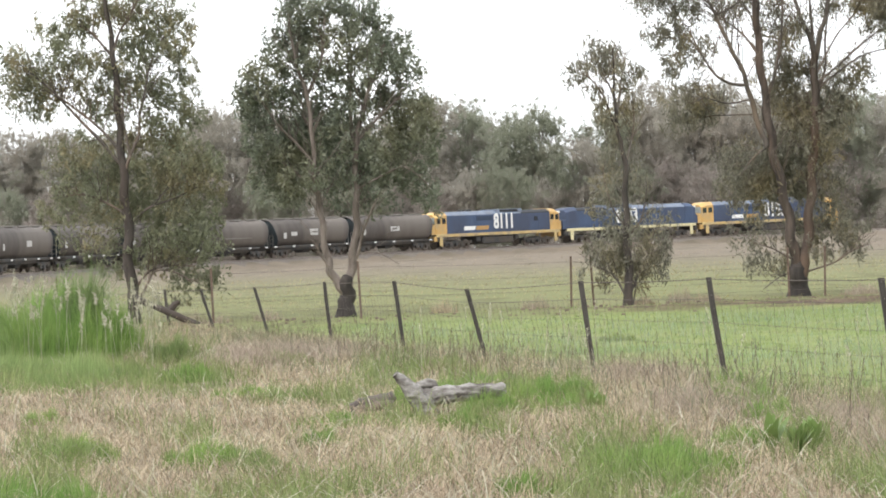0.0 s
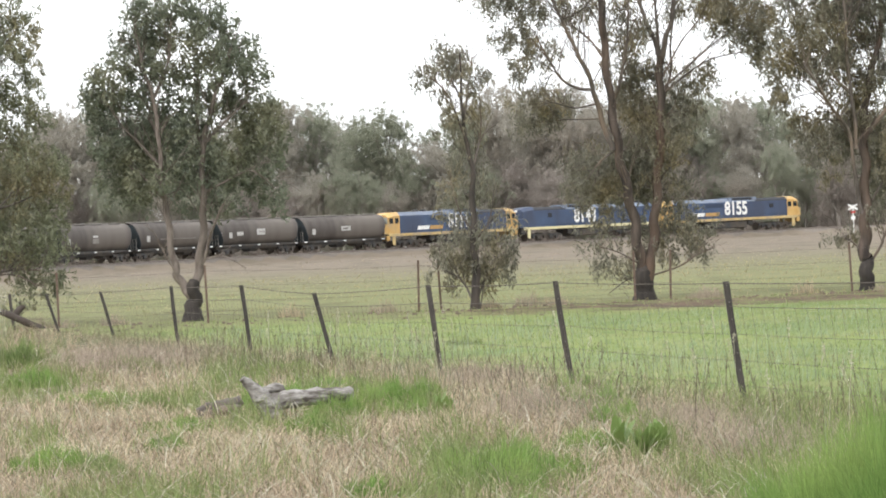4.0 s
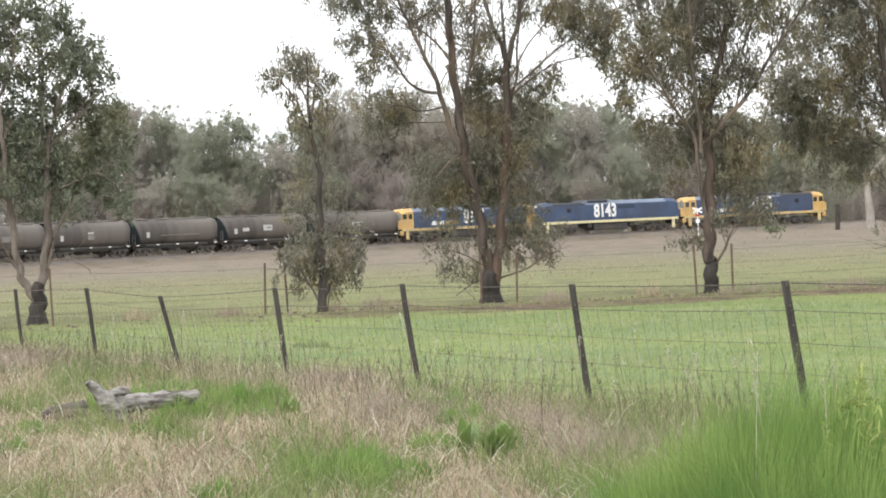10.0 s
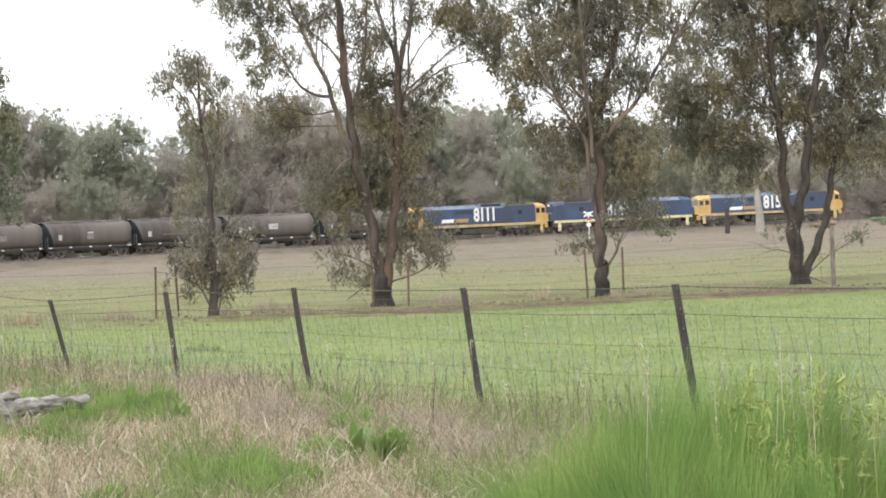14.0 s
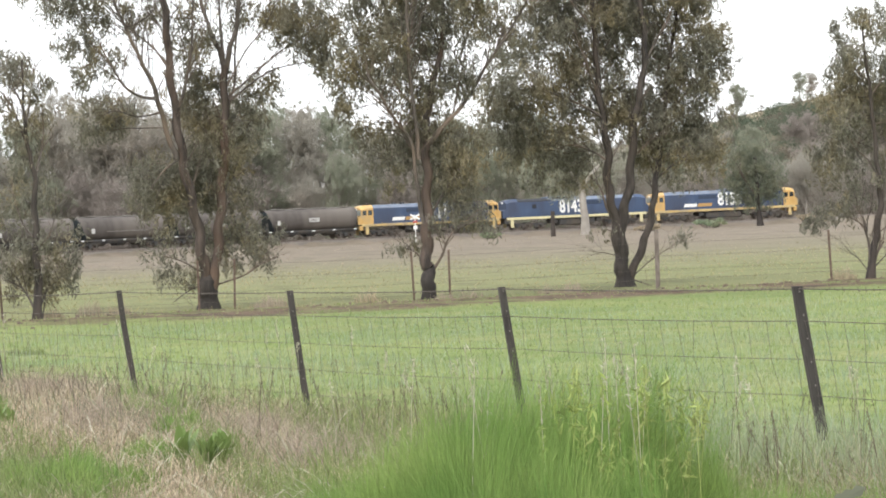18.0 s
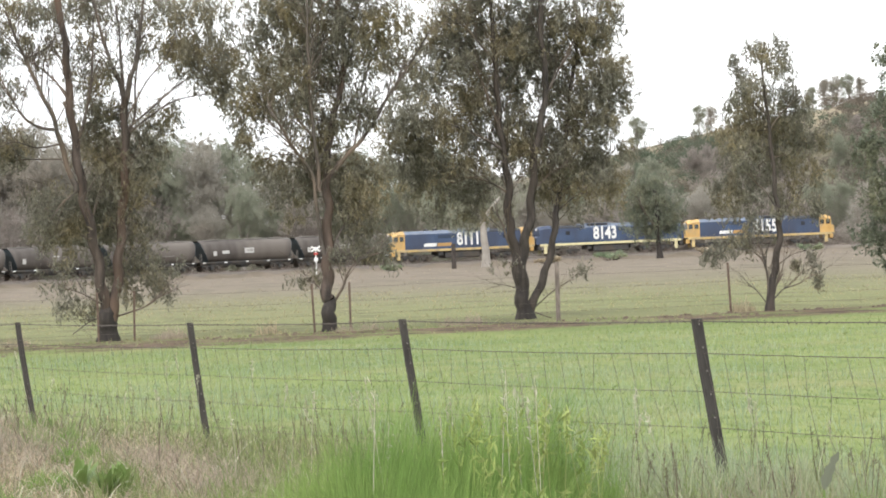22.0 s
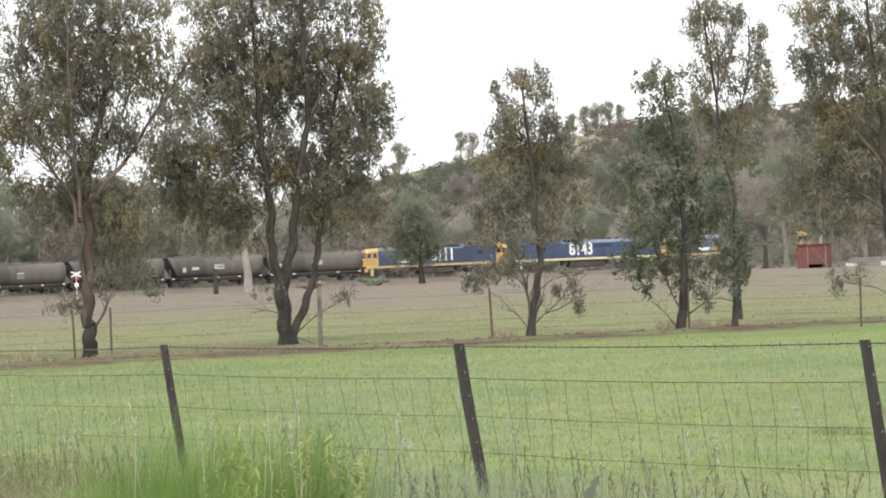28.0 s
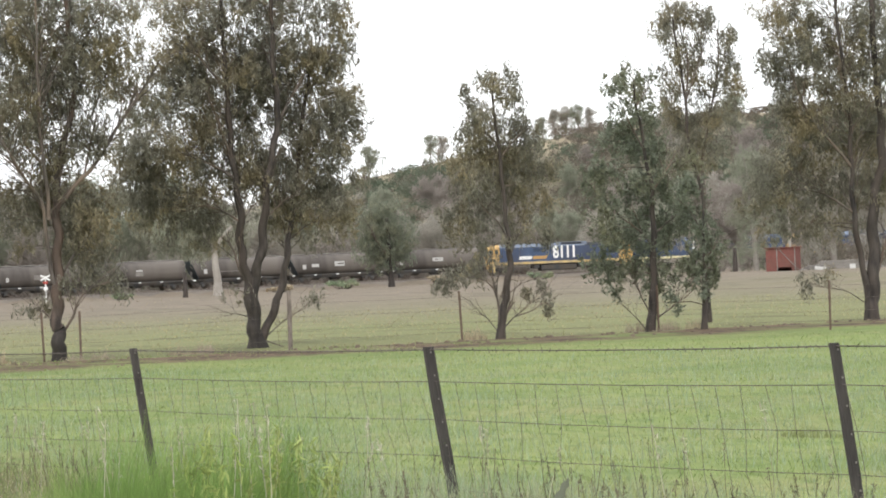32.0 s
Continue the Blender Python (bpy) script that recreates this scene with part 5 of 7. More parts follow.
gum_tree(TREE_LABELS['e'], 22.44, 77.83,
    limbs=[(0.29, 0.14, [(-0.00, -0.00), (-0.07, 0.52), (-0.12, 1.02), (-0.11, 1.49)]), (0.17, 0.05, [(-0.14, 0.89), (-0.18, 1.44), (-0.21, 2.03), (-0.33, 2.57), (-0.38, 3.07), (-0.37, 3.71), (-0.38, 4.38), (-0.47, 5.05), (-0.56, 5.72), (-0.59, 6.39), (-0.61, 7.06), (-0.64, 7.72), (-0.67, 8.56), (-0.69, 9.40), (-0.71, 10.90)]), (0.17, 0.06, [(-0.05, 0.89), (-0.06, 1.44), (-0.02, 2.02), (0.11, 2.55), (0.25, 3.10), (0.32, 3.85), (0.38, 4.52), (0.49, 5.19), (0.66, 5.85), (0.78, 6.52), (0.82, 7.19), (0.76, 7.86), (0.69, 8.70), (0.72, 9.71), (0.77, 11.05)]), (0.055, 0.015, [(-0.24, 1.90), (-0.46, 2.37), (-0.61, 2.85), (-0.82, 3.25)]), (0.14, 0.04, [(0.09, 0.21), (0.34, 0.67), (0.57, 1.16), (0.78, 1.66), (0.94, 2.15), (1.03, 2.65), (1.13, 3.15), (1.26, 3.82), (1.37, 4.49), (1.52, 5.16), (1.62, 5.83), (1.75, 6.67), (1.96, 7.67), (2.17, 8.85)]), (0.025, 0.01, [(0.35, 3.82), (0.66, 4.08), (0.93, 4.34), (1.37, 4.49)])] + [(0.05, 0.015, [(-0.56, 5.68), (-0.82, 6.22), (-1.05, 6.90), (-1.40, 7.61)]), (0.05, 0.015, [(0.77, 6.49), (1.23, 7.35), (1.72, 8.18)]), (0.022, 0.006, [(0.17, 0.26), (0.60, 0.56), (0.99, 0.81), (1.42, 1.03), (1.82, 1.25)]), (0.02, 0.005, [(0.27, 0.20), (0.66, 0.05), (1.01, -0.06)]), (0.04, 0.012, [(1.52, 5.12), (2.12, 5.56), (2.68, 6.31), (3.06, 6.97)]), (0.035, 0.012, [(-0.35, 3.71), (-0.91, 4.06), (-1.51, 4.24), (-2.03, 4.09)]), (0.04, 0.012, [(-0.64, 7.64), (-1.17, 8.24), (-1.66, 8.74), (-2.18, 8.75)]), (0.03, 0.01, [(1.12, 3.12), (1.69, 3.56), (2.22, 3.71)]), (0.018, 0.005, [(-0.29, 0.95), (-0.60, 1.04), (-0.92, 0.97)]), (0.045, 0.012, [(-0.47, 5.01), (-1.11, 5.40), (-1.79, 5.67), (-2.38, 5.93)])],
    thick=[(-3.45, 6.04, 0.55, 0.42), (-3.85, 5.60, 0.45, 0.39), (-3.17, 5.45, 0.58, 0.48), (-3.62, 4.89, 0.55, 0.42), (-3.04, 4.46, 0.55, 0.45), (0.12, 5.83, 0.45, 0.35), (0.97, 5.31, 0.45, 0.35), (2.32, 5.98, 0.67, 0.42), (2.81, 7.28, 0.51, 0.42), (3.31, 7.44, 0.35, 0.35), (3.23, 6.63, 0.45, 0.51), (3.33, 4.85, 0.29, 0.21), (2.33, 8.51, 0.74, 0.64), (1.76, 7.51, 0.74, 0.64), (2.86, 8.33, 0.39, 0.58), (2.44, 6.82, 0.67, 0.58), (2.92, 5.76, 0.51, 0.51), (1.89, 6.33, 0.58, 0.58), (-0.97, 8.73, 0.67, 0.58), (-1.68, 8.41, 0.58, 0.58), (-1.86, 9.08, 0.58, 0.58), (-2.34, 8.09, 0.58, 0.71), (-2.60, 6.93, 0.58, 0.58)] + [(-2.64, 5.94, 0.64, 0.51), (-2.14, 5.43, 0.58, 0.42), (-2.84, 5.11, 0.48, 0.42), (0.38, 7.87, 0.48, 0.58), (1.03, 6.85, 0.45, 0.58), (2.01, 5.11, 0.67, 0.58), (2.52, 4.46, 0.58, 0.58), (2.81, 3.91, 0.42, 0.51), (1.82, 1.35, 0.27, 0.16), (-1.44, 10.11, 0.96, 0.58), (0.13, 10.25, 0.96, 0.64), (1.70, 10.23, 0.96, 0.64), (2.83, 9.71, 0.55, 0.58), (0.18, 11.56, 1.12, 0.58), (1.75, 11.41, 0.96, 0.58)],
    thin=[(-0.39, 6.05, 0.55, 0.45), (0.27, 5.19, 0.48, 0.45), (1.30, 4.83, 0.55, 0.48), (-0.95, 5.23, 0.55, 0.45), (-1.18, 7.87, 0.55, 0.45), (-0.45, 8.02, 0.48, 0.45), (0.24, 8.68, 0.48, 0.45), (0.90, 7.83, 0.48, 0.45), (1.67, 8.65, 0.55, 0.45), (-1.24, 6.37, 0.48, 0.42), (0.22, 7.51, 0.42, 0.45), (3.23, 8.83, 0.35, 0.39), (-1.89, 7.42, 0.55, 0.48), (-0.77, 9.48, 0.64, 0.42), (1.27, 8.36, 0.74, 0.67), (0.95, 9.03, 0.74, 0.58), (-0.12, 8.55, 0.61, 0.61), (-1.38, 7.37, 0.61, 0.58), (-0.89, 6.69, 0.51, 0.51), (-0.34, 7.35, 0.58, 0.58), (0.16, 6.87, 0.48, 0.58), (-1.59, 6.38, 0.61, 0.51), (-1.27, 5.70, 0.61, 0.45)] + [(1.33, 5.63, 0.61, 0.45), (2.30, 3.42, 0.64, 0.42), (1.61, 3.95, 0.58, 0.58), (0.76, 4.51, 0.61, 0.58), (1.75, 3.10, 0.45, 0.29), (-1.32, 4.57, 0.84, 0.58), (-2.04, 3.76, 0.74, 0.58), (-1.01, 3.69, 0.71, 0.58), (-1.38, 3.07, 0.64, 0.32), (-2.36, 4.44, 0.64, 0.48), (-0.26, 5.17, 0.51, 0.58), (-0.58, 1.61, 0.35, 0.19), (0.90, 3.67, 0.48, 0.39), (-3.22, 4.13, 0.58, 0.48), (0.08, 4.86, 0.42, 0.48)], density=1.1)
gum_tree(TREE_LABELS['f'], 26.7, 69.02,
    limbs=[(0.12, 0.02, [(0.01, -0.00), (0.09, 0.57), (0.19, 1.06), (0.28, 1.51), (0.38, 1.97), (0.38, 2.43), (0.34, 2.89), (0.29, 3.35), (0.26, 4.12), (0.21, 4.89), (0.13, 5.65), (0.06, 6.27), (0.08, 6.80), (0.18, 7.22)]), (0.05, 0.012, [(0.02, 0.22), (-0.02, 0.76), (-0.06, 1.22), (-0.17, 1.68), (-0.36, 2.03)]), (0.05, 0.02, [(0.09, 0.22), (0.21, 0.66), (0.39, 0.97)]), (0.02, 0.006, [(0.16, 0.33), (0.43, 0.59), (0.71, 0.82), (0.92, 1.09)]), (0.02, 0.006, [(-0.07, 0.23), (-0.29, 0.59), (-0.51, 0.75)]), (0.03, 0.008, [(0.39, 2.09), (0.60, 2.58), (0.97, 3.05), (1.29, 3.17)])] + [(0.03, 0.008, [(0.33, 2.71), (0.05, 3.17), (-0.34, 3.52)]), (0.02, 0.005, [(0.26, 1.18), (0.64, 1.47), (1.07, 1.59)]), (0.03, 0.008, [(0.21, 4.85), (0.56, 5.31), (1.02, 5.71)]), (0.03, 0.008, [(0.12, 5.32), (-0.17, 5.63), (-0.45, 5.89)]), (0.02, 0.005, [(0.43, 0.59), (0.94, 0.72), (1.36, 0.93), (1.73, 0.69)]), (0.025, 0.006, [(-0.12, 1.38), (-0.42, 1.62), (-0.83, 1.71)])],
    thick=[(-0.31, 6.03, 0.31, 0.26), (0.34, 5.96, 0.40, 0.26), (0.83, 5.92, 0.31, 0.31), (-0.66, 5.49, 0.29, 0.31), (-0.01, 5.41, 0.46, 0.37), (0.64, 5.31, 0.46, 0.37), (1.23, 5.45, 0.31, 0.37), (-0.36, 4.90, 0.51, 0.37), (0.45, 4.73, 0.51, 0.37), (1.28, 4.71, 0.46, 0.43), (1.73, 4.51, 0.26, 0.31), (-0.43, 3.22, 0.57, 0.37), (1.52, 2.70, 0.26, 0.31), (-1.16, 1.57, 0.29, 0.23), (-0.66, 1.76, 0.37, 0.23), (1.54, 1.00, 0.21, 0.09), (1.73, 0.69, 0.09, 0.14)],
    thin=[(0.23, 7.09, 0.29, 0.23), (-0.03, 6.79, 0.26, 0.26), (0.65, 6.93, 0.23, 0.26), (-0.44, 6.79, 0.14, 0.21), (-0.29, 6.43, 0.26, 0.20), (0.46, 6.48, 0.26, 0.26), (0.80, 6.62, 0.16, 0.19), (0.10, 4.28, 0.57, 0.31), (0.92, 4.10, 0.51, 0.31), (-0.71, 4.30, 0.46, 0.37), (-0.78, 2.77, 0.37, 0.26), (-1.08, 3.39, 0.31, 0.31), (-0.12, 2.91, 0.37, 0.31), (1.04, 3.18, 0.51, 0.37), (0.24, 3.66, 0.57, 0.37), (1.73, 3.59, 0.26, 0.31), (-1.41, 1.43, 0.19, 0.14), (0.00, 1.98, 0.48, 0.23), (-0.81, 2.01, 0.37, 0.19), (-0.34, 1.69, 0.31, 0.17), (1.51, 1.37, 0.10, 0.09), (0.71, 1.22, 0.09, 0.09), (0.53, 2.73, 0.43, 0.31)] + [(-0.14, 2.45, 0.43, 0.26)], density=1.15)
gum_tree(TREE_LABELS['g'], 32.09, 71.1,
    limbs=[(0.15, 0.02, [(-0.00, -0.01), (0.06, 0.54), (0.13, 1.02), (0.18, 1.66), (0.20, 2.46), (0.22, 3.27), (0.22, 4.07), (0.11, 4.72), (-0.02, 5.69), (-0.16, 6.49), (-0.22, 7.17)]), (0.03, 0.01, [(0.06, 0.51), (-0.24, 0.94), (-0.52, 1.40)]), (0.03, 0.01, [(0.12, 0.34), (0.54, 0.60), (0.94, 0.82), (1.42, 1.16)]), (0.016, 0.005, [(-0.09, 0.06), (-0.52, 0.47), (-0.89, 0.85)]), (0.04, 0.012, [(0.22, 4.04), (0.63, 4.55), (0.96, 5.09)]), (0.04, 0.012, [(0.20, 2.43), (-0.24, 2.93), (-0.78, 3.30)])] + [(0.03, 0.01, [(0.21, 2.78), (0.74, 3.17), (1.20, 3.40)]), (0.03, 0.01, [(0.04, 5.20), (-0.29, 5.69), (-0.58, 6.10)]), (0.025, 0.008, [(-0.16, 6.46), (0.21, 6.89), (0.52, 7.29)])],
    thick=[(0.25, 5.84, 0.62, 0.38), (-0.13, 5.21, 0.53, 0.32), (0.75, 5.19, 0.47, 0.38), (-0.86, 4.58, 0.53, 0.38), (-0.00, 4.24, 0.59, 0.38), (0.88, 4.22, 0.53, 0.44), (-0.91, 3.62, 0.53, 0.38), (0.13, 3.27, 0.65, 0.44), (1.19, 3.24, 0.50, 0.44), (-1.29, 2.83, 0.38, 0.38), (-0.43, 2.48, 0.59, 0.44), (0.62, 2.45, 0.59, 0.44), (-1.33, 2.03, 0.38, 0.32), (-0.47, 1.68, 0.53, 0.32), (0.41, 1.65, 0.53, 0.38)],
    thin=[(-0.21, 7.30, 0.41, 0.26), (-0.75, 6.99, 0.32, 0.26), (0.11, 6.65, 0.32, 0.32), (-0.52, 6.34, 0.32, 0.26), (0.49, 7.29, 0.26, 0.26), (-0.64, 5.67, 0.32, 0.38), (0.92, 1.31, 0.32, 0.26), (-1.08, 1.61, 0.32, 0.19), (-1.01, 1.22, 0.16, 0.13), (0.27, 6.33, 0.35, 0.26), (1.26, 4.69, 0.29, 0.35)], leaf='leaf_dark', density=.8, aspect=.36, droop=.4)
gum_tree(TREE_LABELS['h'], 32.81, 69.11,
    limbs=[(0.09, 0.02, [(0.02, 0.00), (0.06, 0.66), (0.09, 1.29), (0.11, 2.07), (0.14, 3.02), (0.13, 4.04)]), (0.025, 0.008, [(0.09, 1.13), (-0.16, 1.45), (-0.41, 1.23)]), (0.025, 0.008, [(0.10, 1.92), (0.45, 2.30), (0.63, 2.69)]), (0.02, 0.006, [(0.13, 2.55), (-0.09, 3.03), (-0.21, 3.34)])],
    thick=[(0.01, 3.97, 0.40, 0.37), (0.23, 3.17, 0.40, 0.40), (0.20, 2.39, 0.40, 0.40), (-0.01, 1.76, 0.46, 0.31), (0.41, 1.43, 0.31, 0.26), (-0.28, 1.46, 0.31, 0.26), (0.53, 2.06, 0.26, 0.26)],
    thin=[(-0.49, 0.76, 0.20, 0.23), (0.72, 1.58, 0.20, 0.20), (-0.27, 3.66, 0.23, 0.29), (0.38, 2.70, 0.34, 0.29), (-0.12, 1.14, 0.29, 0.17)], leaf='leaf_dark', density=.8, aspect=.36, droop=.4)
gum_tree(TREE_LABELS['i'], 39.63, 71.79,
    limbs=[(0.22, 0.07, [(-0.07, -0.02), (-0.04, 0.56), (0.05, 1.23), (0.11, 2.06), (0.13, 2.90), (0.16, 3.57), (0.39, 4.24), (0.51, 4.91), (0.54, 5.58), (0.50, 6.25), (0.44, 7.26), (0.39, 8.27), (0.36, 9.61), (0.33, 10.96)]), (0.11, 0.04, [(-0.13, 0.32), (-0.23, 1.24), (-0.35, 1.91), (-0.49, 2.59), (-0.55, 3.26), (-0.57, 3.93), (-0.60, 4.60), (-0.60, 5.43), (-0.65, 6.27), (-0.78, 7.44), (-0.91, 8.61), (-1.04, 9.95)]), (0.06, 0.02, [(0.08, 1.14), (0.32, 1.72), (0.54, 2.39), (0.77, 3.13)]), (0.016, 0.005, [(-0.26, 0.57), (-0.81, 0.93), (-1.37, 1.03), (-1.96, 1.14)]), (0.05, 0.015, [(-0.60, 4.56), (-1.17, 5.28), (-1.78, 6.04), (-2.20, 7.12), (-2.42, 8.29)]), (0.05, 0.015, [(0.50, 6.25), (1.09, 7.08), (1.62, 8.09)])] + [(0.035, 0.01, [(-0.55, 3.22), (-1.33, 3.78), (-2.16, 3.97), (-2.91, 3.82)]), (0.05, 0.015, [(0.51, 4.87), (1.12, 5.57), (1.70, 5.89)])],
    thick=[(-2.46, 7.46, 0.33, 0.39), (-2.01, 7.12, 0.47, 0.53), (-0.84, 8.11, 0.62, 0.62), (0.12, 8.61, 0.68, 0.68), (0.64, 7.59, 0.53, 0.68), (-1.10, 6.78, 0.68, 0.62), (-0.16, 6.60, 0.68, 0.62), (-1.89, 5.79, 0.53, 0.53), (-0.79, 5.27, 0.68, 0.53), (0.35, 5.58, 0.53, 0.65), (-2.31, 4.64, 0.65, 0.50), (-1.23, 3.94, 0.65, 0.53), (-1.30, 10.32, 0.89, 0.53), (0.40, 10.49, 0.89, 0.53), (-0.50, 11.49, 0.89, 0.50), (1.64, 8.60, 0.68, 0.80), (1.55, 6.57, 0.68, 0.80), (1.45, 4.55, 0.68, 0.74)],
    thin=[(-1.61, 7.78, 0.44, 0.42), (-2.23, 6.46, 0.42, 0.42), (-1.33, 5.78, 0.44, 0.42), (-0.30, 7.60, 0.50, 0.44), (-2.72, 7.79, 0.30, 0.39), (-2.61, 6.30, 0.24, 0.30), (0.91, 9.27, 0.59, 0.53), (-1.94, 4.79, 0.50, 0.44), (-2.72, 3.98, 0.44, 0.39), (-2.28, 9.29, 0.50, 0.39), (-2.68, 8.62, 0.27, 0.33), (-2.14, 8.29, 0.50, 0.50), (-1.37, 8.95, 0.56, 0.56), (-3.24, 4.66, 0.47, 0.39), (-3.47, 3.67, 0.53, 0.39), (-2.37, 3.48, 0.53, 0.53), (-0.28, 4.09, 0.56, 0.56), (0.46, 3.90, 0.42, 0.56), (-1.65, 2.96, 0.53, 0.47), (-2.77, 2.82, 0.44, 0.39), (-0.91, 2.77, 0.53, 0.39), (0.60, 2.05, 0.27, 0.39), (-1.91, 1.30, 0.25, 0.18)] + [(-1.54, 1.42, 0.24, 0.15), (-2.02, 0.97, 0.13, 0.10), (-0.34, 2.92, 0.39, 0.39)], density=1.2)
gum_tree(TREE_LABELS['k'], 83.91, 306.73,
    limbs=[(0.5, .38, [(0.0, .0), (-0.07, 3.03), (-0.33, 6.32)]), (0.35, .15, [(-0.36, 5.67), (-1.98, 7.7), (-3.58, 8.76)]), (0.35, .15, [(-0.29, 5.66), (1.62, 7.56), (2.99, 8.81)])],
    thick=[(-3.33, 6.97, 2.76, 1.58), (1.71, 6.37, 2.63, 1.58)],
    thin=[(-5.59, 7.98, 2.36, 1.44), (-0.95, 8.85, 3.68, 1.71), (3.62, 8.13, 2.36, 1.58), (-2.43, 4.77, 1.97, .92)], leaf='leaf_green_hazed', bark='bark_far', size=.42, density=.05)
gum_tree(TREE_LABELS['l'], 108.35, 315.94,
    limbs=[(0.35, .2, [(0.0, .0), (-0.16, 2.84), (-0.29, 6.29), (-0.35, 8.37)]), (0.15, .08, [(-0.27, 3.53), (-1.7, 5.66), (-2.33, 7.07)])],
    thick=[(-1.62, 7.73, 2.48, 2.34), (1.12, 7.06, 2.48, 2.34), (-0.5, 4.58, 2.62, 1.66), (-0.2, 6.2, 2.5, 2.2), (-0.8, 3.1, 2.1, 1.1), (1.0, 3.4, 1.7, 1.1)],
    thin=[(-2.42, 5.0, 1.52, 1.52), (1.7, 4.49, 1.38, 1.38), (-0.51, 9.41, 2.07, 1.24)], leaf='leaf_dark', bark='bark_pale', size=.36, density=.12)
gum_tree(TREE_LABELS['j'], 40.07, 83.93,
    limbs=[(0.085, 0.03, [(0.00, -0.00), (0.00, 1.39), (0.01, 3.31), (-0.07, 4.46), (-0.38, 5.42), (-0.53, 6.38), (-0.54, 7.53), (-0.64, 8.49), (-0.81, 9.44), (-0.89, 10.30)]), (0.06, 0.02, [(0.01, 4.36), (0.11, 5.51), (0.42, 6.71), (0.77, 7.89), (1.05, 9.00), (1.16, 10.01)]), (0.04, 0.012, [(-0.53, 7.34), (-0.33, 8.83), (-0.48, 9.78), (-0.62, 10.69)]), (0.035, 0.01, [(0.77, 7.89), (1.24, 8.46), (1.79, 8.88)]), (0.035, 0.01, [(-0.52, 7.53), (-0.09, 8.67), (0.24, 9.82)])],
    thick=[(-1.01, 10.02, 0.31, 0.38), (-0.36, 10.59, 0.55, 0.31), (0.25, 10.01, 0.38, 0.45), (1.19, 9.62, 0.31, 0.35), (-0.02, 8.63, 0.38, 0.38), (0.26, 7.90, 0.45, 0.38), (1.11, 7.89, 0.45, 0.31), (0.43, 6.94, 0.62, 0.38), (-0.43, 6.72, 0.45, 0.45), (-0.04, 5.99, 0.62, 0.45)],
    thin=[(-1.35, 9.45, 0.21, 0.28), (0.59, 10.39, 0.31, 0.31), (1.49, 9.23, 0.21, 0.24), (0.30, 8.86, 0.35, 0.31), (0.91, 8.28, 0.28, 0.24), (-0.83, 7.15, 0.35, 0.31), (-0.68, 10.40, 0.38, 0.38), (-0.30, 9.40, 0.45, 0.31), (1.04, 8.81, 0.23, 0.31), (1.79, 8.80, 0.23, 0.31), (-0.74, 9.02, 0.31, 0.31), (-0.58, 7.91, 0.31, 0.38), (-1.01, 7.69, 0.23, 0.31), (1.28, 7.08, 0.38, 0.31), (0.57, 5.40, 0.52, 0.38), (-0.69, 5.62, 0.45, 0.38), (1.55, 8.27, 0.24, 0.21), (-0.98, 8.49, 0.21, 0.21)], size=.16, density=.85)


# ---- woods behind the line ----
def wood_tree_kind(k, h, w, leaf, bare):
    """A far gum: pale trunk, limbs and a ragged crown of clumps."""
    tree = new("woodland_tree")
    pr, rng = random.Random(100 + k), np.random.default_rng(100 + k)
    lines, cen, spr = [], [], []
    top = []
    stem = [(0, 0, -0.5), (pr.uniform(-0.4, 0.4), pr.uniform(-0.4, 0.4), h * 0.3), (pr.uniform(-0.8, 0.8), pr.uniform(-0.6, 0.6), h * 0.6)]
    lines.append((curve_through(stem, 3), [0.42, 0.4, 0.36, 0.33, 0.3, 0.26, 0.22]))
    for i in range(11):
        a = 2 * math.pi * i / 11 + pr.uniform(-0.3, 0.3)
        z0 = h * pr.uniform(0.18, 0.58)
        z1 = min(h * 0.95, z0 + h * pr.uniform(0.2, 0.42))
        reach = w * pr.uniform(0.35, 0.95) * (1.15 - z1 / h * 0.55)
        p0, p1 = Vector((0, 0, z0)), Vector((math.cos(a) * reach, math.sin(a) * reach, z1))
        pm = p0.lerp(p1, 0.5) + Vector((0, 0, -0.06 * h * pr.random()))
        lines.append(([p0, pm, p1], [0.16, 0.11, 0.05]))
        for j in range(3):
            q = p0.lerp(p1, pr.uniform(0.55, 1.05)) + Vector((pr.uniform(-1, 1), pr.uniform(-1, 1), pr.uniform(-0.5, 0.8))) * w * 0.22
            lines.append(([p1.lerp(p0, 0.3), q], [0.05, 0.02]))
            top.append(q)
    for i in range(26):
        u, v, q = pr.gauss(0, 0.42), pr.gauss(0, 0.42), pr.uniform(-1, 1)
        wide = math.sqrt(max(0.08, 1 - q * q))
        top.append(Vector((u * w * wide, v * w * wide, h * (0.66 + 0.27 * q))))
        if i % 5 == 0:
            lines.append(([Vector(stem[2]), top[-1]], [0.14, 0.05]))
    for i in range(16):
        a = pr.uniform(0, 6.28)
        top.append(Vector((math.cos(a) * w * 0.6, math.sin(a) * w * 0.6, h * pr.uniform(0.03, 0.42))))
    for q in top:
        for _ in range(pr.randint(11, 17)):
            cen.append(q + Vector((pr.gauss(0, 0.9), pr.gauss(0, 0.9), pr.gauss(0, 0.8))) * w * 0.18)
            f = pr.uniform(0.2, 0.55) * w / 5
            spr.append((f, f, f * 1.3))
    V, Q = tubes(lines, 6, 0.1, k)
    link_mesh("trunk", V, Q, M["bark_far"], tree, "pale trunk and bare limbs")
    V, Q = leaves(cen, spr, int(50 * (1 - bare)), 0.2, rng, droop=0.5, aspect=0.45)
    link_mesh("crown", V, Q, M[leaf], tree, "ragged foliage with distance haze in its colour")
    return tree


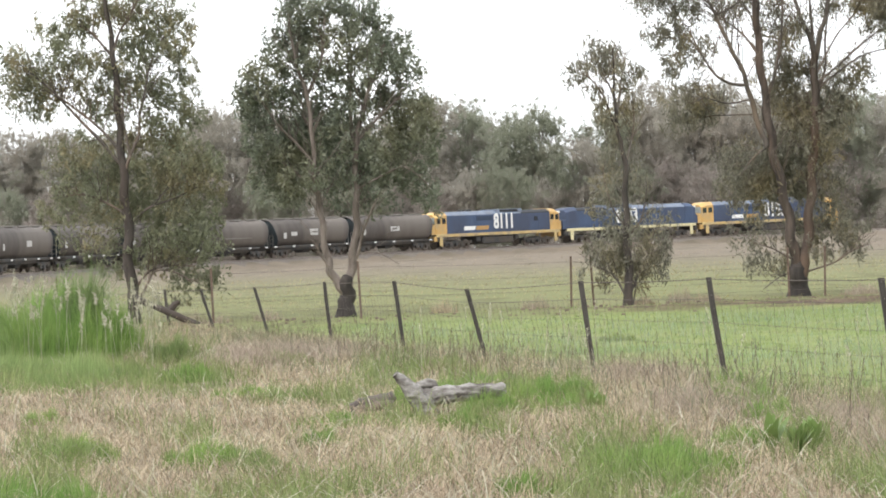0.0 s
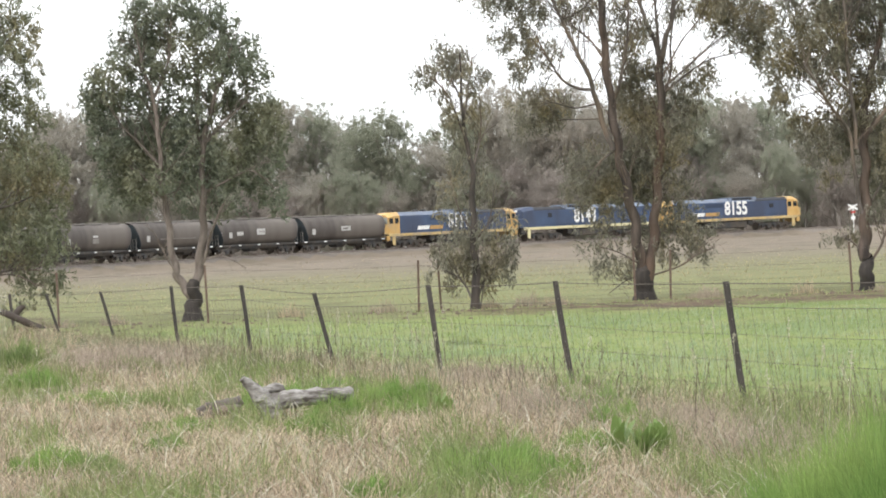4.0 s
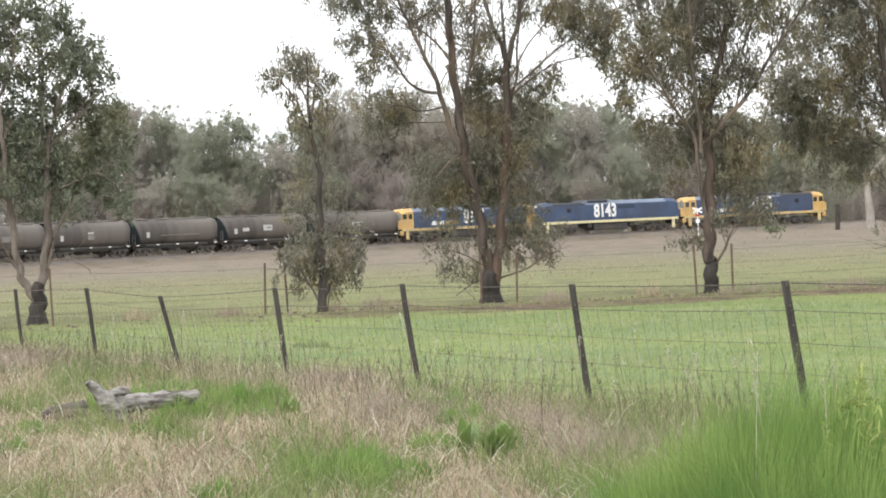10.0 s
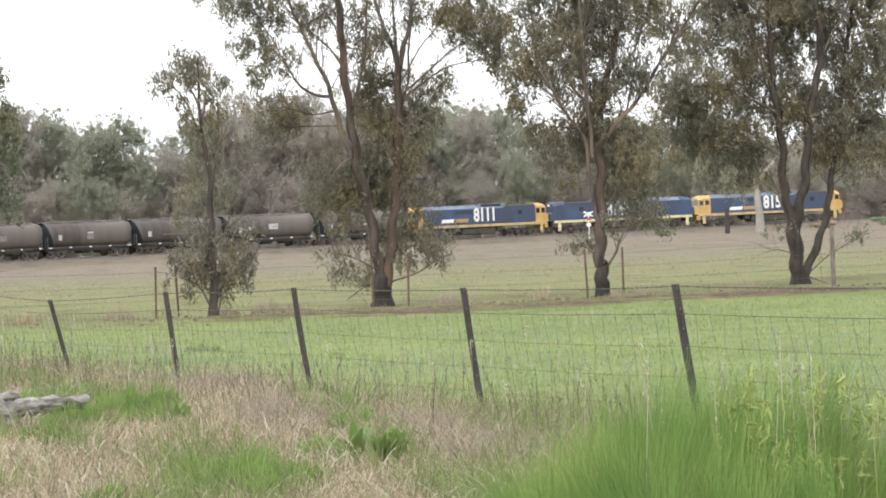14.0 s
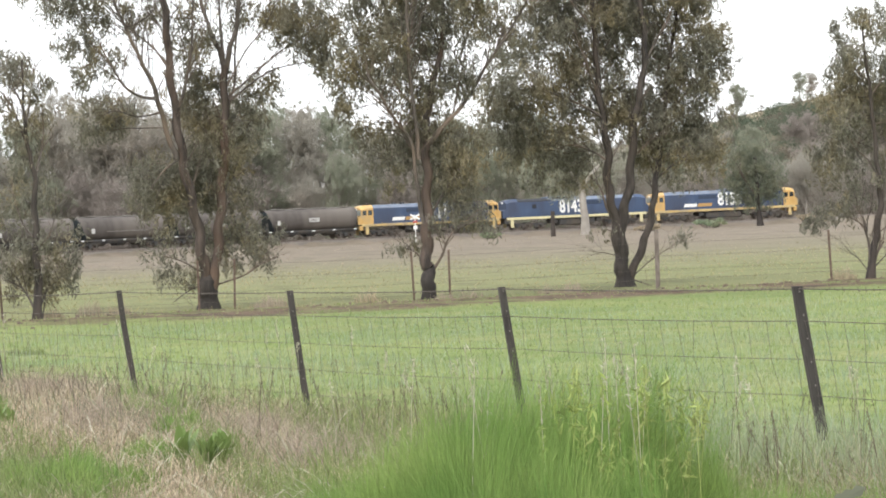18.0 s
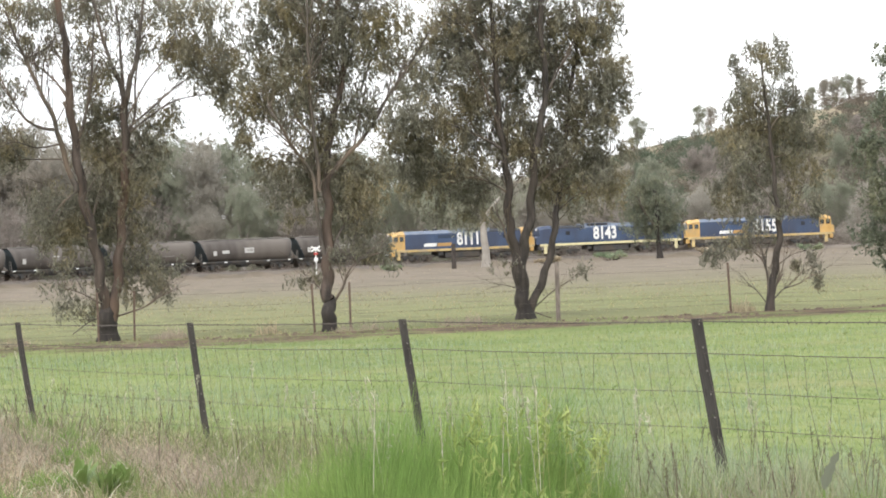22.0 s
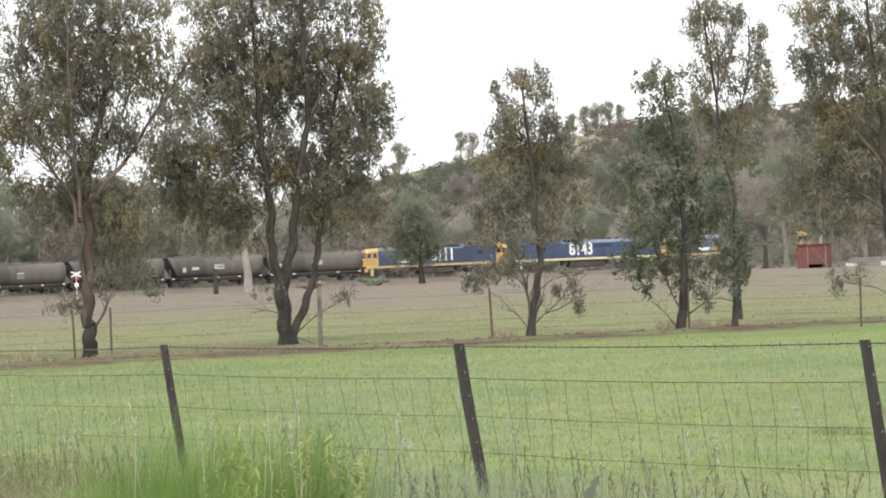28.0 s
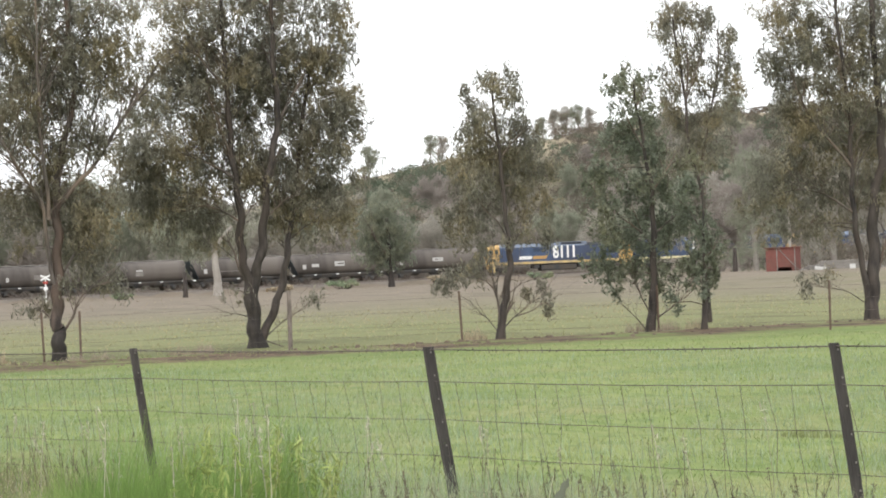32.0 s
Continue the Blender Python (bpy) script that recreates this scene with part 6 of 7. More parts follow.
WOOD_KINDS = [wood_tree_kind(0, 17, 4.6, "leaf_far", 0.1), wood_tree_kind(1, 20, 4.2, "leaf_far", 0.2), wood_tree_kind(2, 18, 5.2, "leaf_green_hazed", 0.1),
              wood_tree_kind(3, 15, 5.0, "leaf_far", 0.25), wood_tree_kind(4, 12, 4.4, "leaf_scrub_hazed", 0.2)]
WOOD_H = (17, 20, 18, 15, 12)
for ob in WOOD_KINDS:
    tagged(ob, "tall woodland gum with haze-greyed leaf colour and pale limbs", "tree", "woods behind the railway")
tagged(WOOD_KINDS[4], "leafless brownish scrub tree", "tree", "woods behind the railway")
WOOD_USED = set()


def plant(kind, az, d, h, turn):
    x, y = d * math.sin(radians(az)), d * math.cos(radians(az))
    f = h / WOOD_H[kind]
    m = pose(x, y, gz(x, y), 0, 0, turn)
    if kind in WOOD_USED:
        ob = copy_thing(WOOD_KINDS[kind], m)
    else:
        WOOD_USED.add(kind)
        ob = WOOD_KINDS[kind]
        ob.matrix_basis = m
    ob.scale = (f, f, f)
    return ob


def skyline(az):
    """Height of the far canopy above the line of sight, in degrees."""
    pts = ((-14, 3.2), (-9, 2.6), (-6, 2.5), (-4.5, 3.0), (-2, 2.6), (-0.4, 2.7), (0.4, 3.1), (1.3, 2.5), (2.2, 2.65), (2.6, 1.8), (3.3, 2.2), (4.4, 3.1), (5.5, 3.0), (7.5, 2.9), (9.5, 2.7), (11, 2.2), (14, 2.3), (17, 1.5), (20, 1.3), (24, 1.6), (28, 1.9), (34, 2.2))
    return float(np.interp(az, [p[0] for p in pts], [p[1] for p in pts])) + (0.28 if az < 16 else 0.05)


pr_ = random.Random(21)
az_ = -13.5
while az_ < 32:
    d_ = pr_.uniform(392, 425)
    ground_here = gz(d_ * math.sin(radians(az_)), d_ * math.cos(radians(az_)))
    h_ = 1.67 + d_ * math.tan(radians(skyline(az_))) - ground_here
    plant(pr_.choice((0, 1, 2, 2, 1, 3)), az_, d_, h_ * pr_.uniform(0.88, 1.04), pr_.uniform(0, 360))
    az_ += pr_.uniform(0.42, 0.62)
az_ = -13.5
while az_ < 32:
    d_ = pr_.uniform(384, 398)
    plant(pr_.choice((3, 2, 4, 2, 2) if az_ < 15 else (4, 4, 3)), az_, d_ + (18 if az_ > 22 else 0), pr_.uniform(9, 13.5) * (0.75 if az_ > 15 else 1), pr_.uniform(0, 360))
    az_ += pr_.uniform(0.45, 0.75)
for k_ in range(85):
    az_ = pr_.uniform(15.5, 33)
    d_ = pr_.uniform(440, 740)
    crest_ = (gz(*(800 * math.sin(radians(az_)), 800 * math.cos(radians(az_)))) - 1.67) / 800 - 0.003
    h_ = min(pr_.uniform(8, 13), 1.67 + d_ * crest_ - gz(d_ * math.sin(radians(az_)), d_ * math.cos(radians(az_))))
    if h_ > 4.5:
        plant(pr_.choice((3, 4, 2, 0, 4)), az_, d_, h_, pr_.uniform(0, 360))
# thin trees that stand before the line near the shed
for kind_, az_, d_, h_ in ((3, 25.35, 330, 13), (4, 26.2, 325, 11), (3, 28.15, 318, 14), (1, 28.9, 322, 15), (4, 27.6, 335, 9), (2, 26.55, 312, 14), (3, 29.9, 315, 13)):
    plant(kind_, az_, d_, h_, pr_.uniform(0, 360))
# lone trees on the crest, and a few by the line
for kind_, az_, d_, h_ in ((2, 19.85, 790, 9), (0, 20.1, 785, 8), (2, 22.2, 800, 8), (0, 22.45, 795, 9.5), (3, 22.7, 800, 10), (2, 22.95, 795, 9.5), (0, 23.2, 800, 8.5), (2, 18.55, 690, 11), (1, 24.8, 640, 15), (2, 26.2, 640, 15), (1, 30.5, 580, 18)
                           ):
    plant(kind_, az_, d_, h_, pr_.uniform(0, 360))


def foliage_mass(name, label, spots, leaf, size, per, seed, category):
    """Countless bushes in one mesh: spots of (x, y, half width, height)."""
    rng = np.random.default_rng(seed)
    x, y = np.array([q[0] for q in spots]), np.array([q[1] for q in spots])
    z = ground_z(x, y)
    cen, spr = [], []
    for i, (a, b, w, h) in enumerate(spots):
        for _ in range(6):
            cen.append((a + rng.uniform(-0.8, 0.8) * w, b + rng.uniform(-0.8, 0.8) * w, z[i] + h * rng.uniform(0.1, 0.85)))
            spr.append((w * 0.5, w * 0.5, h * 0.24))
    V, Q = leaves(cen, spr, per, size, rng, droop=0.3, aspect=0.45)
    tagged(link_mesh(name, V, Q, M[leaf]), label, category, kind="stuff")


def polar(az, d):
    return d * math.sin(radians(az)), d * math.cos(radians(az))


# filler of the far woods; its pale leaf colours include the haze
foliage_mass("woodland_undergrowth", "dense undergrowth below the woodland trees, haze in its leaf colour", [(*polar(pr_.uniform(-14, 33), pr_.uniform(388, 440)), pr_.uniform(1.4, 2.6), pr_.uniform(4, 10)) for _ in range(680)], "leaf_far", 0.3, 66, 401, "undergrowth")
foliage_mass("woodland_undergrowth", "brownish bare scrub below the woodland trees", [(*polar(pr_.uniform(-14, 33), pr_.uniform(384, 400)), pr_.uniform(1.2, 2.2), pr_.uniform(2.0, 5.5)) for _ in range(380)], "leaf_scrub_hazed", 0.25, 60, 402, "undergrowth")
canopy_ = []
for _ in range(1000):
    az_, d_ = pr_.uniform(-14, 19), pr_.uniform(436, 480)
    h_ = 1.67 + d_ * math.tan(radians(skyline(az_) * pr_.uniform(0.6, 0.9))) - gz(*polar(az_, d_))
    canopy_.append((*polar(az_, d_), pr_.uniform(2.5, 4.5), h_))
foliage_mass("woodland_canopy", "canopy of more distant woodland, haze in its leaf colour", canopy_, "leaf_far", 0.36, 70, 403, "woods")
foliage_mass("hill_scrub", "brown leafless scrub covering the hillside", [(*polar(pr_.uniform(14, 34), pr_.uniform(440, 690)), pr_.uniform(1.8, 3.2), pr_.uniform(3, 6)) for _ in range(640)], "leaf_hillside", 0.45, 46, 404, "scrub")
foliage_mass("hill_scrub", "dark green bushes covering the hillside", [(*polar(pr_.uniform(16, 34), pr_.uniform(540, 700)), pr_.uniform(2.0, 3.4), pr_.uniform(3, 5)) for _ in range(330)], "leaf_hill", 0.45, 46, 405, "scrub")
foliage_mass("hill_scrub", "olive trees covering the hillside", [(*polar(pr_.uniform(21.5, 34), pr_.uniform(430, 640)), pr_.uniform(2.0, 3.4), pr_.uniform(4, 8)) for _ in range(330)], "leaf_hillside", 0.45, 46, 406, "scrub")
foliage_mass("hill_scrub", "dull trees along the far crest", [(*polar(pr_.uniform(22.5, 34), pr_.uniform(640, 790)), pr_.uniform(1.6, 2.8), pr_.uniform(1.5, 3.2)) for _ in range(420)], "leaf_hillside", 0.45, 40, 407, "scrub")
foliage_mass("woodland_canopy", "lower canopy of more distant woodland, haze in its leaf colour", [(*polar(pr_.uniform(-14, 18), pr_.uniform(425, 470)), pr_.uniform(2.5, 4.5), pr_.uniform(6, 12)) for _ in range(520)], "leaf_far", 0.42, 58, 408, "woods")
foliage_mass("line_scrub", "dull brown scrub before the railway line", [(*polar(pr_.uniform(27.4, 32), pr_.uniform(330, 368)), pr_.uniform(1.3, 2.2), pr_.uniform(2.5, 5.5)) for _ in range(80)] + [(*polar(pr_.uniform(25.2, 27.4), pr_.uniform(335, 368)), pr_.uniform(0.9, 1.5), pr_.uniform(1.8, 4.5)) for _ in range(12)], "leaf_hillside", 0.26, 60, 409, "scrub")
foliage_mass("hill_scrub", "pale pinkish-brown leafless bushes at the foot of the hill", [(*polar(pr_.uniform(16.8, 25), pr_.uniform(405, 480)), pr_.uniform(1.6, 2.8), pr_.uniform(4, 9)) for _ in range(120)], "leaf_scrub_hazed", 0.26, 64, 411, "scrub")
foliage_mass("hill_scrub", "dark green bushes below the bare crest", [(*polar(pr_.uniform(18.1, 20.4), pr_.uniform(630, 685)), pr_.uniform(2.2, 3.4), pr_.uniform(3, 5)) for _ in range(55)], "leaf_hill", 0.45, 50, 410, "scrub")


# ---- grass ----
def blades(name, x, y, h, w, lean, material, label, seed, seg=2, top=0.15, parent=None, zoff=0.0):
    """Tapering blades, each bent over along its lean."""
    rng = np.random.default_rng(seed)
    n = len(x)
    z = ground_z(x, y) + zoff
    a = rng.uniform(0, 2 * np.pi, n)
    f = rng.uniform(0, 2 * np.pi, n)
    dx, dy = np.cos(a) * lean, np.sin(a) * lean
    sx, sy = np.cos(f) * 0.8 + 0.5, np.sin(f) * 0.4
    q = np.hypot(sx, sy) + 1e-6
    sx, sy = sx / q * w / 2, sy / q * w / 2
    rows = []
    for k in range(seg + 1):
        t = k / seg
        cx, cy = x + dx * h * t * t, y + dy * h * t * t
        cz = z + h * t * np.sqrt(np.maximum(0.03, 1 - (lean * t * 0.72) ** 2)) - 0.02
        g = 1 - (1 - top) * t
        rows.append(np.stack([cx - sx * g, cy - sy * g, cz], 1))
        rows.append(np.stack([cx + sx * g, cy + sy * g, cz], 1))
    V = np.stack(rows, 1).reshape(-1, 3)
    m = 2 * (seg + 1)
    o = np.arange(n)[:, None] * m
    Q = np.concatenate([o + np.array([[2 * k, 2 * k + 1, 2 * k + 3, 2 * k + 2]]) for k in range(seg)], 0)
    ob = link_mesh(name, V, Q, material, parent)
    if label:
        tagged(ob, label, "grass", kind="stuff")
    return ob


def patch_noise(x, y, f, seed):
    return (np.sin(x * f + seed) * np.sin(y * f * 0.8 + 1.7 * seed) + 0.7 * np.sin(x * f * 2.3 + y * f * 1.1 + seed * 2.1) + 0.5 * np.sin(y * f * 3.1 - x * f * 1.9 + seed)) / 2.2


def verge_spots(n, r0, r1, rng, az0=-11, az1=31):
    r = r0 * (r1 / r0) ** rng.random(n)
    a = np.radians(rng.uniform(az0, az1, n))
    x, y = r * np.sin(a), r * np.cos(a)
    keep = x + 0.27 * y < 11.6 + rng.normal(0, 0.25, n)
    return x[keep], y[keep]


# greener patches of the verge: place, half width, half depth
GREEN_PATCHES = ((-7.2, 50.8, 1.06, 10.2), (-4.2, 42.1, 0.26, 5.1), (-3.3, 36.0, 0.52, 3.0), (-0.8, 37.4, 0.35, 4.3), (-0.4, 26.1, 0.19, 1.3), (-3.7, 24.6, 0.13, 1.1), (-3.1, 19.6, 0.25, 1.5), (-1.1, 18.4, 0.53, 1.0), (-2.4, 25.5, 0.16, 1.0), (0.2, 32.8, 0.2, 3.3), (0.8, 31.3, 0.16, 3.3), (1.4, 29.1, 0.13, 2.2), (1.3, 20.3, 0.36, 2.0), (0.9, 17.7, 0.22, 1.1), (3.6, 29.8, 0.21, 1.9), (2.8, 21.7, 0.18, 1.2), (2.7, 17.5, 0.22, 1.3), (3.9, 25.5, 0.21, 2.4), (-1.2, 31.1, 0.26, 1.7), (0.3, 24.9, 0.21, 1.1))


def greenness(x, y):
    g = np.zeros_like(x)
    for a, b, w, q in GREEN_PATCHES:
        g = np.maximum(g, np.exp(-0.7 * ((x - a) / w) ** 2 - 0.7 * ((y - b) / q) ** 2))
    far = 0.5 * smooth(8.5, 10.5, np.degrees(np.arctan2(x, y)))
    return g + far + 0.3 * patch_noise(x, y * 0.5, 2.1, 2.0) + 0.15 * patch_noise(x, y * 0.4, 5.3, 4.0)


rng_ = np.random.default_rng(3)
# dry matted straw
x_, y_ = verge_spots(190000, 13.5, 68, rng_)
p_ = greenness(x_, y_) + 0.12 * rng_.normal(size=len(x_))
k_ = p_ < 0.42
x_, y_ = x_[k_], y_[k_]
n_ = len(x_)
far_ = np.hypot(x_, y_)
blades("dry_grass", x_, y_, rng_.uniform(0.08, 0.3, n_), 0.0044 + 0.00018 * far_, rng_.uniform(0.5, 2.0, n_), M["dry_grass"], "matted dry straw-coloured roadside grass", 11)
# fresh green grass between
x_, y_ = verge_spots(150000, 13.5, 68, rng_)
p_ = greenness(x_, y_) + 0.13 * rng_.normal(size=len(x_))
k_ = p_ > 0.26
x_, y_ = x_[k_], y_[k_]
n_ = len(x_)
far_ = np.hypot(x_, y_)
blades("green_grass", x_, y_, rng_.uniform(0.1, 0.36, n_), 0.0042 + 0.00019 * far_, rng_.uniform(0.1, 0.9, n_), M["grass"], "fresh green roadside grass", 12)
# brownish weeds along the fence
y_ = rng_.uniform(12, 62, 1000)
x_ = 11.45 - 0.27 * y_ + rng_.normal(-0.9, 0.8, len(y_))
blades("fence_weeds", x_, y_, rng_.uniform(0.2, 0.55, len(x_)), np.full(len(x_), 0.009), rng_.uniform(0.05, 0.9, len(x_)), M["dark_weed"], "brown seeding weeds along the fence", 13)
y_ = rng_.uniform(12, 62, 8000)
x_ = 11.45 - 0.27 * y_ + rng_.normal(-0.7, 0.75, len(y_))
blades("fence_grass", x_, y_, rng_.uniform(0.12, 0.38, len(x_)), np.full(len(x_), 0.0075), rng_.uniform(0.5, 2.1, len(x_)), M["dry_grass"], "long dry grass along the fence", 14)
# short paddock grass
r_ = 14 * (72 / 14) ** rng_.random(150000)
a_ = np.radians(rng_.uniform(-4, 31, 150000))
x_, y_ = r_ * np.sin(a_), r_ * np.cos(a_)
k_ = (x_ + 0.27 * y_ > 11.3) & (y_ < 70)
x_, y_ = x_[k_], y_[k_]
blades("paddock_grass", x_, y_, rng_.uniform(0.03, 0.11, len(x_)), 0.006 + 0.00024 * np.hypot(x_, y_), rng_.uniform(0.4, 1.8, len(x_)), M["paddock"], "short bright green paddock grass", 15, seg=1, top=0.1)
r_ = 14 * (60 / 14) ** rng_.random(60000)
a_ = np.radians(rng_.uniform(-2, 31, 60000))
x_, y_ = r_ * np.sin(a_), r_ * np.cos(a_)
k_ = (x_ + 0.27 * y_ > 11.3) & (patch_noise(x_, y_ * 0.5, 0.9, 6.0) + 0.4 * rng_.normal(size=60000) > 0.05)
x_, y_ = x_[k_], y_[k_]
blades("paddock_grass", x_, y_, rng_.uniform(0.08, 0.24, len(x_)), 0.003 + 0.00016 * np.hypot(x_, y_), rng_.uniform(0.1, 0.9, len(x_)), M["pale_grass"], "taller pale green stems in the paddock", 20, seg=2, top=0.2)
# long straw stalks lying over the verge, and pale green stems by the nearer posts
x_, y_ = verge_spots(6000, 14, 50, rng_)
p_ = greenness(x_, y_) + 0.3 * rng_.normal(size=len(x_))
k_ = p_ < 0.5
x_, y_ = x_[k_], y_[k_]
blades("straw", x_, y_, rng_.uniform(0.15, 0.5, len(x_)), 0.005 + 0.00015 * np.hypot(x_, y_), rng_.uniform(0.7, 2.2, len(x_)), M["seed"], "long pale straw stalks lying in the verge", 17, seg=4, top=0.5)
y_ = rng_.uniform(9.5, 20, 5200)
x_ = 11.45 - 0.27 * y_ + rng_.normal(-0.7, 0.5, len(y_))
blades("pale_grass", x_, y_, rng_.uniform(0.15, 0.5, len(x_)), np.full(len(x_), 0.008), rng_.uniform(0.05, 0.5, len(x_)), M["pale_grass"], "pale green grass stems at the fence", 18, seg=3)
y_ = rng_.uniform(12, 58, 9000)
x_ = 11.45 - 0.27 * y_ + rng_.normal(-1.2, 0.7, len(y_))
k_ = patch_noise(x_, y_ * 0.6, 1.3, 8.0) + 0.4 * rng_.normal(size=len(x_)) > 0.0
x_, y_ = x_[k_], y_[k_]
blades("fence_weeds", x_, y_, rng_.uniform(0.12, 0.4, len(x_)), 0.004 + 0.00018 * np.hypot(x_, y_), rng_.uniform(0.1, 1.3, len(x_)), M["dull_weed"], "dull grey-green weeds along the fence", 21, seg=3)
# grey-brown twiggy weed patches
for az_, d_, n_, h_, s_ in ((-3.9, 42, 2600, 0.42, 91), (-2.9, 44, 1800, 0.4, 92), (5.3, 26.5, 1500, 0.35, 93), (8.3, 23.5, 1400, 0.36, 94), (4.0, 33, 1200, 0.36, 95), (9.6, 20.6, 1300, 0.36, 96), (21.8, 14.6, 700, 0.5, 97), (24.6, 14.0, 500, 0.55, 98)):
    u_ = rng_.normal(size=(n_, 2))
    blades("twiggy_weeds", d_ * math.sin(radians(az_)) + u_[:, 0] * d_ * 0.011, d_ * math.cos(radians(az_)) + u_[:, 1] * d_ * 0.03, h_ * rng_.uniform(0.4, 1.1, n_), np.full(n_, 0.0035 + 0.00014 * d_), rng_.uniform(0.3, 1.9, n_), M["twig_weed"], "grey-brown twiggy dead weeds", s_, seg=2)
# tufts beyond the trees
for n_, d0_, d1_, m_, label_, s_ in ((40000, 66, 190, "pasture_blade", "thin yellowing pasture grass", 16), (24000, 110, 340, "stubble_blade", "sparse tan stubble towards the line", 19)):
    r_ = d0_ * (d1_ / d0_) ** rng_.random(n_)
    a_ = np.radians(rng_.uniform(-12, 32, n_))
    x_, y_ = r_ * np.sin(a_), r_ * np.cos(a_)
    k_ = (y_ > 66.5 + 0.13 * x_) & (patch_noise(x_, y_ * 0.35, 0.8, s_) + 0.35 * rng_.normal(size=n_) > -0.1)
    x_, y_, r_ = x_[k_], y_[k_], r_[k_]
    blades("pasture_grass", x_, y_, rng_.uniform(0.05, 0.2, len(x_)), 0.0003 * r_, rng_.uniform(0.6, 1.7, len(x_)), M[m_], label_, s_, seg=1)


def grass_clump(name, label, az, d, rx, ry, h, n, seed, material="tall_grass", width=0.009):
    """A tall tussock: blades that splay outwards."""
    rng = np.random.default_rng(seed)
    cx, cy = d * math.sin(radians(az)), d * math.cos(radians(az))
    q = np.sqrt(rng.random(n)) * 1.1 + rng.normal(0, 0.1, n)
    a = rng.uniform(0, 2 * np.pi, n)
    u = np.stack([q * np.cos(a), q * np.sin(a)], 1)
    r = np.minimum(np.abs(q), 1.25)
    x, y = cx + u[:, 0] * rx, cy + u[:, 1] * ry
    bunch = 1 + 0.16 * np.sin(u[:, 0] * 7 + seed) + 0.1 * np.sin(u[:, 0] * 17 + u[:, 1] * 9 + seed)
    hh = h * np.maximum(0.3, 1 - 0.45 * r ** 1.6) * rng.uniform(0.62, 1.04, n) * bunch
    ob = blades(name, x, y, hh, np.full(n, width), rng.uniform(0.05, 0.5, n) * rng.choice((0.6, 1.0, 1.9), n), M[material], "", seed, seg=4, top=0.08)
    tagged(ob, label, "grass tussock", kind="stuff")
    return ob


for az_, d_, rx_, h_, n_, s_ in ((12.0, 12.6, 0.38, 0.95, 1400, 71), (12.9, 12.4, 0.38, 1.02, 1500, 72), (13.7, 12.8, 0.4, 1.08, 1700, 73), (14.6, 12.6, 0.4, 1.12, 1500, 74), (15.5, 12.9, 0.42, 1.1, 1500, 75),
                                 (16.2, 13.1, 0.35, 1.02, 900, 76), (11.1, 12.9, 0.34, 0.82, 1000, 77), (10.3, 12.7, 0.34, 0.66, 800, 68), (11.5, 12.2, 0.4, 0.74, 1200, 69), (16.9, 13.1, 0.42, 0.8, 1000, 67), (13.2, 11.9, 0.5, 0.86, 1300, 78), (15.0, 11.8, 0.5, 0.86, 1300, 79)):
    grass_clump("grass_tussock", "tall lush bright green grass tussock", az_, d_, rx_, rx_ * 1.1, h_, int(n_ * 3.2), s_, width=0.0065)
grass_clump("grass_tussock", "tall green grass on the roadside rise", -8.0, 43, 1.0, 3.0, 1.15, 7000, 34, width=0.016)
grass_clump("grass_tussock", "tall green grass on the roadside rise", -9.6, 42, 1.2, 3.0, 0.8, 6000, 35, material="lush_grass", width=0.016)
grass_clump("grass_tussock", "short green grass on the roadside rise", -8.6, 37, 1.5, 2.5, 0.42, 6000, 36, material="lush_grass", width=0.014)
grass_clump("grass_tussock", "dark green bushy tuft on the roadside rise", -7.55, 42.5, 0.28, 0.4, 1.5, 1500, 37, material="dark_tuft", width=0.016)
grass_clump("grass_tussock", "dark green bushy tuft in the verge", -5.72, 41, 0.36, 0.4, 0.5, 700, 38, material="grass", width=0.014)
for az_, d_, w_, h_, n_, s_ in ((-5.4, 37, 0.35, 0.35, 900, 41), (0.9, 27.5, 0.3, 0.35, 900, 42), (-0.4, 29.5, 0.5, 0.4, 1200, 43), (1.9, 29, 0.3, 0.38, 900, 44), (4.4, 19.5, 0.55, 0.33, 1600, 45),
                                (2.6, 29.5, 0.25, 0.3, 700, 46), (5.8, 30.5, 0.3, 0.3, 700, 47), (-8.8, 18.2, 0.6, 0.35, 1500, 48), (6.2, 27, 0.4, 0.3, 900, 49), (18, 13.8, 0.9, 0.4, 1800, 50), (22.5, 14.2, 0.8, 0.42, 1800, 51)):
    grass_clump("grass_tussock", "small green grass tuft in the verge", az_, d_, w_, w_ * 1.3, h_, n_, s_, width=0.009)


pr_ = random.Random(55)
for k_ in range(34):
    az_, d_ = pr_.uniform(-9, 12), pr_.uniform(16, 46)
    if d_ * (math.sin(radians(az_)) + 0.27 * math.cos(radians(az_))) > 10.3:
        continue
    w_ = pr_.uniform(0.2, 0.5) * d_ / 28
    grass_clump("grass_tussock", "small green grass tuft in the verge", az_, d_, w_, w_ * 1.3, pr_.uniform(0.16, 0.3), 800, 500 + k_, material=pr_.choice(("grass", "tall_grass")), width=0.006 + 0.0002 * d_)
for az_, d_, w_, h_, s_ in ((27.53, 27.6, 0.22, 0.17, 560), (3.57, 46.8, 0.3, 0.2, 561)):
    grass_clump("clover_patch", "low dark green clover patch in the paddock", az_, d_, w_, w_ * 2.2, h_, 420, s_, material="grass", width=0.004 + 0.0002 * d_)
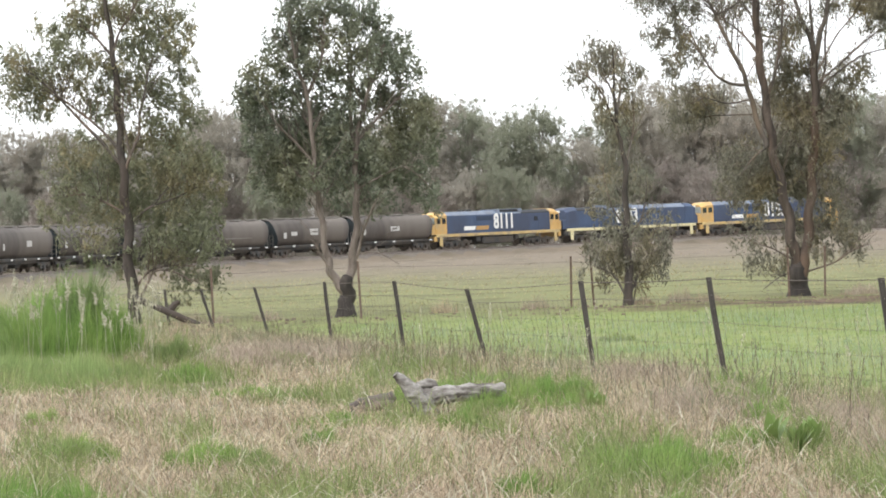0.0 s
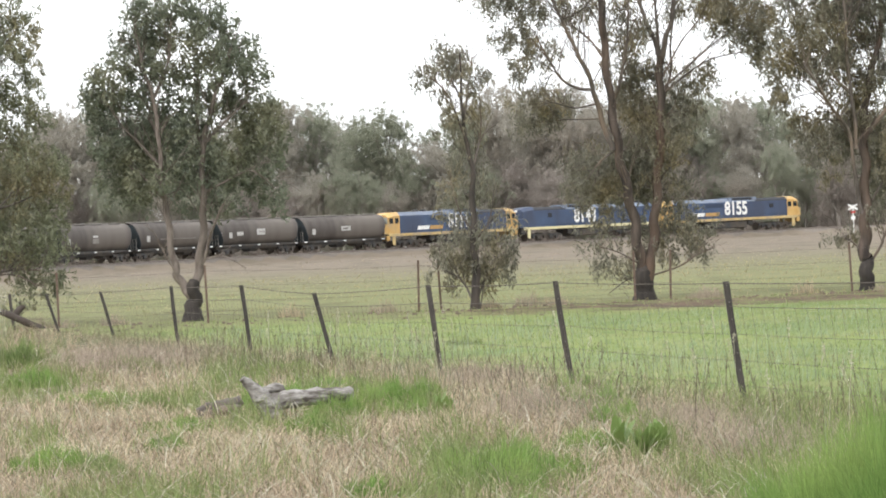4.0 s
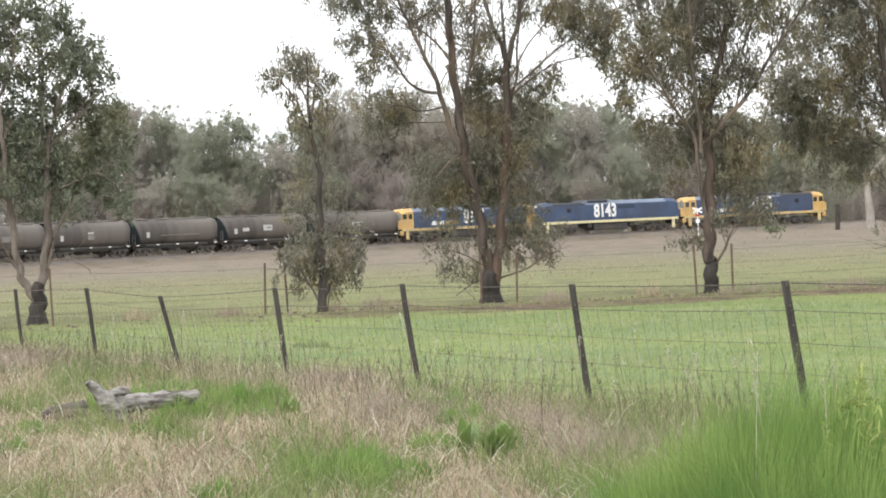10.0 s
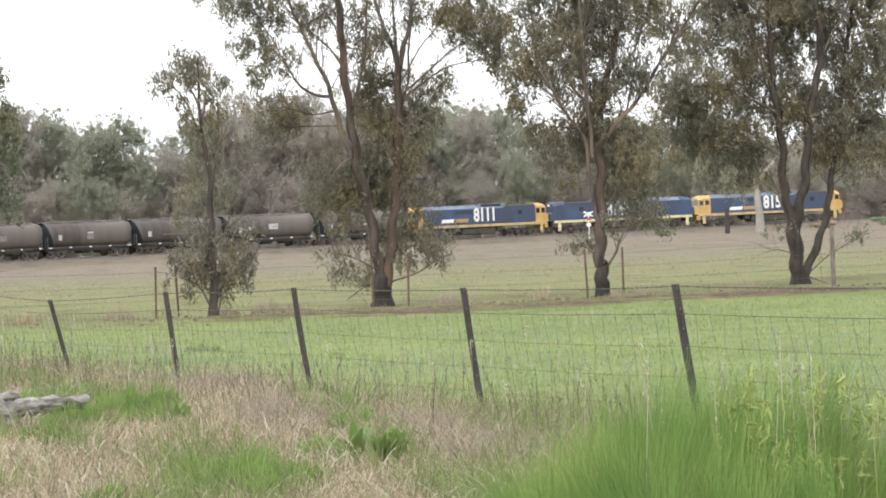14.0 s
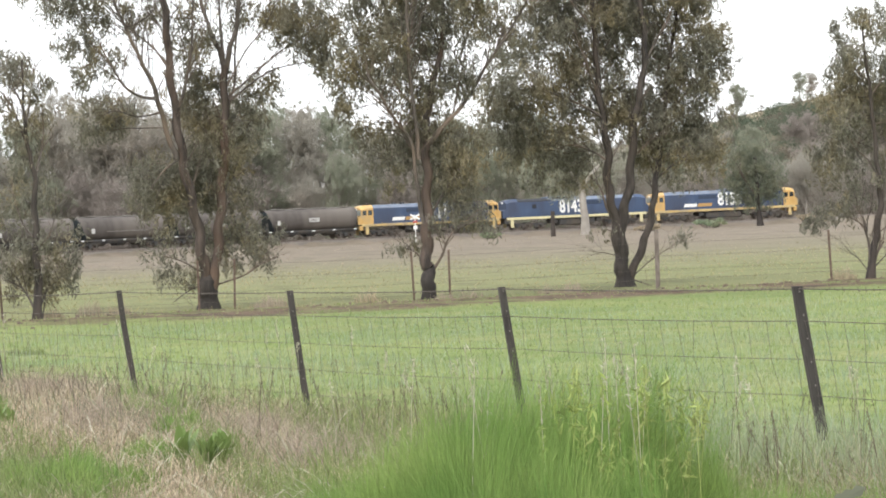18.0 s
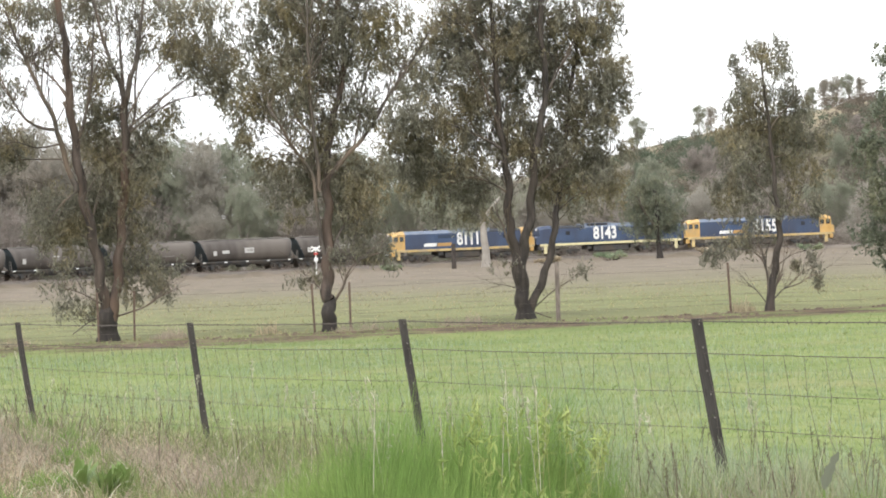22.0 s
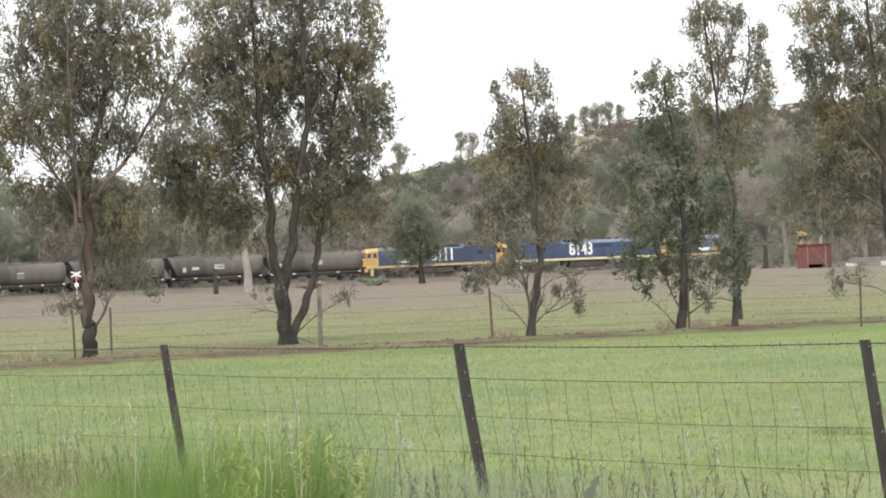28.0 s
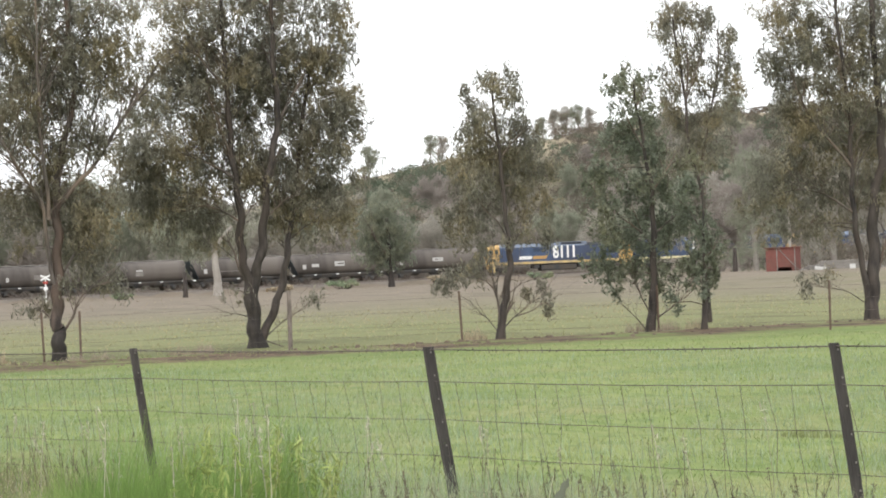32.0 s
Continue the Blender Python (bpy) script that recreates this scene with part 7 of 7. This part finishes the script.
# dry weeds along the dirt under the trees
for k_ in range(26):
    x_, y_ = pr_.uniform(-12, 44), pr_.uniform(66.5, 69.5)
    y_ += 0.11 * x_
    grass_clump("dry_weed_tuft", "dry grey-brown weed tuft under the trees", math.degrees(math.atan2(x_, y_)), math.hypot(x_, y_), 0.35, 0.3, pr_.uniform(0.3, 0.6), 160, 540 + k_, material=pr_.choice(("twig_weed", "twig_weed", "dry_grass")), width=0.014)


def seed_stems(name, label, x, y, h, seed, head=0.09, material="seed"):
    """Thin stems that carry a feathery head."""
    rng = np.random.default_rng(seed)
    lines, cen, spr = [], [], []
    for a, b, q in zip(x, y, h):
        z = gz(a, b)
        t = Vector((a + rng.normal(0, 0.08), b + rng.normal(0, 0.05), z + q))
        m = Vector((a, b, z)).lerp(t, 0.5) + Vector((rng.normal(0, 0.015), 0, 0))
        lines.append(([(a, b, z), tuple(m), tuple(t)], [0.003, 0.0025, 0.002]))
        for k in range(4):
            cen.append(m.lerp(t, 0.68 + 0.1 * k))
            spr.append((0.02, 0.02, 0.035))
    V, Q = tubes(lines, 3)
    ob = link_mesh(name, V, Q, M[material])
    tagged(ob, label, "grass", kind="stuff")
    V, Q = leaves(cen, spr, 4, head, rng, droop=-0.6, aspect=0.16)
    link_mesh("seed_head", V, Q, M[material], ob, "feathery pale seed heads")


a_ = np.radians(rng_.uniform(12, 16.4, 13))
d_ = rng_.uniform(12, 13.2, 13)
seed_stems("seeding_grass", "green seeding stems above the tussock", d_ * np.sin(a_), d_ * np.cos(a_), rng_.uniform(0.95, 1.2, 13), 80, head=0.035, material="seed")
a_ = np.radians(rng_.uniform(14.2, 17.4, 60))
d_ = rng_.uniform(12.0, 13.4, 60)
seed_stems("leafy_weed", "tall yellow-green leafy weeds beside the tussock", d_ * np.sin(a_), d_ * np.cos(a_), rng_.uniform(0.55, 1.05, 60), 81, head=0.07, material="lime_weed")
y_ = rng_.uniform(12, 40, 60)
x_ = 11.45 - 0.27 * y_ + rng_.normal(-0.8, 0.7, len(y_))
seed_stems("seeding_grass", "pale feathery seeding grass stems", x_, y_, rng_.uniform(0.45, 0.95, len(x_)), 61, head=0.05)
y_ = np.concatenate([rng_.uniform(20, 50, 280), rng_.uniform(12, 20, 130)])
x_ = 11.45 - 0.27 * y_ + rng_.normal(-1.0, 0.8, len(y_))
seed_stems("seeding_weed", "dark brown dock seed stems", x_, y_, rng_.uniform(0.3, 0.6, len(x_)), 62, head=0.03, material="dark_weed")
a_ = np.radians(rng_.uniform(-9.5, -6, 120))
d_ = rng_.uniform(38, 47, 120)
seed_stems("seeding_grass", "pale feathery seeding grass stems on the rise", d_ * np.sin(a_), d_ * np.cos(a_), rng_.uniform(0.6, 1.25, 120), 63, head=0.1)


# ---- broad-leaved weeds ----
def dock_plant(az, d, n, size, seed):
    pr = random.Random(seed)
    cx, cy = d * math.sin(radians(az)), d * math.cos(radians(az))
    plant_ = new("dock_plant")
    plant_.location = (cx, cy, gz(cx, cy))
    tagged(plant_, "broad-leaved green dock weed in dry grass", "weed", "dock weeds in the verge")
    for k in range(n):
        a, e = pr.uniform(0, 6.28), pr.uniform(1.12, 1.5)
        L, W = size * pr.uniform(0.7, 1.2), size * pr.uniform(0.08, 0.125)
        out = Vector((math.cos(a), math.sin(a), 0))
        side = Vector((-math.sin(a), math.cos(a), 0))
        bm = bmesh.new()
        rows = []
        for i, t in enumerate((0.0, 0.15, 0.35, 0.6, 0.85, 1.0)):
            w = W * (0.12, 0.5, 1.0, 0.9, 0.5, 0.05)[i]
            c = out * (L * t * math.cos(e)) + Vector((0, 0, L * (t * math.sin(e) - 0.28 * t * t)))
            rows.append([bm.verts.new(c - side * w + Vector((0, 0, 0.15 * w))), bm.verts.new(c - Vector((0, 0, 0.1 * w))), bm.verts.new(c + side * w + Vector((0, 0, 0.15 * w)))])
        for p, q in zip(rows, rows[1:]):
            for i in range(2):
                bm.faces.new((p[i], p[i + 1], q[i + 1], q[i]))
        part("leaf", bm, M["dock"], plant_)


dock_plant(6.65, 20.8, 12, 0.42, 1)
dock_plant(7.2, 20.6, 15, 0.34, 2)
dock_plant(7.55, 20.8, 13, 0.36, 3)
dock_plant(2.95, 27.2, 8, 0.3, 4)
dock_plant(3.2, 27.0, 7, 0.26, 5)


# ---- a broad-leaved sprig close to the camera ----
def sprig(az, d, leaves_at):
    cx, cy = d * math.sin(radians(az)), d * math.cos(radians(az))
    stalk = new("weed_sprig")
    stalk.location = (cx, cy, gz(cx, cy))
    tagged(stalk, "dark green broad-leaved weed close by the roadside", "weed")
    lines = []
    for k, (x, y, z, L, W, tilt, turn) in enumerate(leaves_at):
        lines.append(([(0, 0, -0.02), (x * 0.3, y * 0.5, z * 0.6), (x, y, z)], [0.004, 0.0035, 0.002]))
        up = Vector((math.sin(radians(tilt)), 0, math.cos(radians(tilt))))
        side = Vector((math.cos(radians(tilt)), math.sin(radians(turn)), -math.sin(radians(tilt)))).normalized()
        bm = bmesh.new()
        rows = []
        for t, w in ((0, 0.15), (0.14, 0.6), (0.28, 1.0), (0.42, 0.72), (0.55, 0.9), (0.7, 0.5), (0.84, 0.72), (1, 0.1)):
            c = Vector((x, y, z)) + up * (L * t) + Vector((0.25 * L * t * t, 0.1 * L * t * t, 0))
            rows.append([bm.verts.new(c - side * (w * W) + Vector((0, 0.15 * W * w, 0))), bm.verts.new(c), bm.verts.new(c + side * (w * W) + Vector((0, 0.15 * W * w, 0)))])
        for p, q in zip(rows, rows[1:]):
            for i in range(2):
                bm.faces.new((p[i], p[i + 1], q[i + 1], q[i]))
        part("leaf", bm, M["leaf_dark"], stalk, "dark green leaf")
    V, Q = tubes(lines, 5)
    link_mesh("stem", V, Q, M["dock"], stalk, "thin green stem")


sprig(22.0, 4.2, ((0.01, 0, 1.318, 0.058, 0.012, 14, 20), (-0.135, 0.02, 1.252, 0.05, 0.014, 60, 15), (0.11, 0.02, 1.23, 0.04, 0.012, 40, 10)))


# ---- the dead branch in the verge, and the fallen limb by the fence ----
def dead_branch(az, d, label, limbs, material, seed):
    cx, cy = d * math.sin(radians(az)), d * math.cos(radians(az))
    V, Q = [], []
    rng = random.Random(seed)
    for pts, rad in limbs:
        c = curve_through(pts, 4)
        k = len(c)
        rr = [float(np.interp(i / (k - 1), np.linspace(0, 1, len(rad)), rad)) * rng.uniform(0.92, 1.08) for i in range(k)]
        v, q = tube_rings(c, rr, 8, 0.12, rng)
        o = len(V)
        V += [tuple(p) for p in v]
        Q += [tuple(i + o for i in f) for f in q]
        for e in (0, len(v) - 8):
            Q += [(o + e, o + e + 1, o + e + 2, o + e + 3), (o + e, o + e + 3, o + e + 4, o + e + 7), (o + e + 4, o + e + 5, o + e + 6, o + e + 7)]
    ob = link_mesh("dead_branch", V, Q, M[material])
    ob.location = (cx, cy, gz(cx, cy))
    tagged(ob, label, "dead branch")
    return ob


dead_branch(-0.55, 27.6, "bleached grey forked dead branch lying in grass",
            [([(-0.27, -0.1, 0.42), (-0.17, -0.06, 0.32), (-0.07, -0.04, 0.2), (0.0, -0.04, 0.09), (0.06, -0.04, -0.04)], [0.035, 0.07, 0.095, 0.12, 0.12]),
             ([(0.0, 0.04, 0.15), (0.14, 0.05, 0.18), (0.36, 0.08, 0.19), (0.6, 0.1, 0.2), (0.84, 0.12, 0.2)], [0.09, 0.088, 0.085, 0.082, 0.07]),
             ([(-0.05, 0.05, 0.26), (0.04, 0.08, 0.3), (0.11, 0.1, 0.29), (0.14, 0.1, 0.24)], [0.05, 0.055, 0.045, 0.02])], "grey_wood", 4)
dead_branch(-1.55, 28.2, "dark rotting chunk of wood in the grass", [([(-0.26, 0, 0.06), (-0.1, 0, 0.1), (0.08, 0.03, 0.12), (0.2, 0.05, 0.17)], [0.045, 0.07, 0.07, 0.05]), ([(-0.18, -0.06, 0.05), (0.02, -0.05, 0.07), (0.2, -0.04, 0.08)], [0.04, 0.055, 0.04])], "bark_limb", 5)
dead_branch(-6.1, 66, "fallen dark limb leaning from the tree base", [([(-0.4, 0, 0.69), (0.02, 0, 0.49), (0.55, 0, 0.24), (0.99, 0, 0.03), (1.46, 0, -0.15)], [0.075, 0.085, 0.085, 0.08, 0.06]), ([(0.39, 0.05, 0.3), (0.51, 0.05, 0.49), (0.65, 0.05, 0.56)], [0.07, 0.075, 0.05])], "bark", 6)

# clods and litter along the ploughed edge
V_, Q_ = [], []
pr_ = random.Random(77)
for _ in range(420):
    x0, y0 = pr_.uniform(-14, 46), pr_.gauss(64.9, 1.2)
    y0 += 0.135 * x0
    r0 = pr_.uniform(0.015, 0.06)
    z0 = gz(x0, y0)
    o = len(V_)
    for a, b, c in ((-1, -1, -0.4), (1, -1, -0.4), (1, 1, -0.4), (-1, 1, -0.4), (-0.6, -0.6, 0.8), (0.6, -0.6, 0.8), (0.6, 0.6, 0.8), (-0.6, 0.6, 0.8)):
        V_.append((x0 + a * r0 * pr_.uniform(0.7, 1.4), y0 + b * r0 * pr_.uniform(0.7, 1.3), z0 + c * r0 * pr_.uniform(0.6, 1.1)))
    Q_ += [(o + 4, o + 5, o + 6, o + 7), (o, o + 1, o + 5, o + 4), (o + 1, o + 2, o + 6, o + 5), (o + 2, o + 3, o + 7, o + 6), (o + 3, o, o + 4, o + 7)]
tagged(link_mesh("dirt_clods", V_, Q_, M["clod"]), "brown dirt clods and litter under the trees", "dirt", kind="stuff")


# ---- level-crossing sign, red shed, poles and scrub beside the line ----
def at(az, d):
    x, y = d * math.sin(radians(az)), d * math.cos(radians(az))
    return x, y, gz(x, y)


def crossing_sign(az, d):
    x, y, z = at(az, d)
    s = new("crossing_sign")
    s.location, s.rotation_euler = (x, y, z), (0, 0, radians(-az))
    tagged(s, "white crossbuck level-crossing sign with a red plate", "sign")
    part("post", boxed(-0.07, 0.07, -0.05, 0.05, -0.3, 3.3, 0.02), M["white"], s, "white painted post")
    for k in (-1, 1):
        bm = boxed(-0.62, 0.62, -0.09 - 0.02 * k, -0.06 - 0.02 * k, -0.1, 0.1, 0.01)
        bmesh.ops.rotate(bm, verts=bm.verts, cent=(0, 0, 0), matrix=Matrix.Rotation(radians(28 * k), 3, "Y"))
        bmesh.ops.translate(bm, verts=bm.verts, vec=(0, 0, 3.05))
        part("crossbuck_arm", bm, M["white"], s, "white crossbuck arm")
    part("red_plate", boxed(-0.26, 0.26, -0.1, -0.06, 2.35, 2.6, 0.01), M["sign_red"], s, "red plate")
    part("track_plate", boxed(-0.24, 0.24, -0.1, -0.06, 1.6, 2.0, 0.01), M["white"], s, "white plate")


crossing_sign(11.74, 322)


def red_shed(az, d):
    x, y, z = at(az, d)
    s = new("shed")
    s.location, s.rotation_euler = (x, y, z), (0, 0, radians(-az - 14))
    s.scale = (0.86, 0.86, 0.95)
    tagged(s, "rusty red corrugated iron shed with a pale diagonal brace", "shed")
    def sheet(x0, y0, x1, y1, waves):
        """One corrugated sheet standing between two points."""
        p, q = Vector((x0, y0, 0)), Vector((x1, y1, 0))
        way = (q - p).normalized()
        out = Vector((way.y, -way.x, 0))
        front = [p.lerp(q, i / (2 * waves)) + out * (0.03 if i % 2 else 0.0) for i in range(2 * waves + 1)]
        ring = front + [c - out * 0.02 for c in reversed(front)]
        return loft([[c + Vector((0, 0, h)) for c in ring] for h in (0.0, 2.5)])

    part("back_wall", sheet(1.8, 1.25, -1.8, 1.25, 16), M["shed_red"], s, "corrugated red wall")
    part("front_wall", sheet(-1.8, -1.25, -0.45, -1.25, 6), M["shed_red"], s, "corrugated red wall")
    part("front_wall", sheet(1.3, -1.25, 1.8, -1.25, 3), M["shed_red"], s, "corrugated red wall")
    part("lintel", boxed(-0.45, 1.3, -1.28, -1.24, 0.4, 2.5), M["shed_red"], s, "red sheet over the open front")
    part("side_wall", sheet(-1.83, 1.25, -1.83, -1.25, 11), M["shed_red"], s, "corrugated red wall")
    part("side_wall", sheet(1.83, -1.25, 1.83, 1.25, 11), M["shed_red"], s, "corrugated red wall")
    part("roof", boxed(-2.0, 2.0, -1.5, 1.4, 2.5, 2.6, 0.02), M["shed_red"], s, "flat rusty roof")
    for sx in (-0.5, 1.7):
        part("frame_post", boxed(sx, sx + 0.1, -1.36, -1.27, 0, 2.5), M["hopper_top"], s, "pale frame post")
    V, Q = tubes([([(-0.2, -1.36, 2.4), (2.2, -1.6, 0.1)], [0.04, 0.04])], 5)
    link_mesh("brace", V, Q, M["hopper_top"], s, "pale diagonal brace")


red_shed(27.1, 286)


def pole(az, d, h, r, label, m):
    x, y, z = at(az, d)
    V, Q = tubes([([(0, 0, -0.4), (0, 0, h * 0.5), (0.03, 0, h)], [r, r * 0.9, r * 0.75])], 8)
    ob = link_mesh("pole", V, Q, M[m])
    ob.location = (x, y, z)
    tagged(ob, label, "pole")


pole(27.25, 300, 7.5, 0.16, "grey timber utility pole behind the shed", "bark_far")
pole(26.1, 302, 2.6, 0.3, "dark standing stump near the shed", "bark")
pole(14.62, 316, 2.9, 0.3, "dark standing stump before the line", "bark")


def mast(az, d, h, lean):
    x, y, z = at(az, d)
    m = new("mast")
    m.location, m.rotation_euler = (x, y, z), (0, 0, radians(-az))
    tagged(m, "thin leaning grey mast with a short crossarm", "mast")
    V, Q = tubes([([(0, 0, -0.4), (lean * 0.5, 0, h * 0.5), (lean, 0, h)], [0.12, 0.1, 0.07])], 6)
    link_mesh("pole", V, Q, M["bark_far"], m)
    V, Q = tubes([([(lean - 1.1, 0, h - 0.25), (lean + 0.9, 0, h - 0.05)], [0.12, 0.1])], 6)
    link_mesh("crossarm", V, Q, M["bark_far"], m)


mast(18.77, 690, 7.4, 1.0)


def scrub(az, d, w, h, seed, leaf, label):
    x, y, z = at(az, d)
    pr, rng = random.Random(seed), np.random.default_rng(seed)
    ob = new("scrub_bush")
    ob.location = (x, y, z)
    tagged(ob, label, "bush")
    cen, spr, st = [], [], []
    for _ in range(16):
        c = (pr.uniform(-1, 1) * w, pr.uniform(-0.6, 0.6) * w, h * pr.uniform(0.25, 0.85))
        cen.append(c)
        spr.append((w * 0.3, w * 0.3, h * 0.22))
        st.append(([(c[0] * 0.3, c[1] * 0.3, -0.1), c], [0.04, 0.02]))
    V, Q = tubes(st, 4)
    link_mesh("stem_cluster", V, Q, M["bark"], ob)
    V, Q = leaves(cen, spr, 60, 0.28, rng, droop=0.1, aspect=0.3)
    link_mesh("foliage", V, Q, M[leaf], ob)


for i_, (az_, d_, w_, h_) in enumerate(((17.9, 338, 1.8, 1.3), (20.0, 342, 1.6, 1.2), (13.3, 330, 1.2, 0.8), (16.6, 336, 1.4, 0.9), (22.0, 345, 1.6, 1.1))):
    scrub(az_, d_, w_, h_, 300 + i_, "dry_grass" if i_ % 2 else "pale_grass", "low yellowish bush beside the railway")

# stacked timber and a white drum by the shed
for k_, (az_, d_, a_, b_, m_) in enumerate(((27.75, 285, 1.6, 0.5, "grey_wood"), (28.2, 288, 2.6, 0.9, "hopper_top"), (28.9, 290, 2.4, 0.7, "grey_wood"))):
    x_, y_, z_ = at(az_, d_)
    pile = new("timber_stack")
    pile.location, pile.rotation_euler = (x_, y_, z_), (0, 0, radians(-az_))
    tagged(pile, "untidy stack of pale weathered timber", "timber stack")
    for j_ in range(6):
        z0_ = (j_ // 2) * b_ / 3
        part("plank", boxed(-a_ + 0.2 * j_, a_ - 0.15 * j_, -0.3 + 0.35 * (j_ % 2), 0.02 + 0.35 * (j_ % 2), z0_, z0_ + b_ / 3 - 0.02, 0.02), M[m_], pile)


# scrap sheets thrown on the timber
for az_, d_, w_, h_, tilt_ in ((27.86, 284, 0.65, 0.35, 24), (28.52, 284, 0.3, 0.5, -12)):
    x_, y_, z_ = at(az_, d_)
    sheet_ = part("scrap_sheet", boxed(-w_, w_, -0.02, 0.02, 0, h_, 0.01), M["stencil"])
    sheet_.location, sheet_.rotation_euler = (x_, y_, z_ - 0.03), (radians(-12), radians(tilt_ * 0.3), radians(-az_ + tilt_))
    tagged(sheet_, "bent white scrap sheet leaning by weathered timber", "scrap sheet")


# ---- what moves: the train pulls away along the line ----
def train_at(t):
    """Place along the line of the rear end of the last locomotive."""
    return -18.14 + 4.2787 * t + 0.00037 * t * t + 0.000403 * t ** 3


def vehicle_pose(s, half):
    a, b = on_line(s - half), on_line(s + half)
    mid, way = (a + b) / 2, (b - a)
    turn = math.atan2(way.y, way.x)
    return Matrix.Translation(mid) @ Matrix.Rotation(turn, 4, "Z") @ Matrix.Rotation(-math.atan2(way.z, way.xy.length), 4, "Y")


def motions():
    times = [i * 1.0 for i in range(33)]
    for k, loco in enumerate((LOCO_8111, LOCO_8143, LOCO_8155)):
        turned = Matrix.Rotation(math.pi if k == 1 else 0, 4, "Z")
        walk(loco, [(t, vehicle_pose(train_at(t) + 10.45 + 21.1 * k, 6.5) @ turned) for t in times])
    for k, wagon in enumerate(WAGONS):
        walk(wagon, [(t, vehicle_pose(train_at(t) - 6.9 - 14.15 * k, 4.95)) for t in times])


motions()
